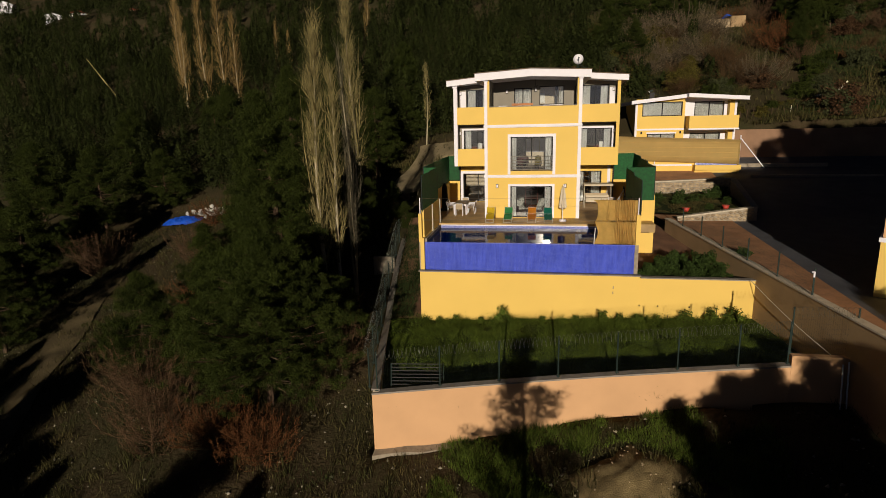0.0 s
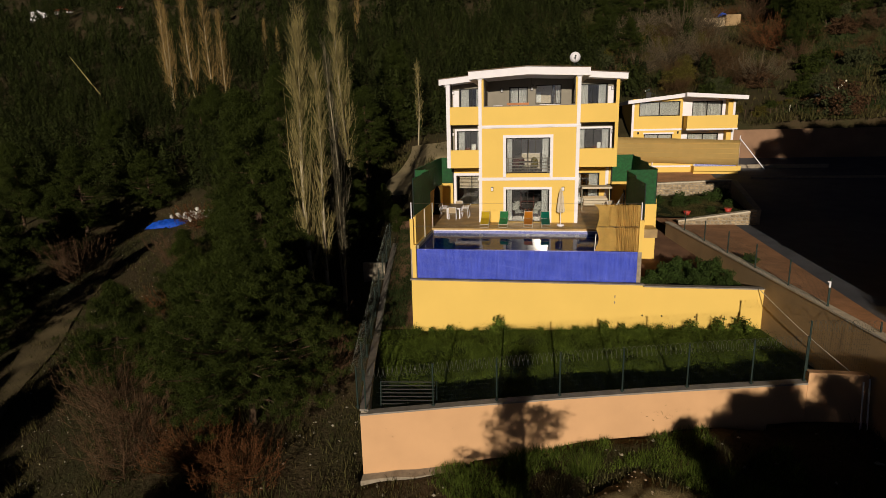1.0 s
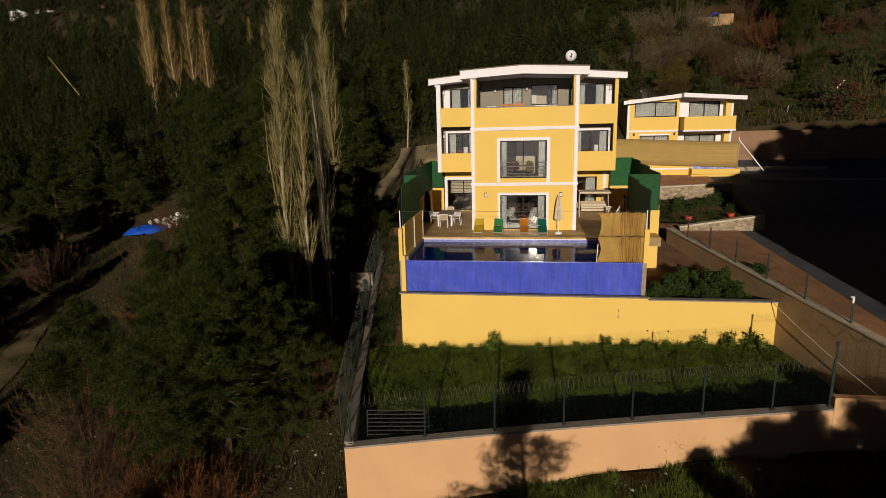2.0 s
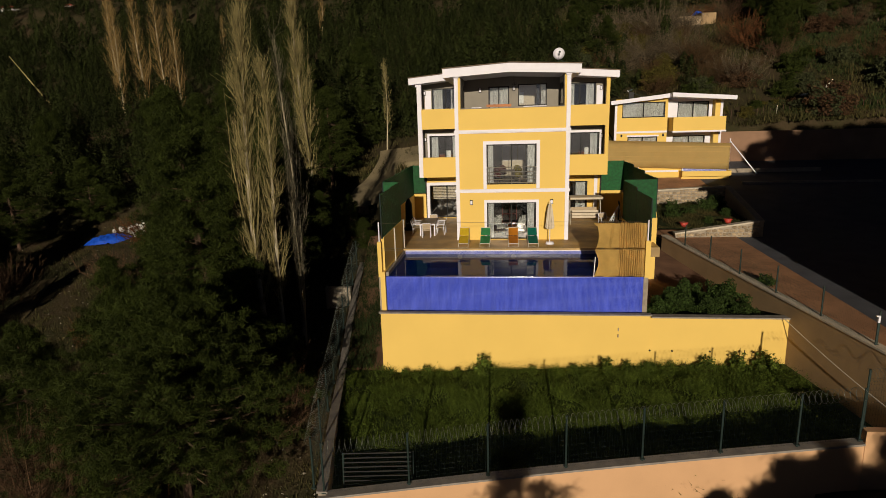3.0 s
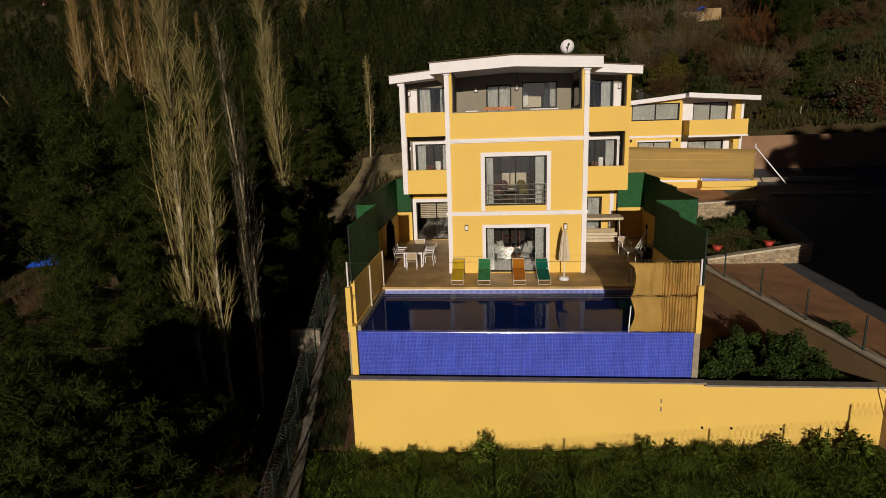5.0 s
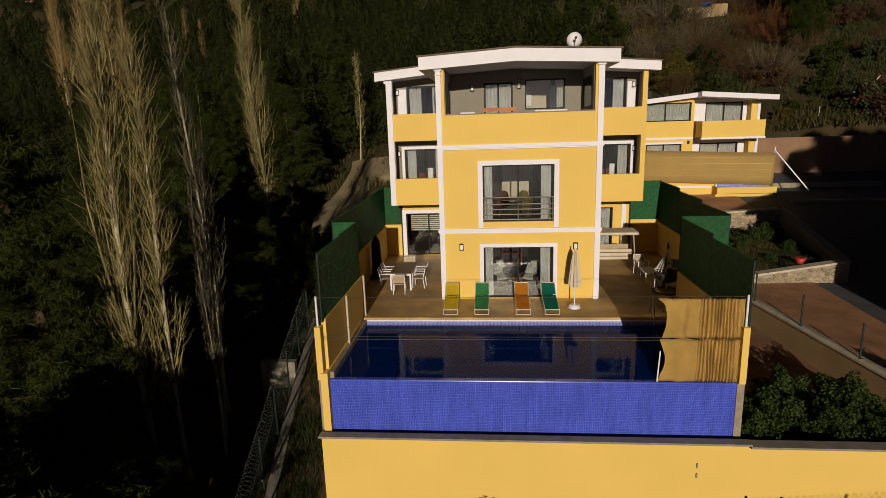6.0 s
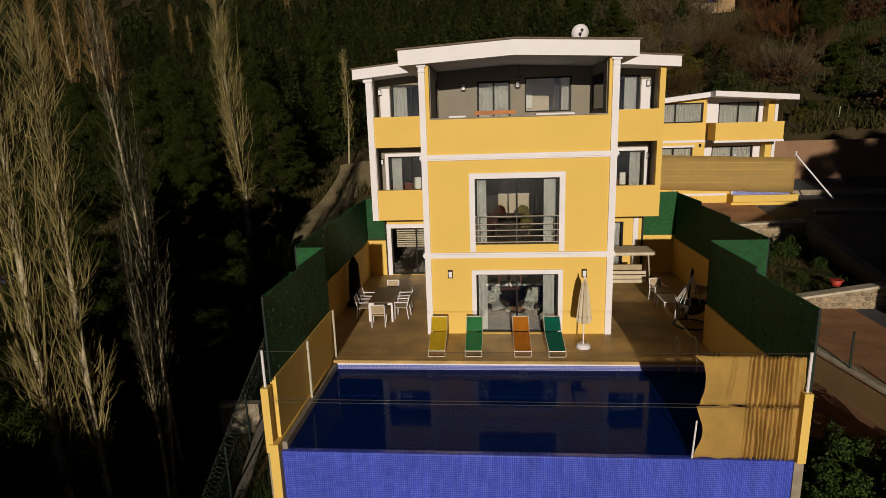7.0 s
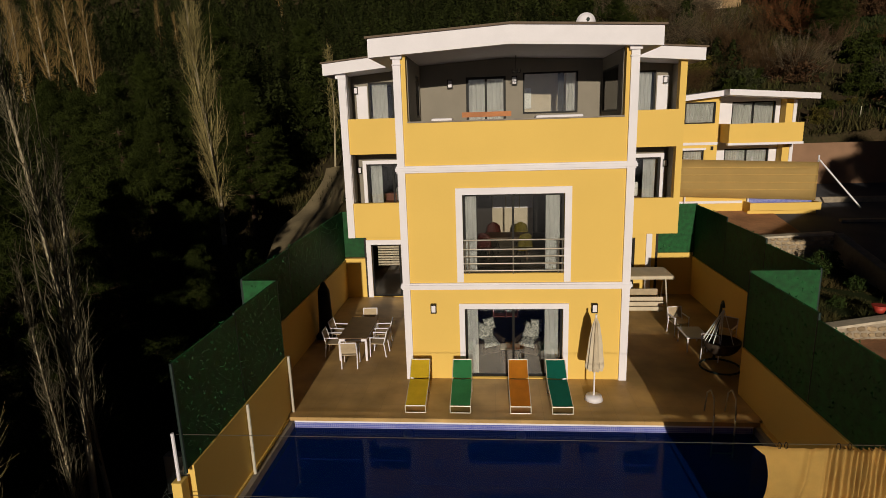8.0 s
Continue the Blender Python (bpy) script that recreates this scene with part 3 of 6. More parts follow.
ww = window(house, WIN[0], WIN[1], WIN[2], WIN[3], F + 0.1, 2)
surround(house, WIN[0], WIN[1], 2.9, WIN[3], F, 0.18)
# rail of the french window
rail = part("railing", tubes(0.022, *[((-2.03, F - 0.02, z), (0.70, F - 0.02, z)) for z in (3.22, 3.42, 3.62, 3.82, 4.08)]), STEEL, house, "steel window railing")
for x in (-1.98, -1.88, -0.67, 0.55, 0.65):
    part("upright", tubes(0.02, ((x, F - 0.02, 3.13), (x, F - 0.02, 4.08))), STEEL, rail)
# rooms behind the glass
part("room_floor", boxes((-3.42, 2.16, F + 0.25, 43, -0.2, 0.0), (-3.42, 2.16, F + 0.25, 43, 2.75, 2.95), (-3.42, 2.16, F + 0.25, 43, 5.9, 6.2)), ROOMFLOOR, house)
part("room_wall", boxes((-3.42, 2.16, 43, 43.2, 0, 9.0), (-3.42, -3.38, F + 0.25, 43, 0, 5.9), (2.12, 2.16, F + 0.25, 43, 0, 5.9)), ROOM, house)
for z0, z1, d in ((0.05, 2.1, 0.0), (3.15, 5.3, 1.0)):
    drape(house, -1.96, -1.66, z0, z1, F + 0.24, d)
    drape(house, 0.22, 0.6, z0, z1, F + 0.24, d + 2)
# top loggia
LB = F + 3.0
bm = bmesh.new()
L_DOOR, L_WIN = (-1.98, -0.76, 6.25, 8.56), (-0.24, 1.42, 7.42, 8.64)
facade(bm, -3.42, 2.16, 6.2, 9.6, LB, LB + 0.2, [L_DOOR, L_WIN])
part("loggia_wall", bm, GREY, house, "grey-painted loggia wall")
for xa, h in ((-3.44, (38.3, 39.1)), (2.14, (37.2, 39.3))):
    part("loggia_side", boxes((xa, xa + 0.04, F + 0.25, h[0], 6.2, 9.2), (xa, xa + 0.04, h[0], h[1], 6.2, 7.4), (xa, xa + 0.04, h[0], h[1], 8.6, 9.2), (xa, xa + 0.04, h[1], LB, 6.2, 9.2)), GREY, house, "grey-painted loggia side with an opening")
    part("side_window", boxes((xa + 0.01, xa + 0.03, h[0], h[0] + 0.06, 7.4, 8.6), (xa + 0.01, xa + 0.03, h[1] - 0.06, h[1], 7.4, 8.6), (xa + 0.01, xa + 0.03, h[0] + 0.06, h[1] - 0.06, 7.4, 7.46), (xa + 0.01, xa + 0.03, h[0] + 0.06, h[1] - 0.06, 8.54, 8.6)), FRAME, house, "dark side window frame")
window(house, *L_DOOR, LB - 0.03, 2, bar=0.07, name="balcony_door")
window(house, *L_WIN, LB - 0.03, 1, bar=0.05)
part("mullion", boxes((0.82, 1.0, LB + 0.02, LB + 0.05, 7.47, 8.59)), FRAME, house, "dark window mullion")
# pale panels added indoors so that the loggia window looks bright
part("bright_backing", boxes((-0.6, 1.7, LB + 1.6, LB + 1.66, 6.2, 9.2)), CREAM, house, "cream panel added behind the window for its brightness")
part("bright_patch", boxes((-0.2, 0.12, LB + 1.5, LB + 1.58, 7.6, 8.25)), SHEER, house, "white panel added behind the window for its bright patch")
drape(house, 1.1, 1.36, 7.45, 8.6, LB + 0.24, 0.0, SHEER)
part("side_curtain", boxes((2.36, 2.37, 38.2, 39.3, 7.4, 8.6)), SHEER, house, "white curtain behind the side window")
part("side_pane", boxes((2.155, 2.163, 37.26, 39.24, 7.46, 8.54)), GLASS, house)
drape(house, -1.9, -0.8, 6.3, 8.5, LB + 0.2, 1.0, SHEER)


# roofs
def roof(x0, xm, x1, z0, zm, z1, y0, y1, h):
    bm = bmesh.new()
    prism(bm, [(x0, z0), (xm, zm), (x1, z1), (x1, z1 - h), (xm, zm - h), (x0, z0 - h)], y0, y1)
    r = part("roof", bm, WHITE, house, "white-edged shallow roof slab")
    bm = bmesh.new()
    prism(bm, [(x0 - 0.06, z0), (xm, zm), (x1 + 0.06, z1), (x1 + 0.06, z1 + 0.05), (xm, zm + 0.05), (x0 - 0.06, z0 + 0.05)], y0 - 0.06, y1)
    part("roof_edge", bm, ROOFTOP, r, "thin brown roof edge")


roof(-4.33, -0.75, 2.98, 9.36, 9.56, 9.38, 36.15, 46, 0.46)
roof(-7.12, -0.8, 5.95, 9.36, 9.93, 9.40, 41.7, 51, 0.40)

# wings
for sgn, (xi, xo) in ((-1, (-3.66, -6.58)), (1, (2.40, 5.46))):
    a, b = min(xi, xo), max(xi, xo)
    W = 41.95
    for za, zb in ((6.17, 7.44), (3.06, 4.36)):
        part("parapet", boxes((a, b, W, W + 0.2, za, zb)), YELLOW, house, "yellow balcony parapet")
    side = (xo, xo + 0.22) if sgn < 0 else (xo - 0.22, xo)
    for za, zb in ((4.36, 6.17), (7.44, 9.1)):
        part("column", boxes((side[0], side[1], W + 0.002, W + 0.3, za, zb)), WHITE if sgn < 0 else YELLOW, house)
    if sgn < 0:
        part("pilaster", boxes((side[0] - 0.06, side[1] - 0.02, W - 0.06, W + 0.2, 3.06, 8.85)), WHITE, house, "white corner pilaster")
        part("capital", boxes((side[0] - 0.14, side[1] + 0.02, W - 0.1, W + 0.2, 8.85, 8.97)), WHITE, house)
    for za, zb in ((3.06, 3.2), (6.17, 6.3)):
        part("balcony_floor", boxes((a, b, W + 0.2, W + 3, za, zb)), GREY, house)
    R = W + 1.3
    # recessed walls with windows
    if sgn < 0:
        h3, h2 = (-5.85, -4.0, 6.35, 8.78), (-6.08, -4.0, 3.25, 5.72)
    else:
        h3, h2 = (2.75, 4.8, 6.35, 8.85), (2.75, 5.1, 3.25, 5.72)
    bm = bmesh.new()
    facade(bm, a, b, 6.3, 9.3, R, R + 0.2, [h3])
    part("recess_wall", bm, GREY, house, "grey-painted balcony recess")
    bm = bmesh.new()
    facade(bm, a, b, 3.2, 6.17, R, R + 0.2, [h2])
    part("recess_wall", bm, GREY, house, "grey-painted balcony recess")
    sx = xo if sgn < 0 else xo - 0.1
    for za, zb in ((3.2, 6.17), (6.3, 9.0)):
        part("recess_side", boxes((sx, sx + 0.1, W + 0.3, R, za, zb)), GREY, house)
    window(house, *h3, R + 0.05, 2)
    window(house, *h2, R + 0.05, 2)
    surround(house, h2[0], h2[1], h2[2], h2[3], R, 0.14)
    drape(house, h2[0] + 0.1, h2[0] + 0.55, h2[2], h2[3], R + 0.3, 1.0)
    drape(house, h2[1] - 0.55, h2[1] - 0.1, h2[2], h2[3], R + 0.3, 1.0)
    drape(house, h3[0] + 0.1, h3[0] + 0.7, h3[2], h3[3], R + 0.22, 1.0, SHEER)
    drape(house, h3[1] - 0.6, h3[1] - 0.1, h3[2], h3[3], R + 0.22, 2.0)
    px = (h3[0] - 0.45, h3[0] - 0.03) if sgn < 0 else (h3[1] + 0.03, h3[1] + 0.45)
    part("shutter", boxes((px[0], px[1], R - 0.04, R, 6.35, 8.65)), WHITE, house, "white shutter panel")
    # ground floor set back
    G = 44.2
    d = (-6.3, -3.9, 0.02, 2.3) if sgn < 0 else (2.7, 4.55, 0.02, 2.45)
    bm = bmesh.new()
    facade(bm, a, b, 0, 3.06, G, G + 0.2, [d])
    part("wall", bm, YELLOW, house)
    window(house, *d, G + 0.05, 2, name="glass_door")
    if sgn < 0:
        surround(house, d[0], d[1], 0, d[3], G, 0.2)
    else:
        drape(house, d[1] - 0.75, d[1] - 0.1, 0.05, d[3], G + 0.3, 0.5)
        drape(house, d[0] + 0.1, d[0] + 0.5, 0.05, d[3], G + 0.3, 1.5)
        part("pilaster", boxes((4.98, 5.2, G - 0.06, G, 0, 3.06)), WHITE, house, "white corner pilaster")
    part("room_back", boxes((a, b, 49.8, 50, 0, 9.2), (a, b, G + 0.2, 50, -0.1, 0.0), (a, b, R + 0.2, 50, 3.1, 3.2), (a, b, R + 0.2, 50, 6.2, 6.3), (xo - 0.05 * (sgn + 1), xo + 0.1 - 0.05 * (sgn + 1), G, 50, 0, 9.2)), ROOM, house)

# satellite dish on the roof
dish = thing("satellite_dish", "white round satellite dish on the villa roof", "satellite dish", m=pose(2.63, 45.8, 9.6))
bm = bmesh.new()
bmesh.ops.create_uvsphere(bm, u_segments=28, v_segments=14, radius=0.9)
bmesh.ops.delete(bm, geom=[v for v in bm.verts if v.co.z > -0.75], context="VERTS")
bmesh.ops.transform(bm, matrix=pose(0, 0.0, 1.35, -78, 0, 0) @ Matrix.Translation((0, 0, 0.8)), verts=bm.verts)
bmesh.ops.solidify(bm, geom=bm.faces[:], thickness=0.02)
part("reflector", bm, WHITE, dish, "", True)
bm = bmesh.new()
tube(bm, (0, -0.6, 1.40), (0, -0.56, 1.39), 0.07, 0.07, 16)
part("feed", bm, METAL_D, dish, "dark round feed")
part("mast", tubes(0.04, ((0, 0.25, 0), (0, 0.25, 1.3))), METAL_D, dish)
part("strut", tubes(0.03, ((0.1, 0.3, 1.0), (1.1, 0.3, 0.35)), ((0.1, 0.3, 0.7), (1.1, 0.3, 0.25))), METAL_D, dish)
part("arm", tubes(0.012, ((0, 0.1, 1.0), (0, -0.55, 1.35)), ((0, -0.55, 1.35), (0, -0.62, 1.38))), METAL_D, dish)


# ---- fences round the deck ----
def hedge_panel(x0, y0, x1, y1, z0, z1, name="hedge_fence", label="dark green artificial-grass screen panel on a metal frame"):
    """One screen of artificial foliage: a backing with thousands of stub leaves."""
    L = math.hypot(x1 - x0, y1 - y0)
    t = thing(name, label, "fence", "green screen panels", pose(x0, y0, z0, 0, 0, math.degrees(math.atan2(y1 - y0, x1 - x0))))
    H = z1 - z0
    part("backing", boxes((0, L, -0.02, 0.02, 0, H)), HEDGE, t)
    rng = np.random.default_rng(int(abs(x0 * 37 + y0 * 11)) + 5)
    n = int(L * H * 260)
    c = np.stack([rng.uniform(0, L, n), rng.choice([-0.02, 0.02], n), rng.uniform(0, H + 0.03, n)], 1)
    d = rng.normal(size=(n, 3)) * 0.018
    e = rng.normal(size=(n, 3)) * 0.02
    v = np.concatenate([c - d * 0.5, c + e, c + d + np.stack([np.zeros(n), np.sign(c[:, 1]) * 0.005, np.full(n, 0.012)], 1)], 1).reshape(-1, 3)
    raw_part("leaves", v, np.arange(n * 3).reshape(-1, 3), HEDGE, t)
    for u in (0.0, L):
        part("post", tubes(0.03, ((u, 0, -0.05), (u, 0, H))), METAL_D, t)
    return t


def fence_wall(x0, x1, y0, y1, z1):
    return struct("wall_screen", boxes((x0, x1, y0, y1, -0.3, z1)), YELLOW, "yellow rendered screen wall under the green panels", "wall")


fence_wall(-6.68, -6.54, 29.75, 34.3, 1.5)
fence_wall(-7.55, -7.4, 34.3, 44.2, 1.65)
fence_wall(-7.55, -6.55, 44.2, 44.4, 1.7)
fence_wall(-7.4, -6.54, 34.3, 34.45, 1.5)
fence_wall(5.2, 5.34, 29.75, 35.6, 1.3)
fence_wall(5.34, 7.05, 35.6, 35.75, 1.3)
fence_wall(6.9, 7.05, 35.75, 44.4, 1.6)
fence_wall(5.46, 6.9, 44.4, 44.6, 1.75)
for p in ((-6.6, 29.6, -6.6, 32.0, 1.5, 3.5), (-6.6, 32.0, -6.6, 34.4, 1.5, 3.55), (-7.5, 34.4, -6.6, 34.4, 1.5, 3.55), (-7.48, 34.4, -7.48, 37.7, 1.65, 3.6), (-7.48, 37.7, -7.48, 41, 1.65, 3.65), (-7.48, 41, -7.48, 44.3, 1.65, 3.7), (-7.48, 44.3, -6.6, 44.3, 1.75, 3.7),
          (5.28, 29.7, 5.28, 32.6, 1.3, 3.15), (5.28, 32.6, 5.28, 35.65, 1.3, 3.3), (5.28, 35.68, 6.98, 35.68, 1.3, 3.35), (6.98, 35.7, 6.98, 38.6, 1.6, 3.4), (6.98, 38.6, 6.98, 41.5, 1.6, 3.55), (6.98, 41.5, 6.98, 44.5, 1.6, 3.7), (5.5, 44.5, 6.98, 44.5, 1.75, 3.75)):
    hedge_panel(*p)
for x, s in ((-6.72, 1), (5.14, -1)):
    t = thing("gate_pillar", "slim yellow pillar with a white pole at the pool corner", "pillar", "pool corner pillars", pose(x, 29.55, 0))
    part("shaft", boxes((-0.09, 0.09, -0.1, 0.12, -0.3, 1.34), bev=0.01), YELLOW, t)
    part("pier", boxes((-0.1, 0.1, -0.02, 0.16, -2.0, -0.3)), MORTAR, t, "bare concrete pier")
    part("pole", tubes(0.03, ((0, 0, 1.3), (0, 0, 2.24))), WHITE, t, "white steel pole")
for y in (31.85, 34.36):
    t = thing("fence_pole", "pale metal pole against the screen wall", "pole", "poles along the pool", pose(-6.46, y, -0.1))
    part("shaft", tubes(0.035, ((0, 0, 0), (0, 0, 1.65))), PALEMETAL, t)


# canvas curtain at the pool corner
def canvas_curtain():
    t = thing("canvas_curtain", "bunched tan canvas curtain hung on wires over the pool edge", "curtain", m=pose(0, 29.62, 0))
    for k, (z0, z1) in enumerate(((0.98, 2.12), (-0.3, 0.96))):
        bm = bmesh.new()
        nxx, nzz = 300, 14
        g = []
        for j in range(nzz + 1):
            row = []
            for i in range(nxx + 1):
                u = i / nxx
                x = 2.95 + 2.15 * u
                v = j / nzz
                bunch = smooth(0.44, 0.49, u) * (1 - 0.75 * smooth(0.88, 0.95, u))
                ph = 150 * (u - 0.45) + 3.5 * noise.noise((u * 9, 2.0 + k, v * 0.7)) + 1.5 * k
                wave = math.sin(ph)
                y = 0.055 * bunch * (abs(wave) ** 0.6 * (1 if wave > 0 else -1)) * (0.8 + 0.7 * noise.noise((u * 16, v * 1.3, k + 3.0)))
                y += (1 - bunch) * (0.05 * noise.noise((u * 7 + v, v * 1.6 - u * 4, k * 4.0 + 1.0)) - 0.05 * math.exp(-((u - 0.27 - 0.06 * v) / 0.025) ** 2) * (1 - k))
                slack = max(0.0, 1 - u / 0.35) ** 1.5
                x += slack * ((0.17 * math.sin(math.pi * v) ** 1.5 - 0.03) if k else (0.02 + 0.10 * math.sin(math.pi * v) - 0.16 * max(0.0, v - 0.85) / 0.15)) + 0.012 * noise.noise((u * 9, v * 5, 9.0))
                sag = 0.04 * noise.noise((u * 5, 3.0 + k, 0.0)) * (1 - v) + 0.035 * noise.noise((u * 8, 7.0 + k, 0.0)) * v
                row.append(bm.verts.new((x, y, z0 + (z1 - z0) * v + sag)))
            g.append(row)
        for a, b in zip(g, g[1:]):
            for i in range(nxx):
                bm.faces.new((a[i], a[i + 1], b[i + 1], b[i]))
        bmesh.ops.solidify(bm, geom=bm.faces[:], thickness=0.008)
        part("cloth", bm, CANVAS, t, "", True)
    for k in range(9):
        bm = bmesh.new()
        x = 3.2 + 0.1 * k if k < 2 else 3.75 + 0.165 * k
        pts = [Vector((x + 0.01 * math.sin(a), 0.045 * math.cos(a), 2.15 + 0.05 * math.sin(a))) for a in [i * math.pi / 5 for i in range(11)]]
        for a, b in zip(pts, pts[1:]):
            tube(bm, a, b, 0.006, seg=5)
        part("ring", bm, FRAME, t, "dark curtain ring")
    part("pole", tubes(0.02, ((2.9, 0, -0.35), (2.95, 0, 0.6))), WHITE, t)
    for z in (2.18, 1.0, 0.92):
        part("wire", tubes(0.006, ((-6.7, 0, z), (5.12, 0, z)), seg=5), STEEL, t)


canvas_curtain()


# ---- drive wall, stone planters, neighbouring houses ----
def wall_run(name, xf, y0, y1, zt, zb, thick, material, label, cop=None, n=16):
    bm, bc = bmesh.new(), bmesh.new()
    ys = [y0 + (y1 - y0) * i / n for i in range(n + 1)]
    for a, b in zip(ys, ys[1:]):
        for m, x0, x1, up, dn in ((bm, 0, thick, 0, None), (bc, -0.05, thick + 0.05, 0.08, 0)):
            lo = [zb(a), zb(b)] if dn is None else [zt(a), zt(b)]
            q = [m.verts.new(p) for p in ((xf(a) + x0, a, lo[0]), (xf(b) + x0, b, lo[1]), (xf(b) + x0, b, zt(b) + up), (xf(a) + x0, a, zt(a) + up), (xf(a) + x1, a, lo[0]), (xf(b) + x1, b, lo[1]), (xf(b) + x1, b, zt(b) + up), (xf(a) + x1, a, zt(a) + up))]
            for f in ((1, 0, 3, 2), (4, 5, 6, 7), (2, 3, 7, 6), (0, 1, 5, 4)):
                m.faces.new([q[k] for k in f])
            if a == y0 or b == y1:
                m.faces.new((q[0], q[4], q[7], q[3]))
                m.faces.new((q[5], q[1], q[2], q[6]))
    for m in (bm, bc):
        bmesh.ops.remove_doubles(m, verts=m.verts, dist=0.0005)
        bmesh.ops.recalc_face_normals(m, faces=m.faces)
    w = struct(name, bm, material, label, "wall")
    part("coping", bc, PALECOPING if name == "wall_drive" else COPING, w, "pale coping" if name == "wall_drive" else "grey coping")
    return w


wall_run("wall_drive", lambda y: ramp_x(y) - 0.1, 19.5, 41.5, lambda y: lot_z(0, y) + 0.28, lambda y: -6.5, 0.3, DRIVEWALL, "tan rendered retaining wall along the sloping drive")


def wire_fence(name, pts, height, label, coil=True, close=0.08, wire=0.0055):
    """Mesh fence along a line of base points: posts, mesh wires and a coil of razor wire."""
    t = thing(name, label, "fence")
    pts = [Vector(p) for p in pts]
    ps, qs, rr = [], [], []
    cp = []
    for a, b in zip(pts, pts[1:]):
        n = max(1, int((b - a).length / close))
        for i in range(n):
            p = a + (b - a) * i / n
            ps.append(p)
            qs.append(p + Vector((0, 0, height)))
        for k in range(9):
            ps.append(a + Vector((0, 0, height * k / 8)))
            qs.append(b + Vector((0, 0, height * k / 8)))
        if coil:
            m = int((b - a).length * 56)
            ax = (b - a).normalized()
            sd = Vector((0, 0, 1)).cross(ax)
            for i in range(m + 1):
                an = i / 56 * 2 * math.pi * 5.5
                cp.append(a + (b - a) * i / m + Vector((0, 0, height + 0.12)) + (sd * math.cos(an) + Vector((0, 0, 1)) * math.sin(an)) * 0.21)
    v, f = rods([tuple(p) for p in ps], [tuple(p) for p in qs], np.full(len(ps), 0.0021), np.full(len(ps), 0.0021))
    w = raw_part("mesh", v, f, METAL_D, t, "dark green wire mesh")
    tagged(w, "", "", "", "stuff")
    if coil:
        v, f = rods([tuple(p) for p in cp[:-1]], [tuple(p) for p in cp[1:]], np.full(len(cp) - 1, wire), np.full(len(cp) - 1, wire))
        raw_part("razor_wire", v, f, WIRE, t, "coiled grey razor wire")
    for p in pts:
        part("post", tubes(0.035, (p - Vector((0, 0, 0.1)), p + Vector((0, 0, height + 0.3)))), METAL_D, t)
        part("foot", boxes((p.x - 0.07, p.x + 0.07, p.y - 0.07, p.y + 0.07, p.z - 0.02, p.z + 0.02)), METAL_D, t)
    return t


xs = (-6.75, -4.05, -1.55, 0.9, 3.3, 5.75, 8.15, 10.1)
wire_fence("wire_fence", [(x, front_edge(x) + 0.15, wall_z(x) + 0.07) for x in xs], 1.45, "dark green mesh fence topped with razor wire", wire=0.006)
left_pts = [(left_edge(y) - 0.16, y, max(side_z(0, y), -4.9) + 0.12) for y in (20.3, 22.8, 25.3, 27.8, 30.3, 32.8, 35.3, 37.8, 40.3)]
wire_fence("wire_fence", left_pts, 1.45, "mesh fence with razor wire along the wooded side", wire=0.003)
wall_run("wall_side", lambda y: left_edge(y) - 0.02, 20.1, 41, lambda y: max(side_z(0, y), -4.9) + 0.02, lambda y: -9.0, 0.26, MORTAR, "low grey boundary wall beside the woods")
wire_fence("wire_fence", [(ramp_x(y) + 0.05, y, lot_z(0, y) + 0.34) for y in (38.8, 36.0, 33.2, 30.4, 27.6, 24.9)], 0.95, "low dark mesh fence along the drive wall", coil=False)
wire_fence("wire_fence", [(10.15, 22.2, -3.1), (12.5, 22.2, -3.05)], 1.6, "short mesh fence with razor wire by the drive")
struct("block_footing", boxes((-11.9, -10.35, 36.8, 37.1, -5.6, -3.0)), MORTAR, "lit rough concrete block beside the fence", "wall")

struct("wall_stub", boxes((-13.9, -13.0, 53.0, 53.3, -2.2, -0.4)), BACKWALL, "short stub of a brown rendered wall behind the villa", "wall")

# lamp head on the last drive post
t = thing("post_lamp", "small white lamp on a fence post", "lamp", m=pose(11.9, 24.9, -1.6))
part("stem", tubes(0.03, ((0, 0, 0), (0, 0, 1.2))), METAL_D, t)
part("head", boxes((-0.035, 0.035, -0.035, 0.035, 0.95, 1.2), (-0.10, 0.035, -0.035, 0.035, 1.17, 1.22), bev=0.01), WHITE, t)

# hose from the terrace wall to the drive
t = thing("hose", "pale hose hanging from the yellow wall", "hose")
pts = [Vector((10.75 + 1.15 * u, 28.95 - 6.6 * u, -1.95 - 1.4 * u - 0.12 * math.sin(u * math.pi))) for u in [i / 14 for i in range(15)]]
bm = bmesh.new()
for a, b in zip(pts, pts[1:]):
    tube(bm, a, b, 0.018, seg=6)
part("tube", bm, PALEMETAL, t)

# gate leaf leaning behind the fence
t = thing("metal_gate", "dark slatted metal gate leaf leaning by the fence", "gate", m=pose(-6.3, 20.75, -5.25, -12, 0, 6))
for k in (0, 2.3):
    part("upright", tubes(0.03, ((k, 0, 0), (k, 0, 1.3))), METAL_D, t)
for k in range(9):
    part("slat", boxes((0, 2.3, -0.015, 0.015, 0.05 + k * 0.15, 0.085 + k * 0.15)), FRAME, t)


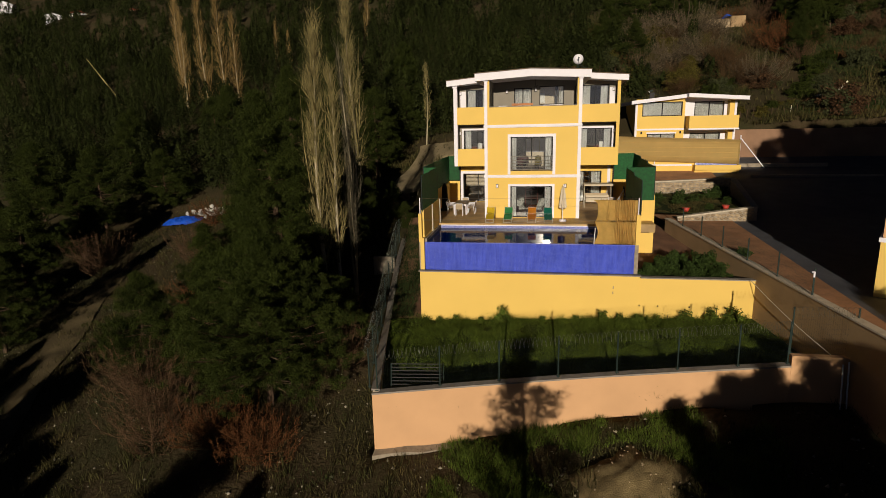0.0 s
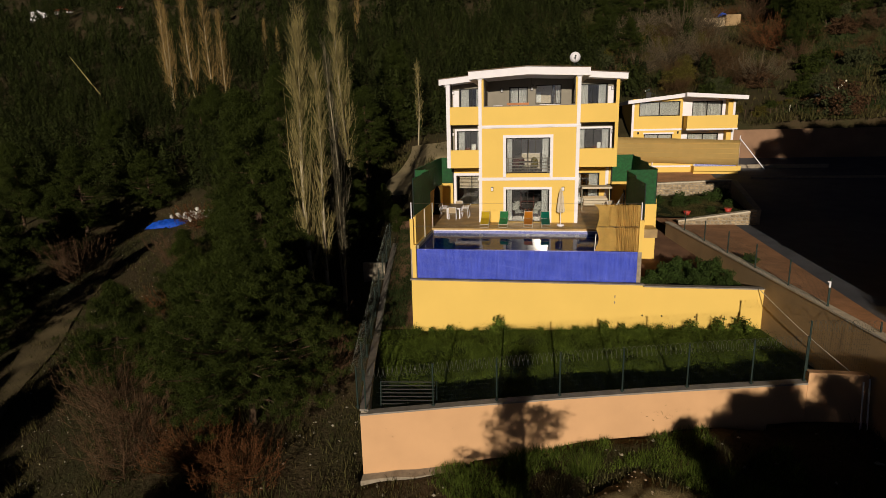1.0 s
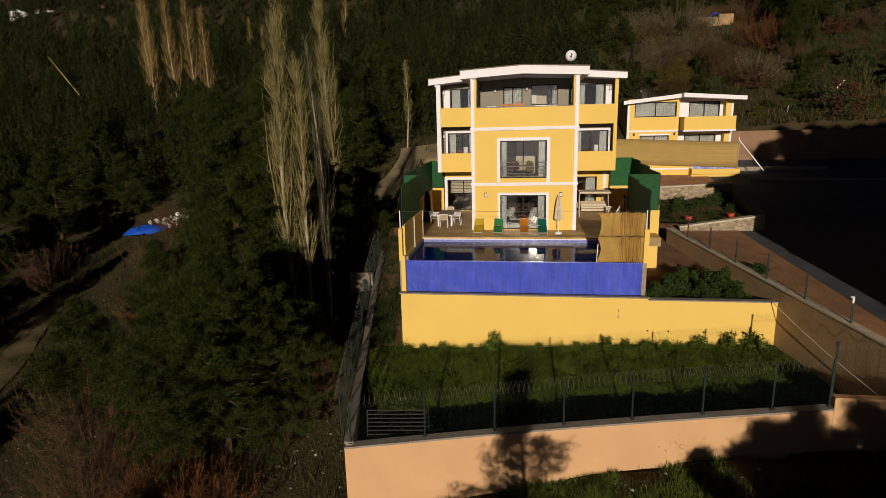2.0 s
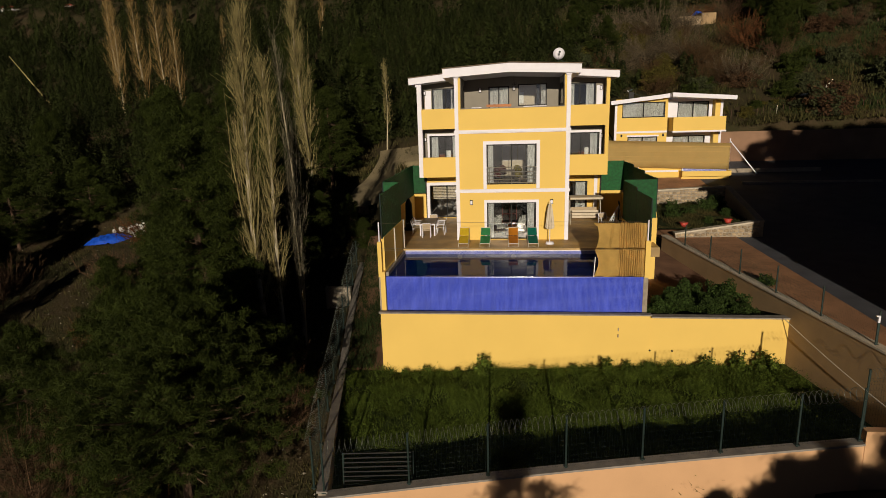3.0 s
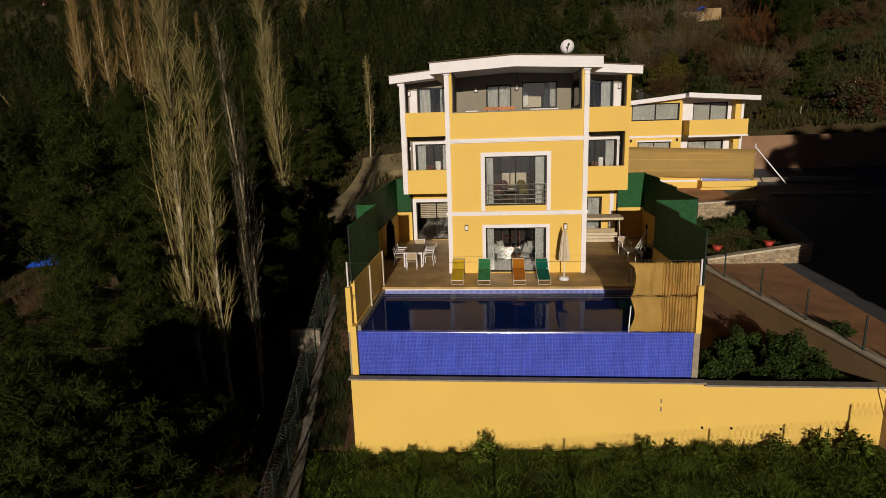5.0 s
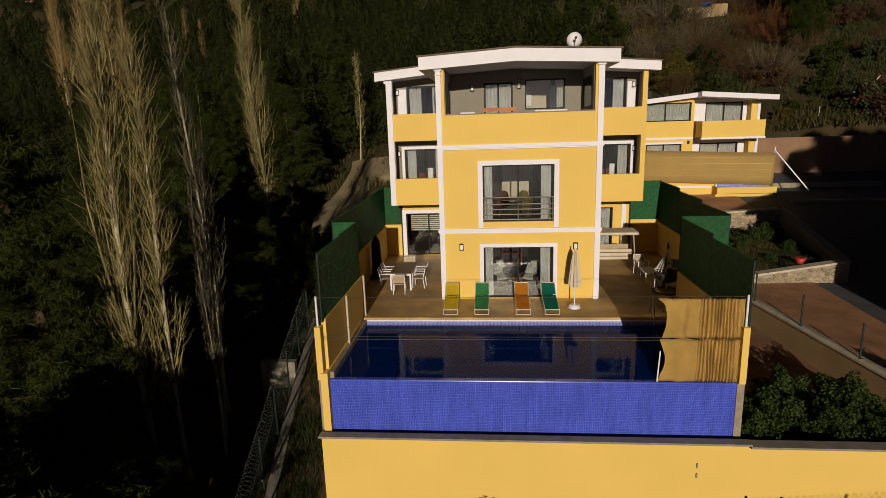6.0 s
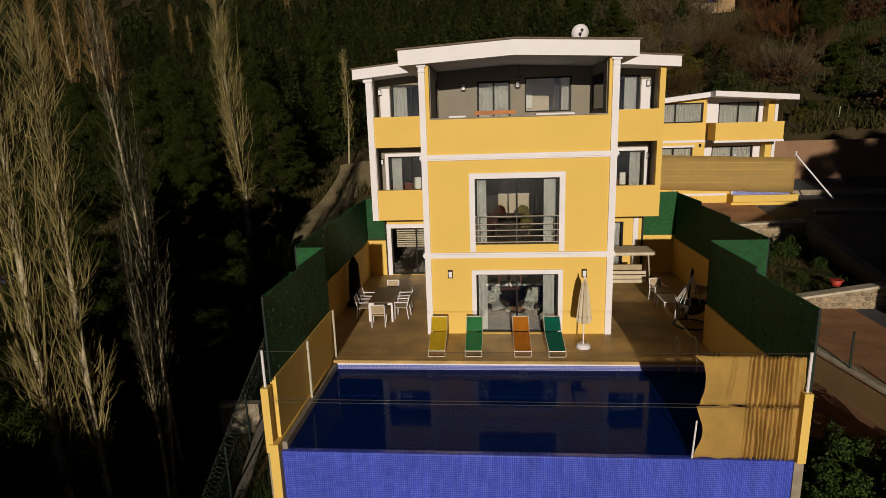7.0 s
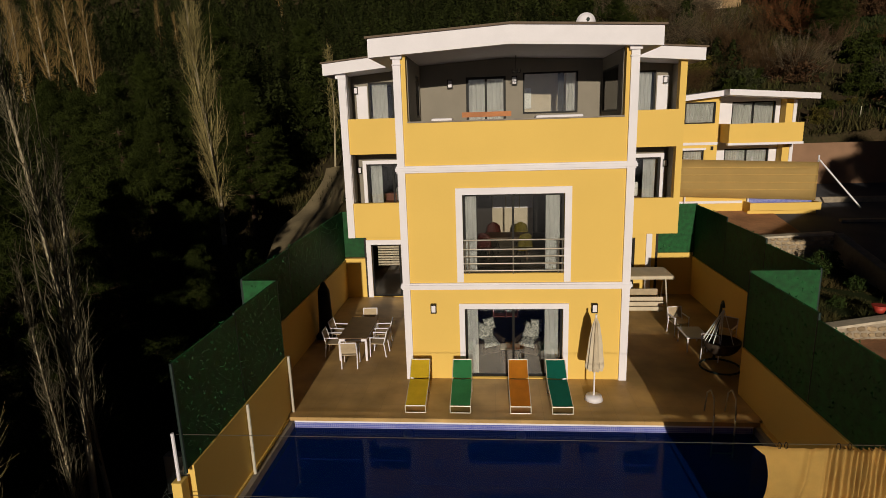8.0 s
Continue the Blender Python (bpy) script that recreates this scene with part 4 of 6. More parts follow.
def stone_mesh(seedv):
    rng2 = random.Random(seedv)
    bm = bmesh.new()
    bmesh.ops.create_icosphere(bm, subdivisions=1, radius=0.5)
    for v in bm.verts:
        v.co = Vector((max(-0.42, min(0.42, v.co.x)) * 1.15, v.co.y, max(-0.42, min(0.42, v.co.z)) * 1.15)) * rng2.uniform(0.85, 1.12)
    me = bpy.data.meshes.new("stone")
    bm.to_mesh(me)
    bm.free()
    me.materials.append(STONE)
    return me


STONES = [stone_mesh(k) for k in range(7)]
STONES_PALE = [stone_mesh(k + 20) for k in range(5)]
for me in STONES_PALE:
    me.materials[0] = RUBBLE


def stone_wall(name, p, q, base, h0, h1, label):
    p, q = Vector(p), Vector(q)
    L = (q - p).length
    ang = math.degrees(math.atan2(q.y - p.y, q.x - p.x))
    m = pose(p.x, p.y, 0, 0, 0, ang)
    bm = bmesh.new()
    prism(bm, [(0, base - 1.5), (L, base - 1.5), (L, base + h1), (0, base + h0)], 0.05, 0.4)
    core = struct(name, bm, MORTAR, label, "wall")
    core.matrix_basis = m
    bm = bmesh.new()
    prism(bm, [(-0.05, base + h0), (L + 0.05, base + h1), (L + 0.05, base + h1 + 0.1), (-0.05, base + h0 + 0.1)], -0.05, 0.45)
    part("coping", bm, PALECOPING, core, "pale concrete coping")
    rng2 = random.Random(name)
    z = base - 0.1
    row = 0
    while z < base + max(h0, h1) - 0.05:
        hh = rng2.uniform(0.17, 0.24)
        x = rng2.uniform(0, 0.15)
        while x < L - 0.1:
            w = rng2.uniform(0.2, 0.42)
            top = base + h0 + (h1 - h0) * x / L
            if z + hh * 0.7 < top:
                s = new("stone", STONES[rng2.randrange(7)])
                s.parent = core
                s.matrix_basis = pose(x + w / 2, 0.06, z + hh / 2, rng2.uniform(-8, 8), rng2.uniform(-14, 14), 0) @ Matrix.Diagonal((w * 0.95, 0.16, hh * 0.98, 1))
            x += w
        z += hh
        row += 1
    return core


stone_wall("wall_stone_front", (9.9, 42.0), (15.0, 42.2), -1.15, 0.28, 1.0, "field-stone planter wall with a pale coping beside the drive")
stone_wall("wall_stone_back", (9.2, 50.4), (15.8, 50.4), 0.1, 0.75, 1.05, "field-stone planter wall with a pale coping below the neighbour")
wall_run("wall_planter", lambda y: 15.0 + (y - 42.2) * 0.1, 42.3, 50.4, lambda y: -0.15 + (y - 42.2) * 0.16, lambda y: -2, 0.35, MORTAR, "low planter wall along the asphalt")
sheet("planter_ground", lambda y: 7.2, lambda y: 15.0 + (y - 42.2) * 0.1, 42.3, 50.4, lambda x, y: -0.6 + (y - 42.2) * 0.06 + 0.08 * noise.noise((x, y, 0)), 0.5, GRASS, "green planted bed between the stone walls", "ground")
sheet("pavement_upper", lambda y: 7.0, lambda y: 16.0, 50.7, 57.6, lambda x, y: lot_z(x, y) + 0.03, 0.8, PAVING, "red paving below the neighbouring villa", "pavement")

# second villa
h2 = thing("house", "two-storey yellow neighbouring villa with a white roof edge", "house")
Y2 = 62.5
bm = bmesh.new()
W1, W2, W3, W4 = (10.2, 14.2, 6.55, 8.0), (15.5, 18.4, 5.45, 7.95), (10.8, 13.6, 2.6, 4.75), (15.2, 18.2, 2.6, 4.75)
facade(bm, 9.6, 14.45, 0.5, 8.3, Y2, Y2 + 0.25, [W1, W3])
part("wall", bm, YELLOW, h2)
bm = bmesh.new()
facade(bm, 14.45, 18.7, 0.5, 8.3, Y2 + 0.6, Y2 + 0.85, [W2, W4])
part("wall", bm, WHITE, h2, "white wall behind the balcony")
part("side_wall", boxes((18.75, 19.2, Y2 - 0.1, Y2 + 8, 0.5, 8.2)), YELLOW, h2)
part("side_wall", boxes((9.6, 9.85, Y2 + 0.25, Y2 + 8, 0.5, 8.2)), YELLOW, h2)
part("pilaster", boxes((9.5, 9.72, Y2 - 0.06, Y2 + 0.2, 0.5, 8.1)), WHITE, h2)
part("pilaster", boxes((19.2, 19.42, Y2 - 0.16, Y2 + 0.2, 0.5, 8.0)), WHITE, h2)
part("band", boxes((9.6, 14.45, Y2 - 0.06, Y2, 5.1, 5.28)), WHITE, h2)
part("balcony", boxes((14.6, 19.3, Y2 - 1.5, Y2 - 1.3, 5.25, 6.5), (14.6, 14.8, Y2 - 1.3, Y2 + 0.6, 5.25, 6.5), (14.8, 19.2, Y2 - 1.3, Y2 + 0.6, 5.25, 5.4)), YELLOW, h2, "yellow balcony parapet")
part("balcony_trim", boxes((14.55, 19.35, Y2 - 1.55, Y2 - 1.25, 5.1, 5.25)), WHITE, h2)
for w, yy in ((W1, Y2), (W2, Y2 + 0.6), (W3, Y2), (W4, Y2 + 0.6)):
    window(h2, *w, yy + 0.05, 2, bar=0.09)
    drape(h2, w[0] + 0.1, w[1] - 0.1, w[2], w[3], yy + 0.2, 1.0, SHEER)
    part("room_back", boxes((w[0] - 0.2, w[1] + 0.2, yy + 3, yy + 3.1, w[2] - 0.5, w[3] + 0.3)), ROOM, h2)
bm = bmesh.new()
prism(bm, [(9.0, 8.15), (14.5, 8.72), (14.5, 8.35), (9.0, 7.8)], Y2 - 0.7, Y2 + 8)
r = part("roof", bm, WHITE, h2, "white sloping roof edge")
bm = bmesh.new()
prism(bm, [(14.4, 8.75), (20.1, 8.32), (20.1, 7.95), (14.4, 8.38)], Y2 - 1.6, Y2 + 8)
part("roof", bm, WHITE, h2, "white sloping roof edge")
part("trim", boxes((10.7, 13.7, Y2 - 0.05, Y2, 4.75, 4.9)), WHITE, h2)
for lx in (10.2, 14.1):
    part("wall_lamp", boxes((lx - 0.08, lx + 0.08, Y2 - 0.12, Y2, 4.75, 5.0), bev=0.02), FRAME, h2)
# solar panel and post on its roof
t = thing("solar_heater", "dark solar water heater on the neighbour's roof", "solar heater", m=pose(11.6, 65.5, 8.4))
part("panel", boxes((-0.25, 0.25, -0.03, 0.03, 0, 0.7)), FRAME, t)
part("tank", tubes(0.09, ((-0.3, 0.1, 0.8), (0.1, 0.1, 0.95)), seg=12), METAL_D, t)
part("cap", tubes(0.1, ((-0.34, 0.1, 0.78), (-0.3, 0.1, 0.8)), seg=12), WHITE, t)
part("stay", tubes(0.025, ((0.2, 0, 0.6), (1.6, 0, 0.0))), METAL_D, t)

# cloth screen and lower pool wall of the neighbour
t = thing("cloth_screen", "long tan cloth screen stretched before the neighbouring villa", "screen", m=pose(0, 57.3, 0))
bm = bmesh.new()
n = 60
rows = []
for j in range(5):
    rows.append([bm.verts.new((7.0 + 11.5 * i / n, 0.012 * math.sin(i * 0.5 + j) + 0.012 * math.sin(j * 2.5), (2.5 - 0.045 * (11.5 * i / n)) + (4.5 - 2.3) * j / 4 - 0.1 * (1 - j / 4))) for i in range(n + 1)])
for a, b in zip(rows, rows[1:]):
    for i in range(n):
        bm.faces.new((a[i], a[i + 1], b[i + 1], b[i]))
bmesh.ops.solidify(bm, geom=bm.faces[:], thickness=0.01)
part("cloth", bm, SCREEN, t, "", True)
for k in range(4):
    part("seam", tubes(0.016, ((7.0, -0.04, 2.82 + 0.42 * k), (18.5, -0.04, 2.5 + 0.46 * k)), seg=6), CANVAS, t)
for x in (7.0, 10.8, 14.6, 18.5):
    part("pole", tubes(0.05, ((x, 0.12, 0.8), (x, 0.12, 4.6))), WHITE, t)
part("stay", tubes(0.05, ((18.5, 0, 4.3), (20.3, -1.4, 1.6))), WHITE, t, "slanting white stay pole")
bm = boxes((6.5, 18.6, 57.6, 57.9, -0.5, 2.2))
w = struct("wall_neighbour_pool", bm, YELLOW, "yellow rendered wall under the neighbour's screen", "wall")
part("coping", boxes((6.5, 14.3, 57.5, 57.95, 1.75, 1.9)), WHITE, w)
t = thing("small_pool", "yellow pool trough with blue water by the screen", "pool", m=pose(14.4, 56.6, 0))
part("trough", boxes((0, 4.1, 0, 0.15, 1.55, 1.85), (0, 0.15, 0.15, 1.0, 1.55, 1.85), (3.95, 4.1, 0.15, 1.0, 1.55, 1.85), (0, 4.1, 0.0, 1.0, 1.4, 1.55)), YELLOW, t)
part("lining", boxes((0.15, 3.95, 0.8, 0.99, 1.55, 2.1)), MOSAIC_RIM, t)
part("support", boxes((0.05, 4.05, 0.4, 1.0, 0.3, 1.4)), YELLOW, t)

# walls round the asphalt yard
struct("wall_back", boxes((19.4, 46, 63.2, 63.5, 0.5, 5.0)), BACKWALL, "long brown-pink rendered wall behind the yard", "wall")
struct("kerb", boxes((19, 30, 55.3, 55.6, 0.5, 1.02), (18.6, 27, 59.0, 59.25, 1, 1.8)), MORTAR, "low pale kerb wall across the yard", "kerb")

# third villa beside the drive
h3 = thing("house", "yellow and pale pink villa beside the drive", "house", m=pose(14.9, 26.0, 0, 0, 0, -31))
part("wall", boxes((0, 11, 0, 9, -4, 0.75)), YELLOW, h3)
part("band", boxes((-0.07, 11.06, -0.07, 9.05, 0.75, 0.95)), WHITE, h3)
part("wall", boxes((0.05, 11, 0.05, 9, 0.95, 6.2)), PINK, h3, "pale pink upper wall")
bm = bmesh.new()
prism(bm, [(-0.4, 6.2), (5.5, 6.9), (11.4, 6.2), (11.4, 5.9), (5.5, 6.6), (-0.4, 5.9)], -0.5, 9.4)
part("roof", bm, WHITE, h3)


# ---- furniture on the deck ----
def lounger(m, cloth, label):
    t = thing("sun_lounger", label, "sun lounger", "sun loungers by the pool", m)
    W, Z, Y = 0.26, 0.40, 0.20
    fr = tubes(0.014, ((-W, 0, Y), (-W, 1.14, Z)), ((W, 0, Y), (W, 1.14, Z)), ((-W, 0, Y), (W, 0, Y)), ((-W, 1.14, Z), (-W, 1.58, 0.78)), ((W, 1.14, Z), (W, 1.58, 0.78)), ((-W, 1.58, 0.78), (W, 1.58, 0.78)))
    part("frame", fr, PALEMETAL, t)
    for y, zt in ((0.0, Y), (1.15, Z)):
        part("leg", tubes(0.014, ((-W, y, zt), (-W, y, 0.01)), ((W, y, zt), (W, y, 0.01)), ((-W, y, 0.015), (W, y, 0.015))), PALEMETAL, t)
    for y0, y1, za, zb in ((0.03, 1.13, Y, Z), (1.16, 1.57, Z + 0.02, 0.77)):
        bm = bmesh.new()
        n = 6
        g = [[bm.verts.new((-W + 2 * W * i / n, y0 + (y1 - y0) * j / n, za + (zb - za) * j / n + 0.015 - 0.02 * math.sin(math.pi * i / n))) for i in range(n + 1)] for j in range(n + 1)]
        for a, b in zip(g, g[1:]):
            for i in range(n):
                bm.faces.new((a[i], a[i + 1], b[i + 1], b[i]))
        bmesh.ops.solidify(bm, geom=bm.faces[:], thickness=0.012)
        part("cloth", bm, cloth, t)
    return t


for x, col, word in ((-3.25, (0.80, 0.60, 0.03), "yellow"), (-2.10, (0.055, 0.33, 0.12), "green"), (-0.575, (0.66, 0.26, 0.015), "orange"), (0.475, (0.0, 0.17, 0.12), "teal green")):
    lounger(pose(x, 34.38, 0, 0, 0, {"yellow": 1, "green": 0, "orange": 0, "teal green": 1}[word]), mat(word.replace(" ", "_") + "_cloth", col, 0.85, 0.15, 3, 90, 0.15), word + " cloth sun lounger with a pale metal frame")

# closed parasol
t = thing("parasol", "closed cream parasol in a round white base", "parasol", m=pose(1.38, 35.2, 0))
bm = bmesh.new()
tube(bm, (0, 0, 0), (0, 0, 0.12), 0.24, 0.2, 20)
part("base", bm, WHITE, t, "", True)
part("pole", tubes(0.022, ((0, 0, 0.1), (0, 0, 2.3))), WHITE, t)
bm = bmesh.new()
rings = []
for z, r in ((2.28, 0.02), (2.1, 0.06), (1.7, 0.13), (1.2, 0.18), (0.95, 0.21), (0.85, 0.18)):
    rings.append([bm.verts.new(((r + 0.035 * (r > 0.03) * math.cos(k * math.pi)) * math.cos(k * math.pi / 10), (r + 0.035 * (r > 0.03) * math.cos(k * math.pi)) * math.sin(k * math.pi / 10), z)) for k in range(20)])
for a, b in zip(rings, rings[1:]):
    for k in range(20):
        bm.faces.new((a[k], a[(k + 1) % 20], b[(k + 1) % 20], b[k]))
bm.faces.new(rings[0])
part("canopy", bm, CREAM, t, "folded cream cloth")
part("finial", tubes(0.025, ((0, 0, 2.28), (0, 0, 2.36))), WHITE, t)

# black-covered parasol by the wall
t = thing("parasol", "closed parasol in a black cover by the wall", "parasol", m=pose(-7.05, 39.6, 0))
bm = bmesh.new()
tube(bm, (0, 0, 0.15), (0, 0, 1.7), 0.26, 0.2, 14)
tube(bm, (0, 0, 1.7), (0, 0, 2.0), 0.2, 0.06, 14)
part("cover", bm, FRAME, t, "", True)
part("base", boxes((-0.3, 0.3, -0.3, 0.3, 0, 0.16), bev=0.03), FRAME, t)


def garden_chair(m, label="white garden armchair with a beige seat", group="chairs round the table"):
    t = thing("chair", label, "chair", group, m)
    for x in (-0.24, 0.24):
        part("leg", tubes(0.018, ((x, -0.24, 0), (x, -0.22, 0.64))), WHITE, t)
        part("leg", tubes(0.018, ((x, 0.28, 0), (x, 0.22, 0.45)), ((x, 0.22, 0.45), (x, 0.33, 0.86))), WHITE, t)
        part("armrest", boxes((x - 0.025, x + 0.025, -0.25, 0.27, 0.63, 0.66), bev=0.008), WHITE, t)
    part("seat", boxes((-0.24, 0.24, -0.24, 0.24, 0.42, 0.45), bev=0.012), BEIGE, t)
    bm = bmesh.new()
    slabv = box(bm, -0.22, 0.22, -0.01, 0.01, 0, 0.36)
    bmesh.ops.transform(bm, matrix=pose(0, 0.25, 0.5, -14, 0, 0), verts=slabv)
    part("backrest", bm, BEIGE, t)
    part("back_frame", tubes(0.016, ((-0.24, 0.33, 0.86), (0.24, 0.33, 0.86))), WHITE, t)
    return t


TX, TY = -5.62, 38.55
t = thing("dining_table", "white garden table with a dark brown top", "table", m=pose(TX, TY, 0))
part("tabletop", boxes((-0.46, 0.46, -0.98, 0.98, 0.73, 0.76), bev=0.006), TABLETOP, t)
part("apron", boxes((-0.44, 0.44, -0.95, -0.91, 0.64, 0.73), (-0.44, 0.44, 0.91, 0.95, 0.64, 0.73), (-0.44, -0.40, -0.91, 0.91, 0.64, 0.73), (0.40, 0.44, -0.91, 0.91, 0.64, 0.73)), WHITE, t)
for x in (-0.42, 0.42):
    for y in (-0.93, 0.93):
        part("leg", boxes((x - 0.035, x + 0.035, y - 0.035, y + 0.035, 0, 0.64)), WHITE, t)
ch = garden_chair(pose(TX, TY - 1.3, 0, 0, 0, 184))
for x, y, r in ((TX + 0.05, TY + 1.3, 2), (TX - 0.72, TY - 0.45, 92), (TX - 0.74, TY + 0.4, 86), (TX + 0.72, TY - 0.42, -94), (TX + 0.7, TY + 0.42, -86)):
    copy_thing(ch, pose(x, y, 0, 0, 0, r))
# loose furniture on the shaded side
lo = garden_chair(pose(5.0, 39.9, 0, 0, 0, 10), "white plastic armchair on the shaded deck", "loose chairs on the deck")
copy_thing(lo, pose(6.15, 38.9, 0, 0, 0, -40))
copy_thing(lo, pose(5.35, 37.9, 0, 0, 0, 150))
t = thing("side_table", "white low garden table on the shaded deck", "table", m=pose(5.1, 38.8, 0))
part("tabletop", boxes((-0.35, 0.35, -0.5, 0.5, 0.45, 0.49), bev=0.01), WHITE, t)
for x in (-0.3, 0.3):
    for y in (-0.45, 0.45):
        part("leg", tubes(0.025, ((x, y, 0), (x, y, 0.45))), WHITE, t)

# hanging egg chair
t = thing("hanging_chair", "dark wicker hanging egg chair with a pale net", "chair", m=pose(5.35, 37.2, 0))
bm = bmesh.new()
pts = [Vector((0, 0.5, 0.05)), Vector((0.1, 0.62, 0.7)), Vector((0.12, 0.6, 1.4)), Vector((0.08, 0.4, 1.85)), Vector((0.0, 0.15, 1.98)), Vector((-0.02, 0.0, 1.85))]
for a, b in zip(pts, pts[1:]):
    tube(bm, a, b, 0.035, seg=10)
part("stand", bm, METAL_D, t, "", True)
ring = [Vector((0.55 * math.cos(k * math.pi / 10), 0.55 * math.sin(k * math.pi / 10), 0.04)) for k in range(21)]
bm = bmesh.new()
for a, b in zip(ring, ring[1:]):
    tube(bm, a, b, 0.03, seg=8)
part("base_ring", bm, METAL_D, t, "", True)
bm = bmesh.new()
bmesh.ops.create_uvsphere(bm, u_segments=22, v_segments=16, radius=0.5)
bmesh.ops.delete(bm, geom=[v for v in bm.verts if v.co.z > 0.05], context="VERTS")
bmesh.ops.scale(bm, vec=(1.05, 0.95, 0.9), verts=bm.verts)
bmesh.ops.translate(bm, vec=(0, 0, 0.85), verts=bm.verts)
bmesh.ops.solidify(bm, geom=bm.faces[:], thickness=0.03)
part("basket", bm, WICKER, t)
nets = [((0.5 * math.cos(a), 0.45 * math.sin(a), 0.88), (-0.02, 0, 1.8)) for a in (2.4, 2.7, 3.0, 3.3, 3.6, 3.9, 4.3, 5.0)]
part("net", tubes(0.01, *nets, seg=5), CURTAIN, t, "pale cord net")

# swing bench with a canopy beside the right wing
t = thing("swing_bench", "garden swing bench with a cream canopy", "bench", m=pose(4.05, 41.6, 0))
part("canopy", boxes((-1.0, 1.1, -0.65, 0.65, 1.60, 1.74), bev=0.06), CREAM, t, "cream cloth canopy")
part("seat", boxes((-0.85, 0.8, -0.3, 0.3, 0.45, 0.55), bev=0.03), BEIGE, t)
part("backrest", boxes((-0.85, 0.8, 0.25, 0.35, 0.55, 1.0), bev=0.03), BEIGE, t)
for k in range(3):
    part("slat", boxes((-0.85, 0.8, -0.42 - 0.05 * (2 - k), -0.36 - 0.05 * (2 - k), 0.42 + 0.17 * k, 0.56 + 0.17 * k), bev=0.012), CREAM, t, "cream cloth strip")
for x in (-0.95, 0.95):
    part("leg", tubes(0.025, ((x, -0.6, 0), (x, 0, 1.75))), PALEMETAL, t)
    part("leg", tubes(0.025, ((x, 0.6, 0), (x, 0, 1.75))), PALEMETAL, t)

# pool ladder
t = thing("pool_ladder", "steel pool ladder rails at the deck edge", "ladder", m=pose(4.25, 34.2, 0))
for x in (-0.25, 0.25):
    pts = [Vector((x, 0.45, 0.0)), Vector((x, 0.35, 0.55)), Vector((x, 0.15, 0.72)), Vector((x, -0.08, 0.6)), Vector((x, -0.15, 0.2)), Vector((x, -0.15, -0.9))]
    bm = bmesh.new()
    for a, b in zip(pts, pts[1:]):
        tube(bm, a, b, 0.02, seg=8)
    part("rail", bm, STEEL, t, "", True)
for z in (-0.55, -0.8):
    part("rung", tubes(0.02, ((-0.25, -0.15, z), (0.25, -0.15, z))), STEEL, t)


# wall lamps
def wall_lamp(m):
    t = thing("wall_lamp", "small black wall lantern with frosted glass", "lamp", "wall lanterns", m)
    part("bracket", boxes((-0.07, 0.07, -0.02, 0.0, -0.13, 0.13), bev=0.01), FRAME, t)
    part("cage", boxes((-0.08, 0.08, -0.14, -0.02, 0.10, 0.13), (-0.08, 0.08, -0.14, -0.02, -0.13, -0.10), (-0.08, -0.06, -0.14, -0.12, -0.10, 0.10), (0.06, 0.08, -0.14, -0.12, -0.10, 0.10)), FRAME, t)
    part("glass", boxes((-0.055, 0.055, -0.12, -0.03, -0.10, 0.10)), WHITE, t)
    return t


wl = wall_lamp(pose(-2.90, F, 2.15))
for x, y, z in ((1.54, F, 2.15), (-2.47, LB, 8.38), (-0.5, LB, 8.42), (-6.3, 43.25, 8.5), (5.1, 43.25, 8.5), (-6.35, 43.25, 5.5), (5.25, 43.25, 5.5)):
    copy_thing(wl, pose(x, y, z))
# chandelier and bench in the loggia
t = thing("chandelier", "small dark chandelier hanging in the loggia", "lamp", m=pose(-0.5, F + 1.9, 8.42) @ Matrix.Diagonal((0.62, 0.62, 0.62, 1)))
part("stem", tubes(0.015, ((0, 0, 0.3), (0, 0, 1.0))), FRAME, t)
for k in range(5):
    a = k * 1.2566
    part("arm", tubes(0.012, ((0, 0, 0.3), (0.2 * math.cos(a), 0.2 * math.sin(a), 0.22)), ((0.2 * math.cos(a), 0.2 * math.sin(a), 0.22), (0.22 * math.cos(a), 0.22 * math.sin(a), 0.4))), FRAME, t)
t = thing("bench", "orange wooden bench in the loggia", "bench", m=pose(-1.35, F + 1.2, 6.2))
for k in range(3):
    part("slat", boxes((-0.7, 0.7, 0.26, 0.29, 0.72 + k * 0.22, 0.86 + k * 0.22)), ORANGEWOOD, t)
part("seat", boxes((-0.7, 0.7, -0.2, 0.26, 0.42, 0.46)), ORANGEWOOD, t)
for x in (-0.65, 0.65):
    part("leg", boxes((x - 0.03, x + 0.03, -0.18, 0.28, 0, 0.42)), ORANGEWOOD, t)
for x0, x1 in ((-2.9, -2.3), (0.0, 1.3)):
    t = thing("cushioned_seat", "white-cushioned low seat in the loggia", "seat", "loggia seats", pose(0, F + 1.0, 6.2))
    part("base", boxes((x0, x1, 0, 0.6, 0, 0.8), bev=0.02), GREY, t)
    part("cushion", boxes((x0, x1, 0, 0.6, 0.8, 1.16), bev=0.06), WHITE, t)

# roller blind behind the left glass door
t = thing("blind", "cream slatted blind behind the glass door", "blind", m=pose(-6.1, 44.6, 0))
for k in range(9):
    part("slat", boxes((0, 2.0, 0, 0.02, 1.3 + k * 0.11, 1.37 + k * 0.11)), CREAM, t)

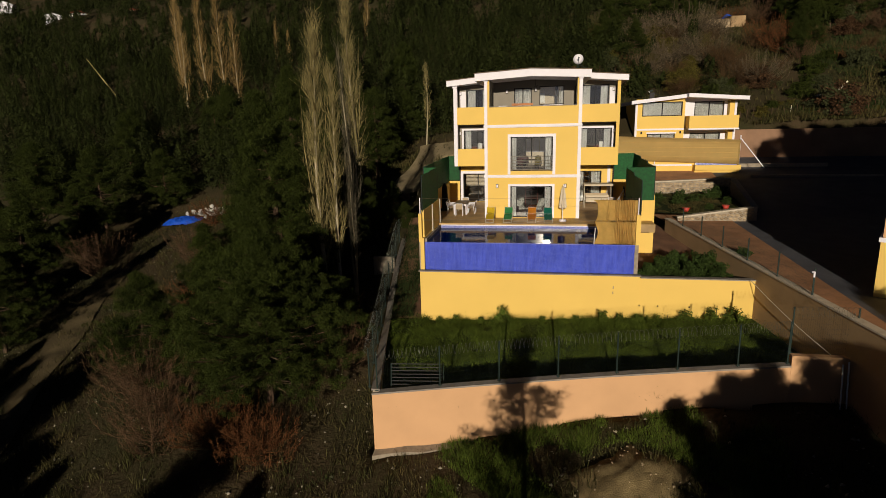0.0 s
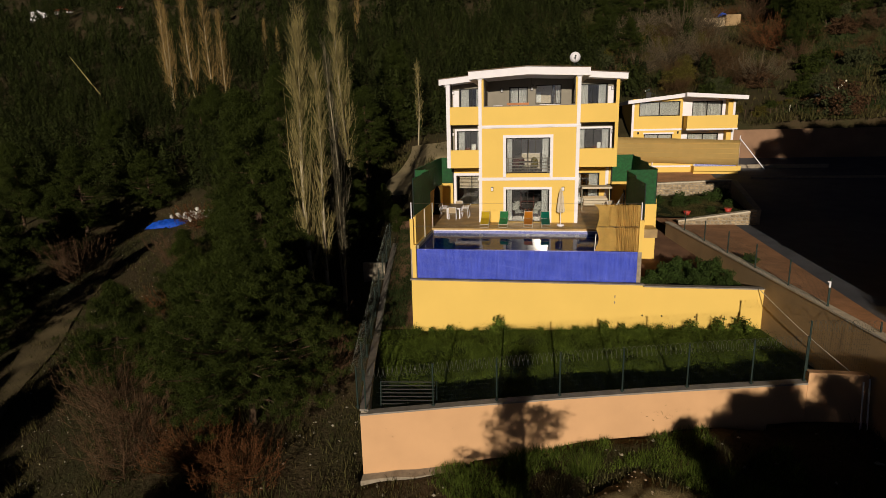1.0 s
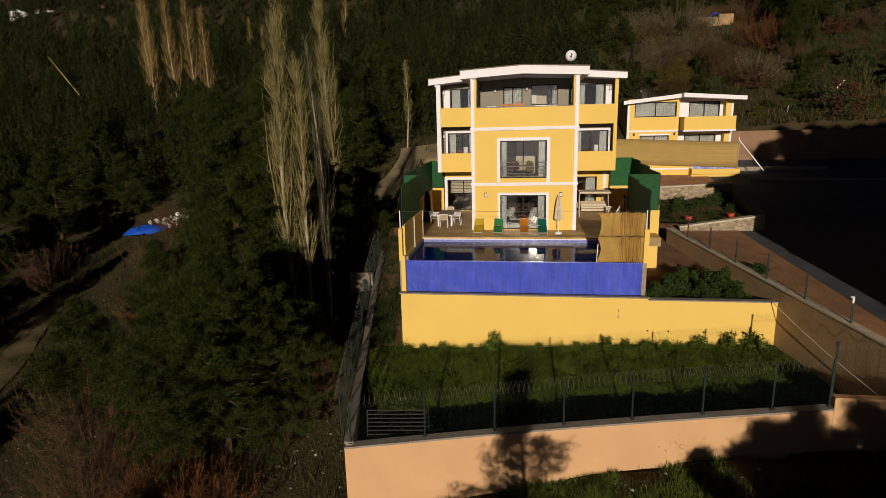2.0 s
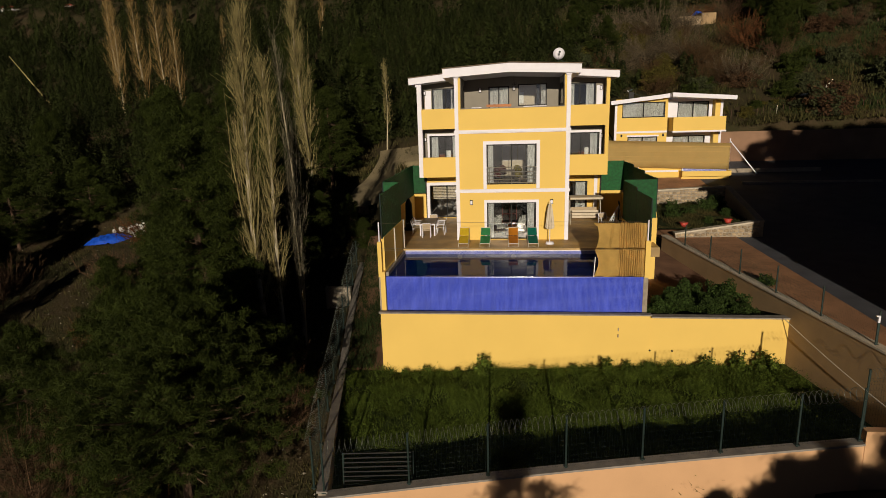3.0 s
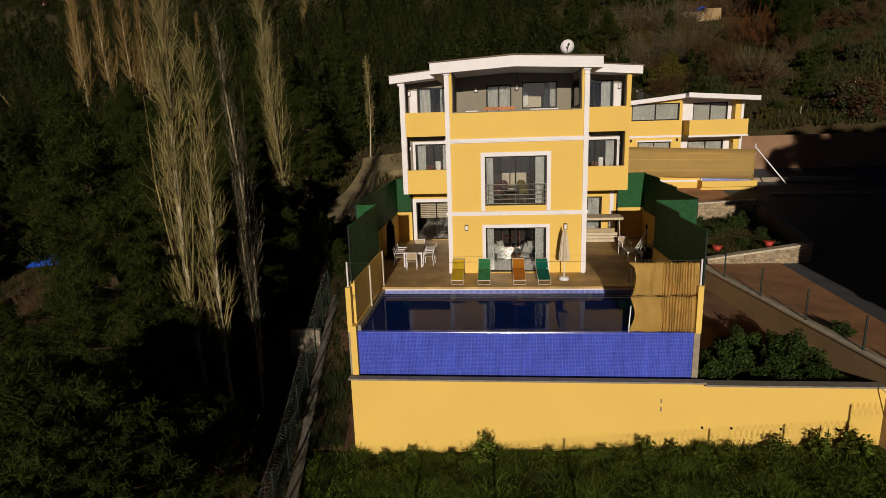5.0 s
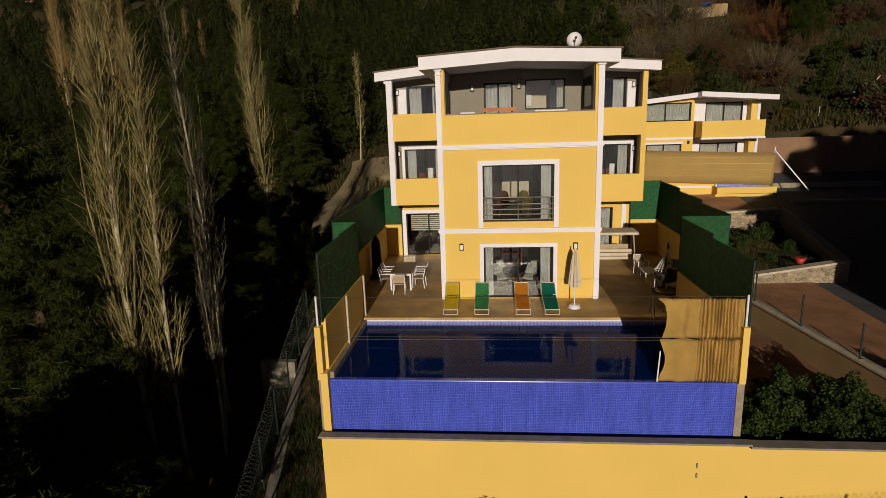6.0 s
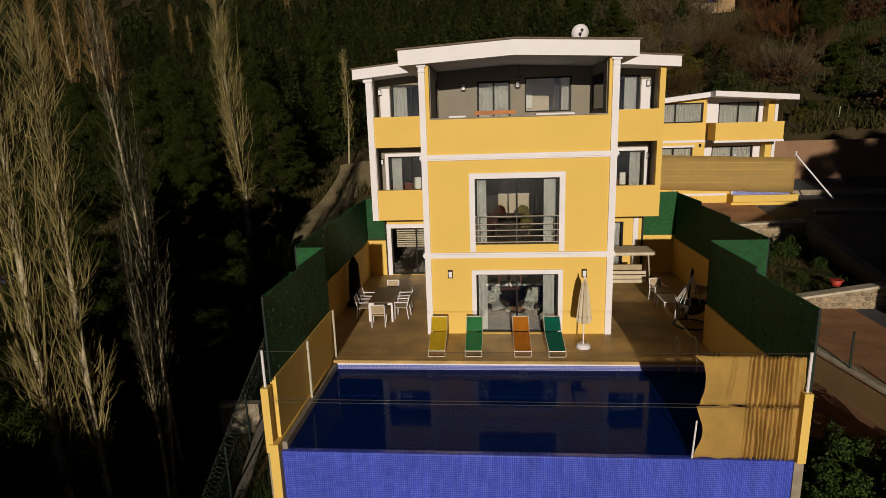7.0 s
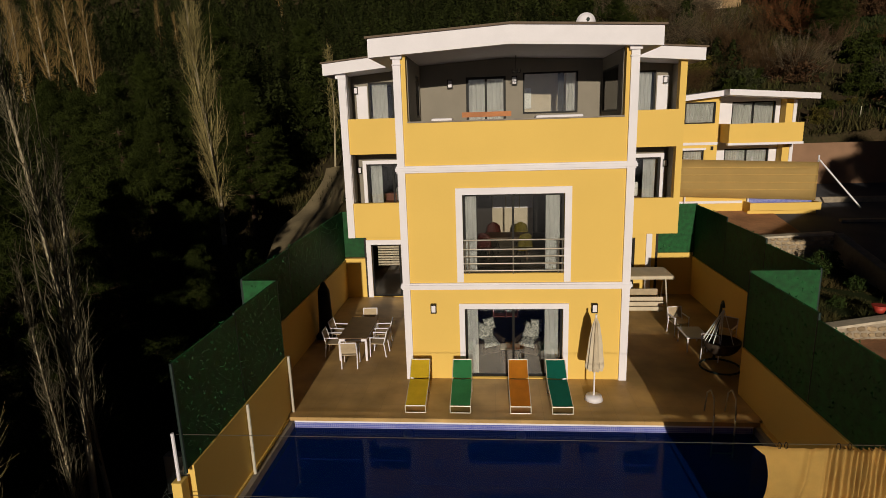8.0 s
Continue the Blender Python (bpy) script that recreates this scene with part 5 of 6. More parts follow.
# furniture behind the glass
def armchair(m):
    t = thing("armchair", "dark wicker armchair with white floral cushions behind the glass", "armchair", "armchairs indoors", m)
    part("seat", boxes((-0.34, 0.34, -0.34, 0.34, 0.12, 0.34), bev=0.05), WICKER, t)
    for s in (-0.36, 0.36):
        part("armrest", boxes((s - 0.05, s + 0.05, -0.34, 0.34, 0.12, 0.58), bev=0.04), WICKER, t)
    part("backrest", boxes((-0.34, 0.34, 0.28, 0.38, 0.34, 0.9), bev=0.05), WICKER, t)
    for name, x, y, z, tilt, lean, k in (("cushion", 0.0, 0.16, 0.68, -16, 12, 0.29), ("cushion", 0.0, -0.04, 0.44, -72, 0, 0.30), ("cushion", 0.14, 0.2, 0.92, -14, -6, 0.2)):
        bm = bmesh.new()
        n = 8
        g = {}
        for side in (-1, 1):
            for a in range(n + 1):
                for b in range(n + 1):
                    u, v = a / n * 2 - 1, b / n * 2 - 1
                    puff = ((1 - u ** 4) * (1 - v ** 4)) ** 0.6
                    g[side, a, b] = bm.verts.new((u * k * (1 - 0.08 * (1 - v * v)), side * 0.09 * puff, v * k * (1 - 0.08 * (1 - u * u))))
            for a in range(n):
                for b in range(n):
                    bm.faces.new([g[side, a, b], g[side, a + 1, b], g[side, a + 1, b + 1], g[side, a, b + 1]][::side])
        bmesh.ops.remove_doubles(bm, verts=bm.verts, dist=0.001)
        bmesh.ops.transform(bm, matrix=pose(x, y, z, tilt, lean, 0), verts=bm.verts)
        part(name, bm, FLORAL, t, "white cushion with a dark floral print", True)


armchair(pose(-1.38, 38.2, 0, 0, 0, 28))
armchair(pose(-0.10, 38.2, 0, 0, 0, -28))
t = thing("side_table", "small wooden table between the armchairs", "table", m=pose(-0.72, 37.7, 0))
part("tabletop", boxes((-0.3, 0.3, -0.22, 0.22, 0.42, 0.46), bev=0.01), CREAM, t)
for x in (-0.26, 0.26):
    for y in (-0.18, 0.18):
        part("leg", boxes((x - 0.02, x + 0.02, y - 0.02, y + 0.02, 0, 0.42)), FRAME, t)
t = thing("bookcase", "open red-brown wooden bookcase at the back of the room", "bookcase", m=pose(-0.75, 41.5, 0))
for x in (-0.46, 0.0, 0.46):
    part("upright", boxes((x - 0.03, x + 0.03, 0, 0.35, 0, 1.9)), REDWOOD, t)
for z in (0.05, 0.65, 1.25, 1.86):
    part("shelf", boxes((-0.43, 0.43, 0.02, 0.35, z - 0.02, z + 0.02)), REDWOOD, t)
t = thing("dining_table", "wooden dining table on the middle floor", "table", m=pose(-0.75, 38.9, 2.95))
part("tabletop", boxes((-0.7, 0.7, -0.45, 0.45, 0.72, 0.76), bev=0.01), TABLETOP, t)
for x in (-0.6, 0.6):
    for y in (-0.38, 0.38):
        part("leg", boxes((x - 0.03, x + 0.03, y - 0.03, y + 0.03, 0, 0.72)), TABLETOP, t)


def shell_chair(m, cloth, word):
    """A moulded chair whose rounded seat sweeps up into its back."""
    t = thing("dining_chair", word + " moulded dining chair indoors", "chair", "dining chairs indoors", m)
    bm = bmesh.new()
    rows = []
    for j in range(13):
        v = j / 12
        y = -0.24 + 0.46 * min(1, v / 0.5) + 0.08 * max(0, v - 0.5)
        z = 0.44 + 0.03 * math.cos(v * 6) + 0.52 * smooth(0.42, 1.0, v)
        w = 0.25 * (1 - 0.45 * max(0, (v - 0.6) / 0.4) ** 2)
        rows.append([bm.verts.new((w * u, y - 0.09 * u * u * smooth(0.35, 0.7, v), z + 0.05 * u * u * (1 - smooth(0.3, 0.6, v)) - 0.05 * u * u * smooth(0.8, 1, v))) for u in (-1, -0.66, -0.33, 0, 0.33, 0.66, 1)])
    for a, b in zip(rows, rows[1:]):
        for i in range(6):
            bm.faces.new((a[i], a[i + 1], b[i + 1], b[i]))
    bmesh.ops.solidify(bm, geom=bm.faces[:], thickness=0.02)
    part("shell", bm, cloth, t, "", True)
    for lx in (-1, 1):
        for ly in (-1, 1):
            part("leg", tubes(0.013, ((lx * 0.1, ly * 0.1, 0.45), (lx * 0.22, ly * 0.22, 0))), FRAME, t)


shell_chair(pose(-0.30, 38.25, 2.95, 0, 0, 205), OLIVECLOTH, "olive yellow")
shell_chair(pose(-1.40, 38.35, 2.95, 0, 0, 150), REDWOOD, "dark red")
shell_chair(pose(-0.25, 39.7, 2.95, 0, 0, 10), OLIVECLOTH, "olive yellow")
shell_chair(pose(-1.2, 39.7, 2.95, 0, 0, -10), REDWOOD, "dark red")
t = thing("kitchen_cupboard", "pale kitchen cupboard at the back of the room", "cupboard", m=pose(-0.6, 42.3, 2.95))
part("body", boxes((-0.6, 0.9, 0, 0.6, 0, 2.1)), CREAM, t)
for k in range(3):
    part("door", boxes((-0.58 + k * 0.5, -0.12 + k * 0.5, -0.02, 0, 1.1, 2.05)), WHITE, t)

# planter pots, bushes
pot = thing("flower_pot", "red flower pot on the planter wall", "pot", "red pots", pose(13.4, 42.95, -0.32) @ Matrix.Diagonal((0.8, 0.8, 0.8, 1)))
bm = bmesh.new()
tube(bm, (0, 0, 0), (0, 0, 0.3), 0.2, 0.3, 16)
part("body", bm, REDPOT, pot, "", True)
bm = bmesh.new()
tube(bm, (0, 0, 0.3), (0, 0, 0.36), 0.34, 0.34, 16)
part("rim", bm, REDPOT, pot)
copy_thing(pot, pose(10.6, 42.75, -0.5))


# ---- trees ----
def pine(name, h, r, clumps, per, seedv, label, m, leaf=0.17, bare=0.25, material=None, slim=0.085):
    rng = np.random.default_rng(seedv)
    t = thing(name, label, "tree", "pine trees", m)
    ps, qs, ra, rb = [], [], [], []
    lean = rng.normal(size=2) * 0.03 * h
    trunk = [np.array([lean[0] * (k / 8) ** 2, lean[1] * (k / 8) ** 2, h * k / 8 * 0.96]) for k in range(9)]
    tv, tf = rods(trunk[:-1], trunk[1:], [0.022 * h * (1 - k / 9) + 0.02 for k in range(8)], [0.022 * h * (1 - (k + 1) / 9) + 0.015 for k in range(8)])
    cs = []
    nl = int(clumps / 9)
    for i in range(nl):
        f = bare + (1 - bare) * (i + rng.uniform()) / nl
        z = f * h * 0.97
        prof = r * (1 - ((f - bare) / (1 - bare)) ** 1.7) * (0.55 + 0.5 * min(1, (f - bare) * 5)) + 0.25
        L = prof * rng.uniform(0.65, 1.15)
        an = rng.uniform(0, 2 * math.pi)
        d = np.array([math.cos(an), math.sin(an), rng.uniform(-0.08, 0.35)])
        base = np.array([lean[0] * f * f, lean[1] * f * f, z])
        mid, tip = base + d * L * 0.45 + (0, 0, -0.05 * L), base + d * L * 0.76
        ps += [base, mid]
        qs += [mid, tip]
        ra += [0.012 * L + 0.02, 0.008 * L + 0.01]
        rb += [0.008 * L + 0.01, 0.008]
        for k in range(14):
            s = rng.uniform(0.25, 1.05)
            cs.append(base + d * L * s + rng.normal(size=3) * np.array([0.22, 0.22, 0.15]) * (0.5 + L * 0.35))
    bv, bf = rods(ps, qs, ra, rb)
    raw_part("trunk", np.concatenate([tv, bv]), np.concatenate([tf, bf + len(tv)]), BARK, t)
    cs = np.array(cs)
    c = np.repeat(cs, per, 0)
    n = len(c)
    d = rng.normal(size=(n, 3)) + np.array([0, 0, 0.5])
    d /= np.linalg.norm(d, axis=1, keepdims=True)
    c = c + rng.normal(size=(n, 3)) * leaf * np.array([1.25, 1.25, 0.8])
    side = np.cross(d, rng.normal(size=(n, 3)))
    side /= np.linalg.norm(side, axis=1, keepdims=True)
    vs, fs = quads(c, d * leaf * rng.uniform(0.7, 1.3, (n, 1)), side * leaf * slim)
    raw_part("crown", vs, fs, material or PINE, t)
    return t


def bare_tree(name, h, r, branches, twigs, seedv, label, m, material, category="tree", group="", upright=0.92, r0=0.12, low=0.05, high=0.93, reachup=1.0):
    """A leafless tree: stems that curve upwards, each with fine twigs."""
    rng = np.random.default_rng(seedv)
    t = thing(name, label, category, group, m)
    ps, qs, ra, rb = [], [], [], []
    trunk = [np.array([0.03 * h * math.sin(k * 0.7 + seedv), 0.02 * h * math.cos(k * 0.9 + seedv), h * k / 10]) * np.array([1 if k else 0, 1 if k else 0, 1]) for k in range(11)]
    for k in range(10):
        ps.append(trunk[k])
        qs.append(trunk[k + 1])
        ra.append(r0 * (1 - k / 10.5))
        rb.append(r0 * (1 - (k + 1) / 10.5))
    tips = []
    for i in range(branches):
        f = low + (high - low) * rng.uniform() ** 0.9
        k = int(f * 10)
        base = trunk[k] + (trunk[min(10, k + 1)] - trunk[k]) * (f * 10 - k)
        an = rng.uniform(0, 6.283)
        out = np.array([math.cos(an), math.sin(an), 0])
        L = h * rng.uniform(0.2, 0.46) * (1 - 0.6 * f) * reachup
        reach = r * rng.uniform(0.3, 1.0) * (1 - 0.75 * f ** 2)
        prev = base
        for s in range(1, 6):
            u = s / 5
            p = base + out * reach * (1 - (1 - u) ** 1.8) + np.array([0, 0, L * (upright * u + (1 - upright) * u * u)]) + rng.normal(size=3) * 0.02 * h * 0.1
            ps.append(prev)
            qs.append(p)
            w = r0 * 0.30 * (1 - 0.5 * f)
            ra.append(w * (1.05 - u + 0.2) + 0.004)
            rb.append(w * (1.05 - u) + 0.004)
            if s > 1:
                tips.append((prev, p, out))
            prev = p
    for i in range(twigs):
        a, b, out = tips[rng.integers(len(tips))]
        s = a + (b - a) * rng.uniform()
        d = out * rng.uniform(0.0, 0.6) + rng.normal(size=3) * 0.3 + np.array([0, 0, upright])
        d /= np.linalg.norm(d)
        L = rng.uniform(0.04, 0.10) * h
        e = s + d * L * 0.5
        g = e + (d + np.array([0, 0, 0.3]) + rng.normal(size=3) * 0.15) * L * 0.5
        ps += [s, e]
        qs += [e, g]
        ra += [0.010, 0.007]
        rb += [0.007, 0.003]
    vs, fs = rods(ps, qs, ra, rb)
    raw_part("trunk", vs[:60], fs[np.all(fs < 60, axis=1)], material, t)
    keep = fs[np.all(fs >= 60, axis=1)] - 60
    raw_part("branchwork", vs[60:], keep, material, t)
    return t


def at(x, y, turn=0.0, s=1.0, dz=0.0):
    return pose(x, y, ground_z(x, y, False) - 0.25 + dz, 0, 0, turn) @ Matrix.Diagonal((s, s, s, 1))


# big pine by the lower wall, and its neighbours
pine("pine_tree", 9.6, 5.0, 1700, 74, 3, "large dark green pine beside the pink wall", at(-13.4, 23.2), 0.09, 0.16, slim=0.095)
pine("pine_tree", 15.2, 3.0, 1500, 56, 8, "tall dark green pine beside the poplars", at(-15.5, 30.3), 0.1, 0.12, slim=0.1)
pine("pine_tree", 9.0, 3.2, 800, 52, 4, "dark green pine among dry brush", at(-19.5, 34), 0.11, 0.1)
pa = pine("pine_tree", 11.5, 3.9, 900, 46, 5, "dark green pine on the wooded slope", at(-23.5, 45), 0.13, 0.12)
pb2 = pine("pine_tree", 9.5, 3.6, 800, 46, 6, "dark green pine on the wooded slope", at(-46.5, 41), 0.13, 0.1)
pc = pine("pine_tree", 13.0, 3.8, 900, 46, 7, "tall dark green pine on the wooded slope", at(-30, 64), 0.14, 0.15)
rng = random.Random(11)
spots = [(-20, 41), (-22, 54), (-19, 61), (-47, 49), (-41, 70), (-27, 72), (-51, 58), (-22, 67), (-34, 76), (-46, 76), (-57, 50), (-56, 68), (-40, 31), (-46, 34), (-62, 60), (-53, 42), (-17, 73), (-20, 80), (-36, 69), (-47, 64), (-30, 80), (-38, 84), (-52, 84), (-61, 76), (-66, 52), (-70, 66), (-25, 60), (-60, 44), (-56, 35), (-18.5, 44)]
for i, (x, y) in enumerate(spots):
    copy_thing((pa, pb2, pc)[i % 3], at(x + rng.uniform(-1, 1), y + rng.uniform(-1, 1), rng.uniform(0, 360), rng.uniform(0.7, 1.12)))

for i, (x, y, k) in enumerate(((-15.5, 37.5, 0.5), (-14.8, 41.5, 0.42), (-14.6, 45, 0.4), (-13.2, 48, 0.32), (-11.6, 45.5, 0.26), (-16.8, 47, 0.55))):
    copy_thing((pa, pb2, pc)[i % 3], at(x, y, x * 27, k))

# poplars
def poplar(h, r, branches, twigs, seedv, label, m, material, lean=0.0, r0=0.2, low=0.1, fork=True):
    """A leafless poplar: a straight stem clad in short upright branches and fine twigs, with a ragged column for an outline."""
    rng = np.random.default_rng(seedv)
    t = thing("poplar_tree", label, "tree", "leafless poplars", m)

    def stem(f):
        return np.array([lean * h * f + 0.012 * h * math.sin(f * 5 + seedv), 0.01 * h * math.sin(f * 4 + 2 * seedv), h * f])

    def width(f):
        return r * (0.45 + 0.55 * min(1.0, f / 0.38)) * max(0.0, 1 - f) ** 0.55 * (1 + 0.22 * math.sin(f * 21 + seedv) * math.sin(f * 47))
    base0 = stem(0)
    ks = [k / 14 for k in range(15)]
    tv, tf = rods([stem(k) - base0 for k in ks[:-1]], [stem(k) - base0 for k in ks[1:]], [r0 * (1 - k) + 0.012 for k in ks[:-1]], [r0 * (1 - k) + 0.012 for k in ks[1:]])
    raw_part("trunk", tv, tf, POPTRUNK, t, "pale grey trunk")
    ps, qs, ra, rb, tips = [], [], [], [], []
    for i in range(branches):
        f = low + (0.97 - low) * rng.uniform() ** 0.85
        big = fork and i < 5
        if big:
            f = rng.uniform(low, low + 0.22)
        L = h * (rng.uniform(0.42, 0.6) if big else rng.uniform(0.07, 0.2)) * (1 - 0.45 * f)
        an = rng.uniform(0, 6.283)
        out = np.array([math.cos(an), math.sin(an), 0])
        reach = width(min(0.96, f + 0.5 * L / h)) * (0.8 if big else rng.uniform(0.35, 1.0))
        base = stem(f) - base0
        w = r0 * (0.34 if big else 0.17) * (1 - 0.6 * f) + 0.006
        bend = rng.normal(size=3) * np.array([0.1, 0.1, 0])
        prev = base
        for s in range(1, 6):
            u = s / 5
            p = base + out * reach * (1 - (1 - u) ** 1.7) + bend * math.sin(u * 4) + np.array([lean * L * u, 0, L * u]) + rng.normal(size=3) * 0.025
            ps.append(prev)
            qs.append(p)
            ra.append(w * (1.15 - u) + 0.005)
            rb.append(w * (0.95 - 0.9 * u) + 0.004)
            tips.append((prev, p, out))
            prev = p
    for i in range(twigs):
        a, b, out = tips[rng.integers(len(tips))]
        s = a + (b - a) * rng.uniform()
        d = out * rng.uniform(0.0, 0.5) + rng.normal(size=3) * 0.28 + np.array([0, 0, 0.95])
        if s[2] < 0.22 * h:
            d = out * 0.9 + rng.normal(size=3) * 0.5 + np.array([0, 0, rng.uniform(-0.7, 0.6)])
        d /= np.linalg.norm(d)
        L = rng.uniform(0.018, 0.06) * h
        e = s + d * L * 0.5 + rng.normal(size=3) * 0.03
        ps += [s, e]
        qs += [e, e + (d + rng.normal(size=3) * 0.2 + np.array([0, 0, 0.2])) * L * 0.5]
        ra += [0.0085, 0.006]
        rb += [0.006, 0.003]
    vs, fs = rods(ps, qs, ra, rb)
    raw_part("branchwork", vs, fs, material, t)
    return t


TALL = "tall leafless poplar with pale upright branches"
p1 = poplar(17.9, 1.15, 150, 1700, 21, TALL, at(-12.75, 30.5), POPLAR, -0.008, 0.2, 0.2)
p2 = poplar(15.2, 0.9, 105, 1100, 22, TALL, at(-12.05, 30.9), POPLAR, -0.012, 0.17, 0.2)
p0 = poplar(16.2, 0.75, 70, 520, 25, "thin leafless poplar with sparse grey branches", at(-12.4, 34.1), POPGREY, -0.005, 0.13, 0.2)
copy_thing(p0, at(-12.9, 35.6, 140, 0.72))
copy_thing(p0, at(-11.9, 33.0, 60, 0.6))
for i, (x, y, k) in enumerate(((-15.6, 27.6, 0.55), (-18.6, 28.2, 0.6), (-21, 30.5, 0.68), (-12.6, 27.8, 0.5), (-23.5, 27, 0.6), (-14.6, 29.2, 0.56), (-13.6, 28.4, 0.55), (-11.4, 28.4, 0.4), (-19.5, 25.4, 0.42))):
    copy_thing((pa, pb2, pc)[i % 3], at(x, y, x * 19, k * (1, 1.2, 0.9)[i % 3]))
poplar(20.4, 1.75, 210, 2600, 26, TALL, at(-20.2, 59.5), POPLAR, -0.008, 0.22, 0.08)
p3 = poplar(19.0, 2.3, 170, 1900, 23, "tall leafless poplar with russet upright branches", at(-66.4, 99), POPBACK, -0.01, 0.22, 0.06)
for x, y, s in ((-62.8, 100, 1.08), (-59.6, 101, 1.15), (-56.4, 100, 0.92), (-69.5, 103, 1.1), (-58.9, 123, 0.62), (-56.6, 124, 0.5), (-46.2, 150, 0.75)):
    copy_thing(p3, at(x, y, x * 7, s))
poplar(10.0, 1.0, 70, 700, 24, "thin young leafless poplar", at(-14.4, 69), POPLAR, 0.0, 0.09, 0.2, False)

# dry shrubs
SG = "dry leafless shrubs"
s1 = bare_tree("shrub", 3.9, 2.9, 80, 2000, 31, "tangled leafless brown shrub on dry soil", at(-19.5, 22.5), TWIG, "shrub", SG, 0.4, 0.045, 0.0, 0.5, 1.7)
s2 = bare_tree("shrub", 2.8, 2.4, 80, 2000, 32, "russet leafless shrub on dry soil", at(-13.6, 20.0), REDTWIG, "shrub", SG, 0.3, 0.04, 0.0, 0.5, 1.6)
for x, y, s, src in ((-12.0, 19.6, 0.9, s2), (-15.2, 20.6, 1.0, s2), (-18, 20, 0.9, s1), (-21.5, 24, 1.1, s1), (-23, 29, 0.9, s1), (-11, 26, 0.9, s1), (-12.5, 27.5, 1, s1), (-30, 43, 1.1, s1), (-36, 55, 1.2, s2), (-26, 36, 1, s2), (-41, 44, 1.2, s1)):
    copy_thing(src, at(x, y, x * 31, s))


# woods on the hillside, beyond counting
def far_woods():
    rng = np.random.default_rng(77)
    cs, us, vs2 = [], [], []
    n = 0
    while n < 3000:
        y = 66 + 200 * rng.uniform() ** 1.25
        x = rng.uniform(-1.05 * (y + 5), 0.76 * (y + 10))
        if x > 12 and y < 112 and (rng.uniform() < 0.85 or 23 < x < 36):
            continue
        if -18 < x < 26 and y < 72:
            continue
        g = noise.noise((x * 0.03, y * 0.03, 5.0))
        if g < -0.5:
            continue
        n += 1
        h = rng.uniform(4.0, 9.5) * (1.0 if x < 10 else 0.55)
        r = h * rng.uniform(0.24, 0.38)
        k = 620 if y < 130 else 430
        f = rng.uniform(0.08, 1, k)
        an = rng.uniform(0, 6.283, k)
        rad = r * (1 - f ** 1.8) * np.sqrt(rng.uniform(0.45, 1, k)) + 0.15
        rad *= 0.75 + 0.35 * np.sin(an * 3 + f * 9 + n)
        c = np.stack([x + rad * np.cos(an), y + rad * np.sin(an), ground_z(x, y, True) + f * h], 1)
        lump = 1.1 * np.stack([np.sin(an * 5 + f * 13 + n), np.cos(an * 4 - f * 11 + n), np.sin(an * 3 + f * 17)], 1) * 0.5
        nrm = np.stack([np.cos(an), np.sin(an), 0.35 + 0.8 * f], 1) + lump + rng.normal(size=(k, 3)) * 0.22
        nrm /= np.linalg.norm(nrm, axis=1, keepdims=True)
        d = np.cross(nrm, rng.normal(size=(k, 3)))
        d /= np.linalg.norm(d, axis=1, keepdims=True)
        e = np.cross(nrm, d)
        s = 0.15 if y < 130 else 0.23
        cs.append(c)
        us.append(d * s)
        vs2.append(e * s * 0.5)
    c, u, w = np.concatenate(cs), np.concatenate(us), np.concatenate(vs2)
    v = np.stack([c - u - w, c + u - w * 0.5, c + w * 1.3], 1).reshape(-1, 3)
    f = np.arange(len(v)).reshape(-1, 3)
    ob = new("woods", raw_mesh("woods", v, f, PINEFAR))
    tagged(ob, "dark green pine woods covering the hillside", "woods", "", "stuff")


far_woods()


# unseen trees behind and beside the start, set there to throw the long shadows
for i, (x, y, s) in enumerate(((-11.5, 1.5, 0.62), (-17, -4, 0.7), (-30, 3, 0.8), (-22, -9, 1.0), (-26, -6, 1.2), (-14, -8, 1.0), (-19, -13, 0.9), (-9.5, -10, 0.9), (-29, -3, 1.2), (-34, -8, 1.35), (-38, -2, 1.3), (-42, -7, 1.5), (-47, -1, 1.5), (-52, -6, 1.6), (-57, 0, 1.6), (-63, -4, 1.7), (-69, 0, 1.7), (-44, -14, 1.7), (-54, -13, 1.8), (-25, 5, 0.72), (-36, 5, 0.9))):
    copy_thing((pa, pb2, pc)[i % 3], at(x, y, x * 17, s))
pine("pine_tree", 10.0, 2.15, 340, 20, 41, "dark green pine before the pink wall", pose(0.05, 4.2, -9.9), 0.13, 0.42)
pf = pine("pine_tree", 9.2, 2.6, 420, 26, 42, "dark green pine below the drive", pose(8.0, 3.6, -9.4), 0.16, 0.15)
for x, y, z, s in ((9.4, 4.2, -9.2, 1.02), (11.2, 3.0, -9.4, 1.1), (13.0, 5.0, -9.2, 1.1), (15.5, 3.5, -9.5, 1.2), (8.9, 1.0, -9.8, 1.1), (9.6, 7.5, -8.8, 0.8), (12, 8.5, -8.5, 0.8), (7.9, 8.2, -8.9, 0.66), (6.3, 8.0, -8.9, 0.72), (15.6, 9, -8.5, 1.15), (18.2, 8, -8.5, 1.22)):
    copy_thing(pf, pose(x, y, z, 0, 0, x * 40) @ Matrix.Diagonal((s, s, s, 1)))

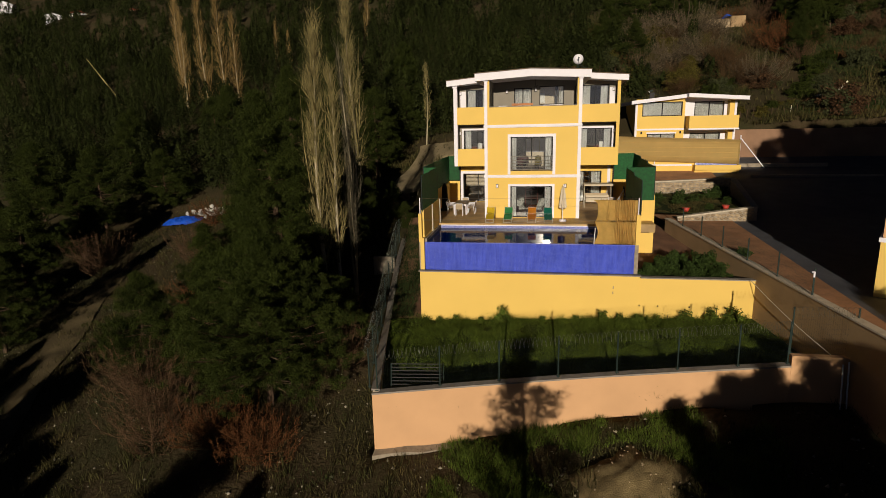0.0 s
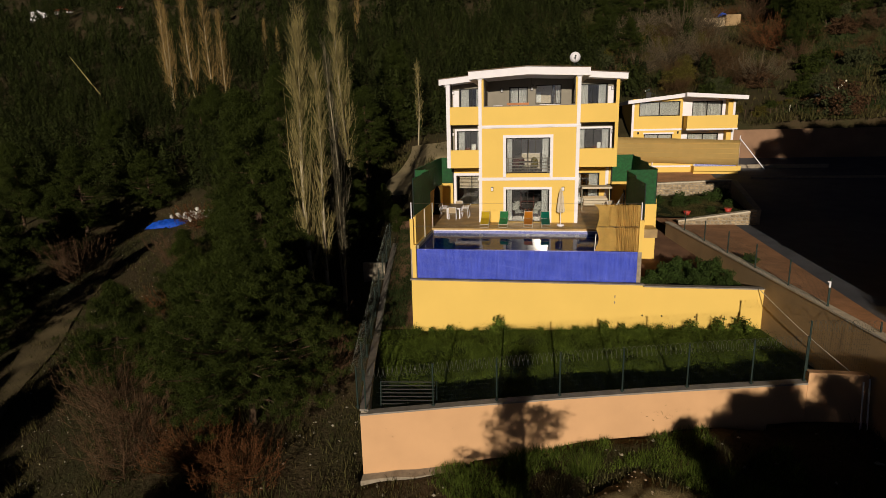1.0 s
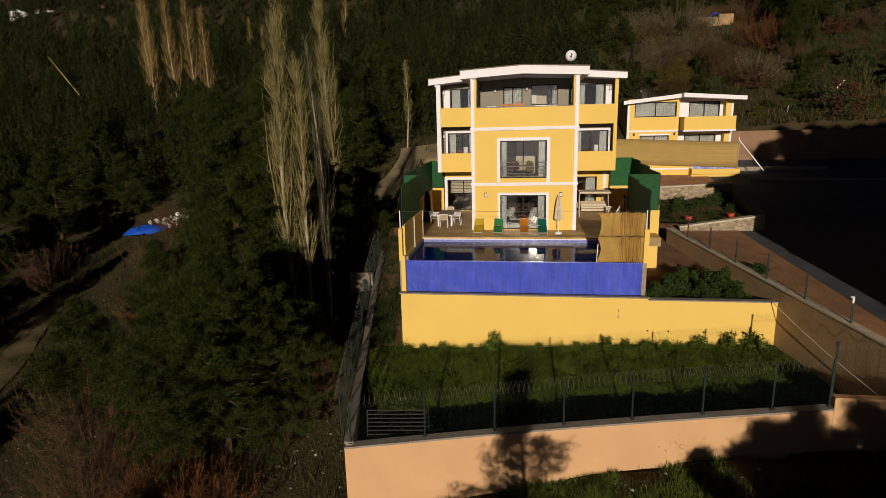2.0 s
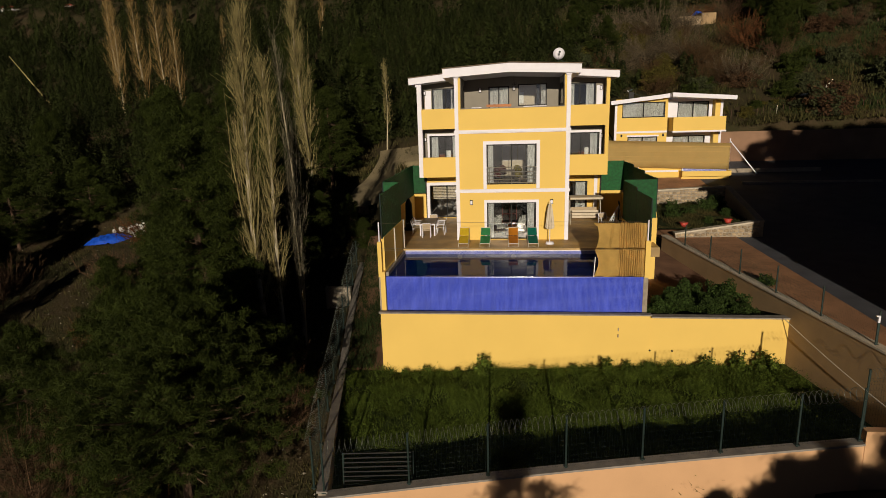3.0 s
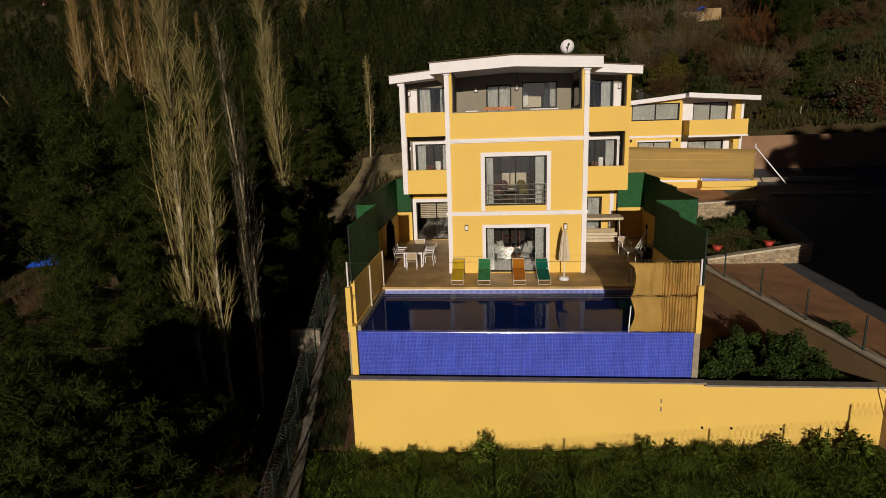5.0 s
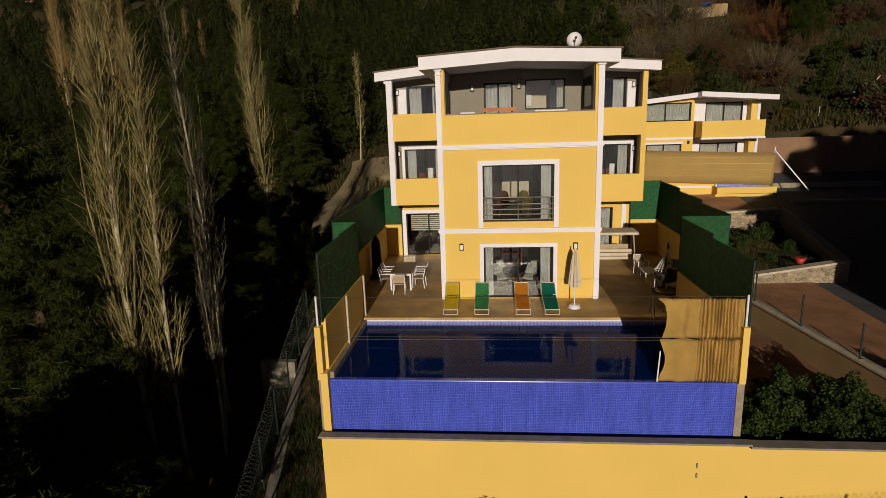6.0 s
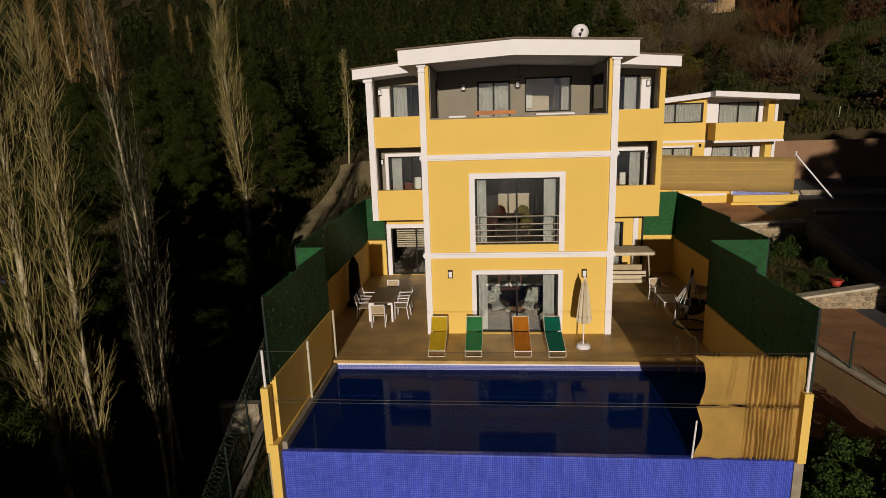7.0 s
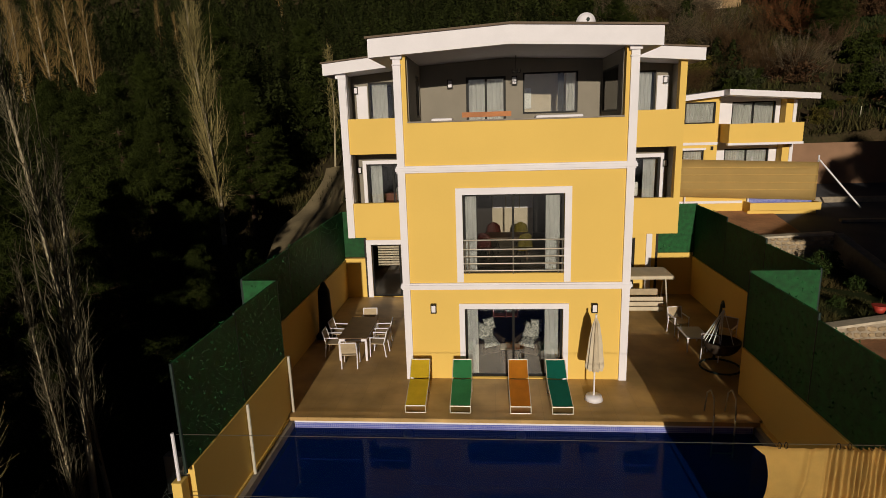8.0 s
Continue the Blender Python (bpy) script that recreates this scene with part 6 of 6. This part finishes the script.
# more unseen pines, added and stretched to shade the yard and back wall
for i, (x, y, s) in enumerate(((23.4, 20, 1.0), (26.0, 18, 1.5), (28, 20, 1.5), (30, 16, 1.8), (33, 21, 1.8), (36, 17, 1.8), (39, 21, 1.8), (42, 17, 1.9), (45, 21, 1.9), (49, 18, 1.9), (31, 11, 1.6), (37, 12, 2.0), (43, 11, 2.0))):
    top = 18.9 + (20 - y) * 0.2 - 0.75 * max(0, 26 - x)
    k = top / (11.5, 13.0, 9.5)[i % 3]
    copy_thing((pa, pc, pb2)[i % 3], pose(x, y, -4.2, 0, 0, x * 23) @ Matrix.Diagonal((s, s, k, 1)))


# ---- grass and brush, beyond counting ----
def blades(name, n, place, hmin, hmax, width, material, label, seedv, category="grass", tuft=1, spread=0.0, clumpy=True, lay=0.35):
    rng = np.random.default_rng(seedv)
    cs = []
    while len(cs) < n // tuft:
        p = place(rng)
        if p is not None:
            cs.append(p)
    c = np.repeat(np.array(cs), tuft, 0)
    k = len(c)
    c[:, :2] += rng.normal(size=(k, 2)) * spread
    hgt = rng.uniform(hmin, hmax, (k, 1))
    if clumpy:
        hgt *= np.array([0.6 + 1.7 * max(0.0, noise.noise((p[0] * 0.8, p[1] * 0.8, 6.0))) for p in c])[:, None]
    an = rng.uniform(0, 6.283, k)
    w = np.stack([np.cos(an), np.sin(an), np.zeros(k)], 1) * width
    lean = rng.normal(size=(k, 3)) * lay * hgt
    lean[:, 2] = 0
    up = np.array([0, 0, 1.0]) * hgt
    vs = np.stack([c - w, c + w, c + lean + up], 1).reshape(-1, 3)
    ob = new(name, raw_mesh(name, vs, np.arange(k * 3).reshape(-1, 3), material))
    return tagged(ob, label, category, "", "stuff")


def lawn_place(rng):
    v = rng.uniform()
    x = -6.8 - 1.9 * v + rng.uniform() * (18.6 + 0.8 * v)
    y = front_edge(x) + 0.35 + v * (28.95 - front_edge(x) - 0.35)
    if x > ramp_x(y) - 0.2:
        return None
    if noise.noise((x * 0.9, y * 0.9, 8.0)) < 0.0 and rng.uniform() < 0.85:
        return None
    return (x, y, lawn_z(x, y) - 0.02 - 0.16 * (1 - smooth(22, 25, y)))


blades("lawn_grass", 120000, lawn_place, 0.1, 0.42, 0.015, LAWNBLADE, "long uneven green grass on the lawn", 5, tuft=5, spread=0.07, lay=0.7)


def leafy_weeds():
    """Low broad-leaved weeds in tufts all over the lawn."""
    rng = np.random.default_rng(15)
    cs = []
    while len(cs) < 3000:
        p = lawn_place(rng)
        if p is not None and noise.noise((p[0] * 0.9, p[1] * 0.9, 3.0)) > -0.1:
            cs.append(p)
    k = 22
    c = np.repeat(np.array(cs), k, 0)
    n = len(c)
    d = rng.normal(size=(n, 3)) * np.array([0.11, 0.11, 0.10])
    d[:, 2] = np.abs(d[:, 2]) + 0.05
    size = np.repeat(rng.uniform(0.6, 1.9, len(cs)), k)[:, None]
    u = rng.normal(size=(n, 3)) * np.array([1, 1, 0.6])
    u /= np.linalg.norm(u, axis=1, keepdims=True)
    w = np.cross(u, rng.normal(size=(n, 3)))
    w /= np.linalg.norm(w, axis=1, keepdims=True)
    v, f = quads(c + d * size, u * 0.03, w * 0.011)
    tagged(new("lawn_weeds", raw_mesh("lawn_weeds", v, f, LAWNBLADE)), "low broad-leaved green weeds over the lawn", "weeds", "", "stuff")


leafy_weeds()


def wild_place(rng):
    y = 9 + 58 * rng.uniform() ** 1.4
    x = rng.uniform(-12 - y * 0.9, 13)
    if x > left_edge(y) - 0.3 and y > front_edge(x) - 0.4:
        return None
    if abs(x - (-38.9 - (y - 42) * 0.45)) < 0.3 + 0.6 * math.sin(y * 1.3) and y < 50:
        return None
    if noise.noise((x * 0.35, y * 0.35, 3.0)) < -0.1 and rng.uniform() < 0.75:
        return None
    return (x, y, ground_z(x, y) - 0.03)


blades("wild_grass", 110000, wild_place, 0.1, 0.55, 0.018, DRYGRASS, "dry and green weeds over the slope", 6, tuft=4, spread=0.12)


def side_place(rng):
    y = rng.uniform(29.3, 44)
    a = left_edge(y) + 0.2
    x = a + rng.uniform() * (-6.9 - a) * 0.75
    return (x, y, side_z(x, y) - 0.03)


blades("side_weeds", 12000, side_place, 0.1, 0.45, 0.014, GRASS, "green weeds in the strip beside the pool wall", 7, tuft=3, spread=0.08)


def hill_place(rng):
    y = 63.6 + 70 * rng.uniform() ** 1.6
    x = rng.uniform(-40, 75)
    if y < 71 and -1 < x < 20:
        return None
    if noise.noise((x * 0.12, y * 0.12, 9.0)) < -0.05 and rng.uniform() < 0.8:
        return None
    return (x, y, ground_z(x, y) - 0.05)


blades("hill_scrub", 140000, hill_place, 0.25, 0.9, 0.05, DRYGRASS, "low dry scrub on the hillside", 8, "scrub", tuft=5, spread=0.35)


# stones strewn over the slope
def strewn():
    rng = np.random.default_rng(12)
    cs = []
    while len(cs) < 5200:
        p = wild_place(rng)
        if p is not None:
            cs.append(p)
    c = np.array(cs)
    n = len(c)
    r = 0.015 + 0.085 * rng.uniform(size=(n, 1)) ** 3
    axes = np.array([[1, 0, 0], [0, 1, 0], [-1, 0, 0], [0, -1, 0], [0, 0, 0.9], [0, 0, -0.6]])
    vs = (c[:, None, :] + np.array([0, 0, 0.04]) + axes[None] * r[:, None, :] * rng.uniform(0.6, 1.3, (n, 6, 1))).reshape(-1, 3)
    tri = np.array([[0, 1, 4], [1, 2, 4], [2, 3, 4], [3, 0, 4], [1, 0, 5], [2, 1, 5], [3, 2, 5], [0, 3, 5]])
    fs = (np.arange(n)[:, None, None] * 6 + tri[None]).reshape(-1, 3)
    ob = new("stones", raw_mesh("stones", vs, fs, PEBBLE))
    tagged(ob, "small pale stones strewn over the soil", "stones", "", "stuff")


strewn()


# ---- leafy bushes ----
def bush(name, r, n, seedv, label, m, material, leaf=0.05, squash=0.8):
    rng = np.random.default_rng(seedv)
    t = thing(name, label, "bush", "", m)
    d = rng.normal(size=(n, 3))
    d /= np.linalg.norm(d, axis=1, keepdims=True)
    lobes = 0.72 + 0.28 * np.sin(d[:, 0] * 5 + seedv) * np.cos(d[:, 1] * 6) + 0.15 * np.sin(d[:, 2] * 9)
    c = d * (r * lobes * rng.uniform(0.45, 1.0, n) ** 0.5)[:, None] * np.array([1, 1, squash])
    c[:, 2] = np.abs(c[:, 2] + r * squash * 0.45)
    u = rng.normal(size=(n, 3))
    u /= np.linalg.norm(u, axis=1, keepdims=True)
    w = np.cross(u, rng.normal(size=(n, 3)))
    w /= np.linalg.norm(w, axis=1, keepdims=True)
    v, f = quads(c, u * leaf, w * leaf * 0.55)
    raw_part("foliage", v, f, material, t)
    ps = np.zeros((14, 3))
    qs = c[:14] * 0.9
    v, f = rods(ps, qs, np.full(14, 0.02), np.full(14, 0.006))
    raw_part("stems", v, f, TWIG, t)
    return t


b1 = bush("bush", 1.0, 6500, 3, "leafy green bush on the terrace beside the pool", pose(6.9, 31.1, -2.45) @ Matrix.Diagonal((1.1, 1.1, 1.1, 1)), BUSHLEAF, 0.035)
for x, y, s in ((8.2, 30.5, 0.85), (9.2, 31.6, 1.1), (9.6, 30.4, 0.7), (6.0, 30.3, 0.8), (7.8, 32.4, 0.9)):
    copy_thing(b1, pose(x, y, -2.55 + (y - 29) * 0.06, 0, 0, x * 50) @ Matrix.Diagonal((s, s, s, 1)))
b2 = bush("bush", 0.7, 2200, 4, "low green bush in the stone planter", pose(10.6, 45.5, -0.45), BUSHLEAF, 0.035)
for x, y, s in ((12.0, 46.5, 0.9), (13.4, 47.8, 1.2), (14.4, 46.0, 0.8), (11.4, 48.4, 1.0), (9.4, 47.2, 1.0), (14.6, 48.8, 1.3), (12.6, 44.2, 0.6), (8.6, 44.6, 0.8)):
    copy_thing(b2, pose(x, y, -0.65 + (y - 42.2) * 0.06, 0, 0, x * 50) @ Matrix.Diagonal((s, s, s, 1)))
b3 = bush("bush", 0.5, 900, 5, "tall green weed against the yellow wall", pose(-1.95, 28.3, -4.7), LAWNBLADE, 0.045, 1.6)
for x, s in ((-4.6, 0.5), (-3.2, 0.4), (0.2, 0.4), (2.0, 0.45), (3.4, 0.7), (4.3, 0.55), (6.2, 0.5), (7.6, 0.7), (8.9, 0.8), (10.0, 0.8), (5.2, 0.45), (-5.6, 0.4)):
    copy_thing(b3, pose(x, 28.55, lawn_z(x, 28.5) - 0.05, 0, 0, x * 70) @ Matrix.Diagonal((s * 1.5, s * 1.2, s, 1)))


def planter_place(rng):
    x, y = rng.uniform(7.4, 15.2), rng.uniform(42.6, 50.2)
    if noise.noise((x * 0.7, y * 0.7, 4.0)) < -0.15:
        return None
    return (x, y, -0.62 + (y - 42.2) * 0.06)


blades("planter_grass", 16000, planter_place, 0.08, 0.34, 0.018, DRYGRASS, "dry and green grass in the stone planter", 16, tuft=4, spread=0.1, lay=0.6)
# olive and russet scrub on the hill behind
o1 = bush("bush", 2.2, 9000, 6, "grey-green round shrub on the hillside", at(-13, 78), OLIVE, 0.08)
r1 = bush("bush", 2.4, 7000, 7, "russet-leaved shrub behind the yard wall", at(25.6, 76), RUSSET, 0.075)
rng = random.Random(5)
for i in range(46):
    x, y = rng.uniform(-24, 70), 66 + 45 * rng.random() ** 1.3
    if y < 73 and x < 21:
        y += 8
    src = r1 if rng.random() < 0.2 else o1
    copy_thing(src, at(x, y, rng.uniform(0, 360), rng.uniform(0.5, 1.3)))
for i in range(16):
    x, y = rng.uniform(-12, 62), 70 + 40 * rng.random()
    copy_thing(s1 if i % 2 else s2, at(x, y, rng.uniform(0, 360), rng.uniform(0.8, 1.8)))

# track, earth bank, tarpaulin and far roofs
sheet("path", lambda y: -40.4 - (y - 42) * 0.45 + 0.3 * math.sin(y * 0.7), lambda y: -37.6 - (y - 42) * 0.45 + 0.25 * math.sin(y * 0.6 + 1), 18, 50, lambda x, y: ground_z(x, y) + 0.10, 0.35, TRACK, "pale dirt track through the woods", "path")
sheet("path_upper", lambda y: -15.4 - 0.5 * math.sin(y * 0.45), lambda y: -9.2, 54, 69, lambda x, y: ground_z(x, y, False) + 0.35 + 0.2 * noise.noise((x * 0.3, y * 0.3, 0)), 0.7, PALEDIRT, "pale earth bank behind the villa", "ground")
t = thing("tarpaulin", "crumpled blue tarpaulin over a heap among trees", "tarpaulin", m=at(-41.2, 57.8, 24, 1.0))
bm = bmesh.new()
g = [[bm.verts.new((-2.4 + 4.8 * i / 24, -1.3 + 2.6 * j / 14, 0.25 + 0.75 * math.sin(math.pi * i / 24) ** 0.6 * math.sin(math.pi * j / 14) ** 0.6 + 0.16 * noise.noise((i * 0.5, j * 0.5, 1)))) for i in range(25)] for j in range(15)]
for a, b in zip(g, g[1:]):
    for i in range(24):
        bm.faces.new((a[i], a[i + 1], b[i + 1], b[i]))
part("sheet", bm, TARP, t, "", False)
t = thing("rubble_heap", "heap of pale rubble beside the tarpaulin", "rubble", m=at(-38.3, 59.0, 0, 1.3))
rs = random.Random(3)
for i in range(60):
    s = new("stone", STONES_PALE[i % 5])
    s.parent = t
    k = rs.uniform(0.2, 0.5)
    s.matrix_basis = pose(rs.gauss(0, 1.0), rs.gauss(0, 0.8), 0.2 + rs.uniform(0, 0.6), rs.uniform(0, 90), rs.uniform(0, 90), 0) @ Matrix.Diagonal((k, k, k * 0.8, 1))
for x, y, s, red in ((-262, 255, 0.9, False), (-199, 215, 0.75, False), (-186, 213.7, 0.8, True), (-164, 217, 0.5, True)):
    t = thing("house", "small far house with a red roof among trees" if red else "small far pale house among trees", "house", "far houses", at(x, y, 20, s))
    part("wall", boxes((-4, 4, -3, 3, 0, 4.5)), WHITE, t)
    bm = bmesh.new()
    prism(bm, [(-4.5, 4.5), (0, 6.0), (4.5, 4.5)], -3.4, 3.4)
    part("roof", bm, REDTILE if red else WHITE, t)
    for k in (-2, 0, 2):
        part("window", boxes((k - 0.4, k + 0.4, -3.04, -2.98, 2.2, 3.5)), FRAME, t)

# fallen pale trunk behind the yard wall and a leaning dead tree in the woods
t = thing("log", "pale fallen tree trunk on the slope", "log", m=at(31.5, 70.4, 0, 1.0, 0.4))
bm = bmesh.new()
tube(bm, (-1.6, 0, 0.1), (0.4, 0, 0.35), 0.10, 0.14, 8)
tube(bm, (0.4, 0, 0.35), (1.5, 0, 1.6), 0.14, 0.08, 8)
part("stem", bm, PALEMETAL, t)
t = thing("dead_tree", "bare leaning dead trunk in the woods", "tree", m=at(-92, 110, 0, 1.0, 0))
bm = bmesh.new()
tube(bm, (3, 0, 0), (-4.5, 0, 10), 0.22, 0.06, 8)
part("stem", bm, POPLAR, t)


# bare earth mound before the pink wall
def mound():
    n, k = 26, 10
    vs, fs = [], []
    for j in range(k + 1):
        for i in range(n):
            an, u = 6.2832 * i / n, j / k
            r = u * (1 + 0.16 * math.sin(2 * an + 1) + 0.10 * math.sin(5 * an) + 0.07 * math.sin(9 * an))
            x, y = 3.45 + 2.2 * r * math.cos(an), 17.75 + 2.0 * r * math.sin(an)
            vs.append((x, y, ground_z(x, y) + 0.42 * (1 - u * u) - 0.16 * u + 0.10 * noise.noise((x * 2, y * 2, 0))))
    for j in range(k):
        for i in range(n):
            a, b = j * n + i, j * n + (i + 1) % n
            fs.append((a, a + n, b + n, b))
    ob = new("mound", raw_mesh("mound", vs, fs, MOUND))
    tagged(ob, "bare pale brown earth mound with small stones", "earth", "", "structure")
    for i in range(70):
        an, u = rng.uniform(0, 6.283), math.sqrt(rng.uniform(0, 0.9))
        x, y = 3.45 + 2.2 * u * math.cos(an), 17.75 + 2.0 * u * math.sin(an)
        st = new("stone", STONES[i % 7])
        st.parent = ob
        w = rng.uniform(0.03, 0.1)
        st.matrix_basis = pose(x, y, ground_z(x, y) + 0.42 * (1 - u * u) - 0.10 * u, rng.uniform(0, 90), 0, rng.uniform(0, 360)) @ Matrix.Diagonal((w, w, w * 0.7, 1))


mound()


def foot_place(rng):
    x, y = rng.uniform(-4, 9), 21.6 - 5.1 * rng.uniform() ** 0.8
    if y > front_edge(x) - 0.12 or noise.noise((x * 0.5, y * 0.5, 1.0)) < -0.2 or (x - 3.45) ** 2 / 4.4 + (y - 17.75) ** 2 / 3.6 < 1:
        return None
    return (x, y, ground_z(x, y) - 0.03)


blades("foot_grass", 34000, foot_place, 0.12, 0.45, 0.015, LAWNBLADE, "green grass at the foot of the pink wall", 9, tuft=3, spread=0.08)


def meadow_place(rng):
    x, y = rng.uniform(27, 75), 66.2 + 40 * rng.uniform() ** 1.2
    if noise.noise((x * 0.08, y * 0.13, 2.0)) < -0.08 or x < 32 + (y - 72) * 0.3 and y > 70:
        return None
    return (x, y, ground_z(x, y) - 0.04)


blades("meadow_grass", 60000, meadow_place, 0.2, 0.6, 0.05, GRASS, "patch of green meadow grass on the hillside", 10, tuft=4, spread=0.3)


# brush, bushes and pines on the hill behind the yard
HG = "leafless shrubs on the hillside"
hs = bare_tree("shrub", 4.4, 4.0, 100, 2200, 51, "wide pale grey leafless shrub on the hillside", at(22.1, 98.5, 0, 1.5), HILLTWIG, "shrub", HG, 0.4, 0.06, 0.0, 0.5, 1.7)
hb = bare_tree("shrub", 4.2, 3.2, 100, 2200, 52, "brown leafless brush on the hillside", at(23.5, 83.5, 0, 1.1), BROWNTWIG, "shrub", HG, 0.45, 0.05, 0.0, 0.5, 1.7)
rng = random.Random(19)
for i in range(30):
    x, y = rng.uniform(12, 32), rng.uniform(73, 108)
    k = rng.uniform(0.45, 0.85)
    copy_thing(hs if i % 3 == 0 else hb, at(x, y, rng.uniform(0, 360), k))
for i in range(16):
    x, y = rng.uniform(33, 62), rng.uniform(66.5, 104)
    copy_thing(hb if i % 3 else s2, at(x, y, rng.uniform(0, 360), rng.uniform(0.35, 0.8)))
yb = bush("bush", 2.0, 8000, 61, "yellow-green scrub bush on the hillside", at(18.4, 94.5, 0, 1.1), YELLOWLEAF, 0.07)
for i in range(26):
    x, y = rng.uniform(8, 24), rng.uniform(76, 102)
    copy_thing(yb, at(x, y, rng.uniform(0, 360), rng.uniform(0.5, 1.1)))
for i in range(24):
    x, y = rng.uniform(21, 45), rng.uniform(66.3, 70)
    copy_thing(yb, at(x, y, rng.uniform(0, 360), rng.uniform(0.2, 0.5)))
db = bush("bush", 1.7, 8500, 62, "dark green leafy bush behind the yard wall", at(28.8, 71.5), PINE, 0.07)
for x, y, k in ((30.5, 74, 1.0), (27.2, 78, 1.1), (33, 80, 1.2), (36.5, 84, 0.9), (42, 80, 0.6), (48, 84, 0.8), (39, 74, 0.5), (20.8, 70.5, 0.8), (19.5, 73, 1.0), (21.8, 75.5, 0.9), (25, 69, 0.5)):
    copy_thing(db, at(x, y, x * 20, k))
for i, (x, y, k) in enumerate(((33.5, 86, 0.5), (36.5, 91, 0.7), (37.5, 95, 0.7), (38, 98, 0.9), (39.5, 103, 0.9), (43, 100, 0.8), (48, 103, 0.9), (53, 99, 0.8), (22.5, 108, 0.8), (14, 106, 0.8), (18, 110, 0.9), (10, 99, 0.7), (12.5, 88, 0.6), (9.5, 92, 0.7), (40, 108, 0.9))):
    copy_thing((pa, pb2, pc)[i % 3], at(x, y, x * 13, k))

# low stone hut with a blue sheet on it, far up the hill
t = thing("hut", "low stone hut with a crumpled blue sheet on top", "hut", m=at(29.8, 105.5, 6, 0.7, 0.5))
part("wall", boxes((-4.2, 0.6, 0, 3, -1.0, 1.9), bev=0.15), STONE, t)
part("wall", boxes((0.6, 4.0, -0.3, 3, -1.0, 2.5), bev=0.15), DRIVEWALL, t, "tan rendered end of the hut")
bm = bmesh.new()
g = [[bm.verts.new((-1.1 + 2.2 * i / 12, -0.4 + 2.4 * j / 10, 1.9 + 1.2 * math.sin(math.pi * i / 12) ** 0.7 * math.sin(math.pi * (j + 1) / 12) ** 0.5 + 0.15 * noise.noise((i * 0.5, j * 0.5, 2)))) for i in range(13)] for j in range(11)]
for a, b in zip(g, g[1:]):
    for i in range(12):
        bm.faces.new((a[i], a[i + 1], b[i + 1], b[i]))
part("sheet", bm, TARP, t, "crumpled blue plastic sheet")

# thin posts along the top of the bank behind the yard
t = thing("post_fence", "row of thin weathered fence posts behind the yard wall", "fence")
for i in range(40):
    x = 20.5 + i * 0.62
    zb = ground_z(x, 66.6) - 0.1
    part("post", tubes(0.03, ((x, 66.6, zb), (x + rng.uniform(-0.06, 0.06), 66.6, zb + rng.uniform(0.7, 0.95))), seg=5), BARK if i % 9 else PALEMETAL, t)

# pipes leaning on the end of the pink wall, and a pot on the drive
t = thing("pipe_stand", "few white plastic pipes leaning on the wall end", "pipes", m=pose(12.3, 21.75, -5.2))
for k in range(4):
    part("pipe", tubes(0.03, ((-0.35 + 0.22 * k, -0.2, 0), (-0.25 + 0.2 * k, 0.2, 1.75 + 0.12 * (k % 2)))), SHEER, t)
bush("bush", 0.5, 1500, 63, "dark green bush on the drive beside the wall", pose(11.45, 32.5, lot_z(11.4, 32.4)), BUSHLEAF, 0.035)

for x, w in ((-5.6, 0.9), (3.9, 0.7)):
    t = thing("sofa", "red sofa with a white cushion behind the balcony window", "sofa", "sofas indoors", pose(x, 43.75, 3.2))
    part("seat", boxes((0, w, 0, 0.6, 0.25, 0.95), bev=0.06), REDWOOD, t)
    part("backrest", boxes((0, w, 0.6, 0.75, 0.25, 1.25), bev=0.05), REDWOOD, t)
    part("cushion", boxes((w * 0.55, w * 0.95, 0.4, 0.58, 0.95, 1.5), bev=0.06), SHEER, t)
    part("foot", boxes((0.05, w - 0.05, 0.1, 0.5, 0, 0.25)), FRAME, t)
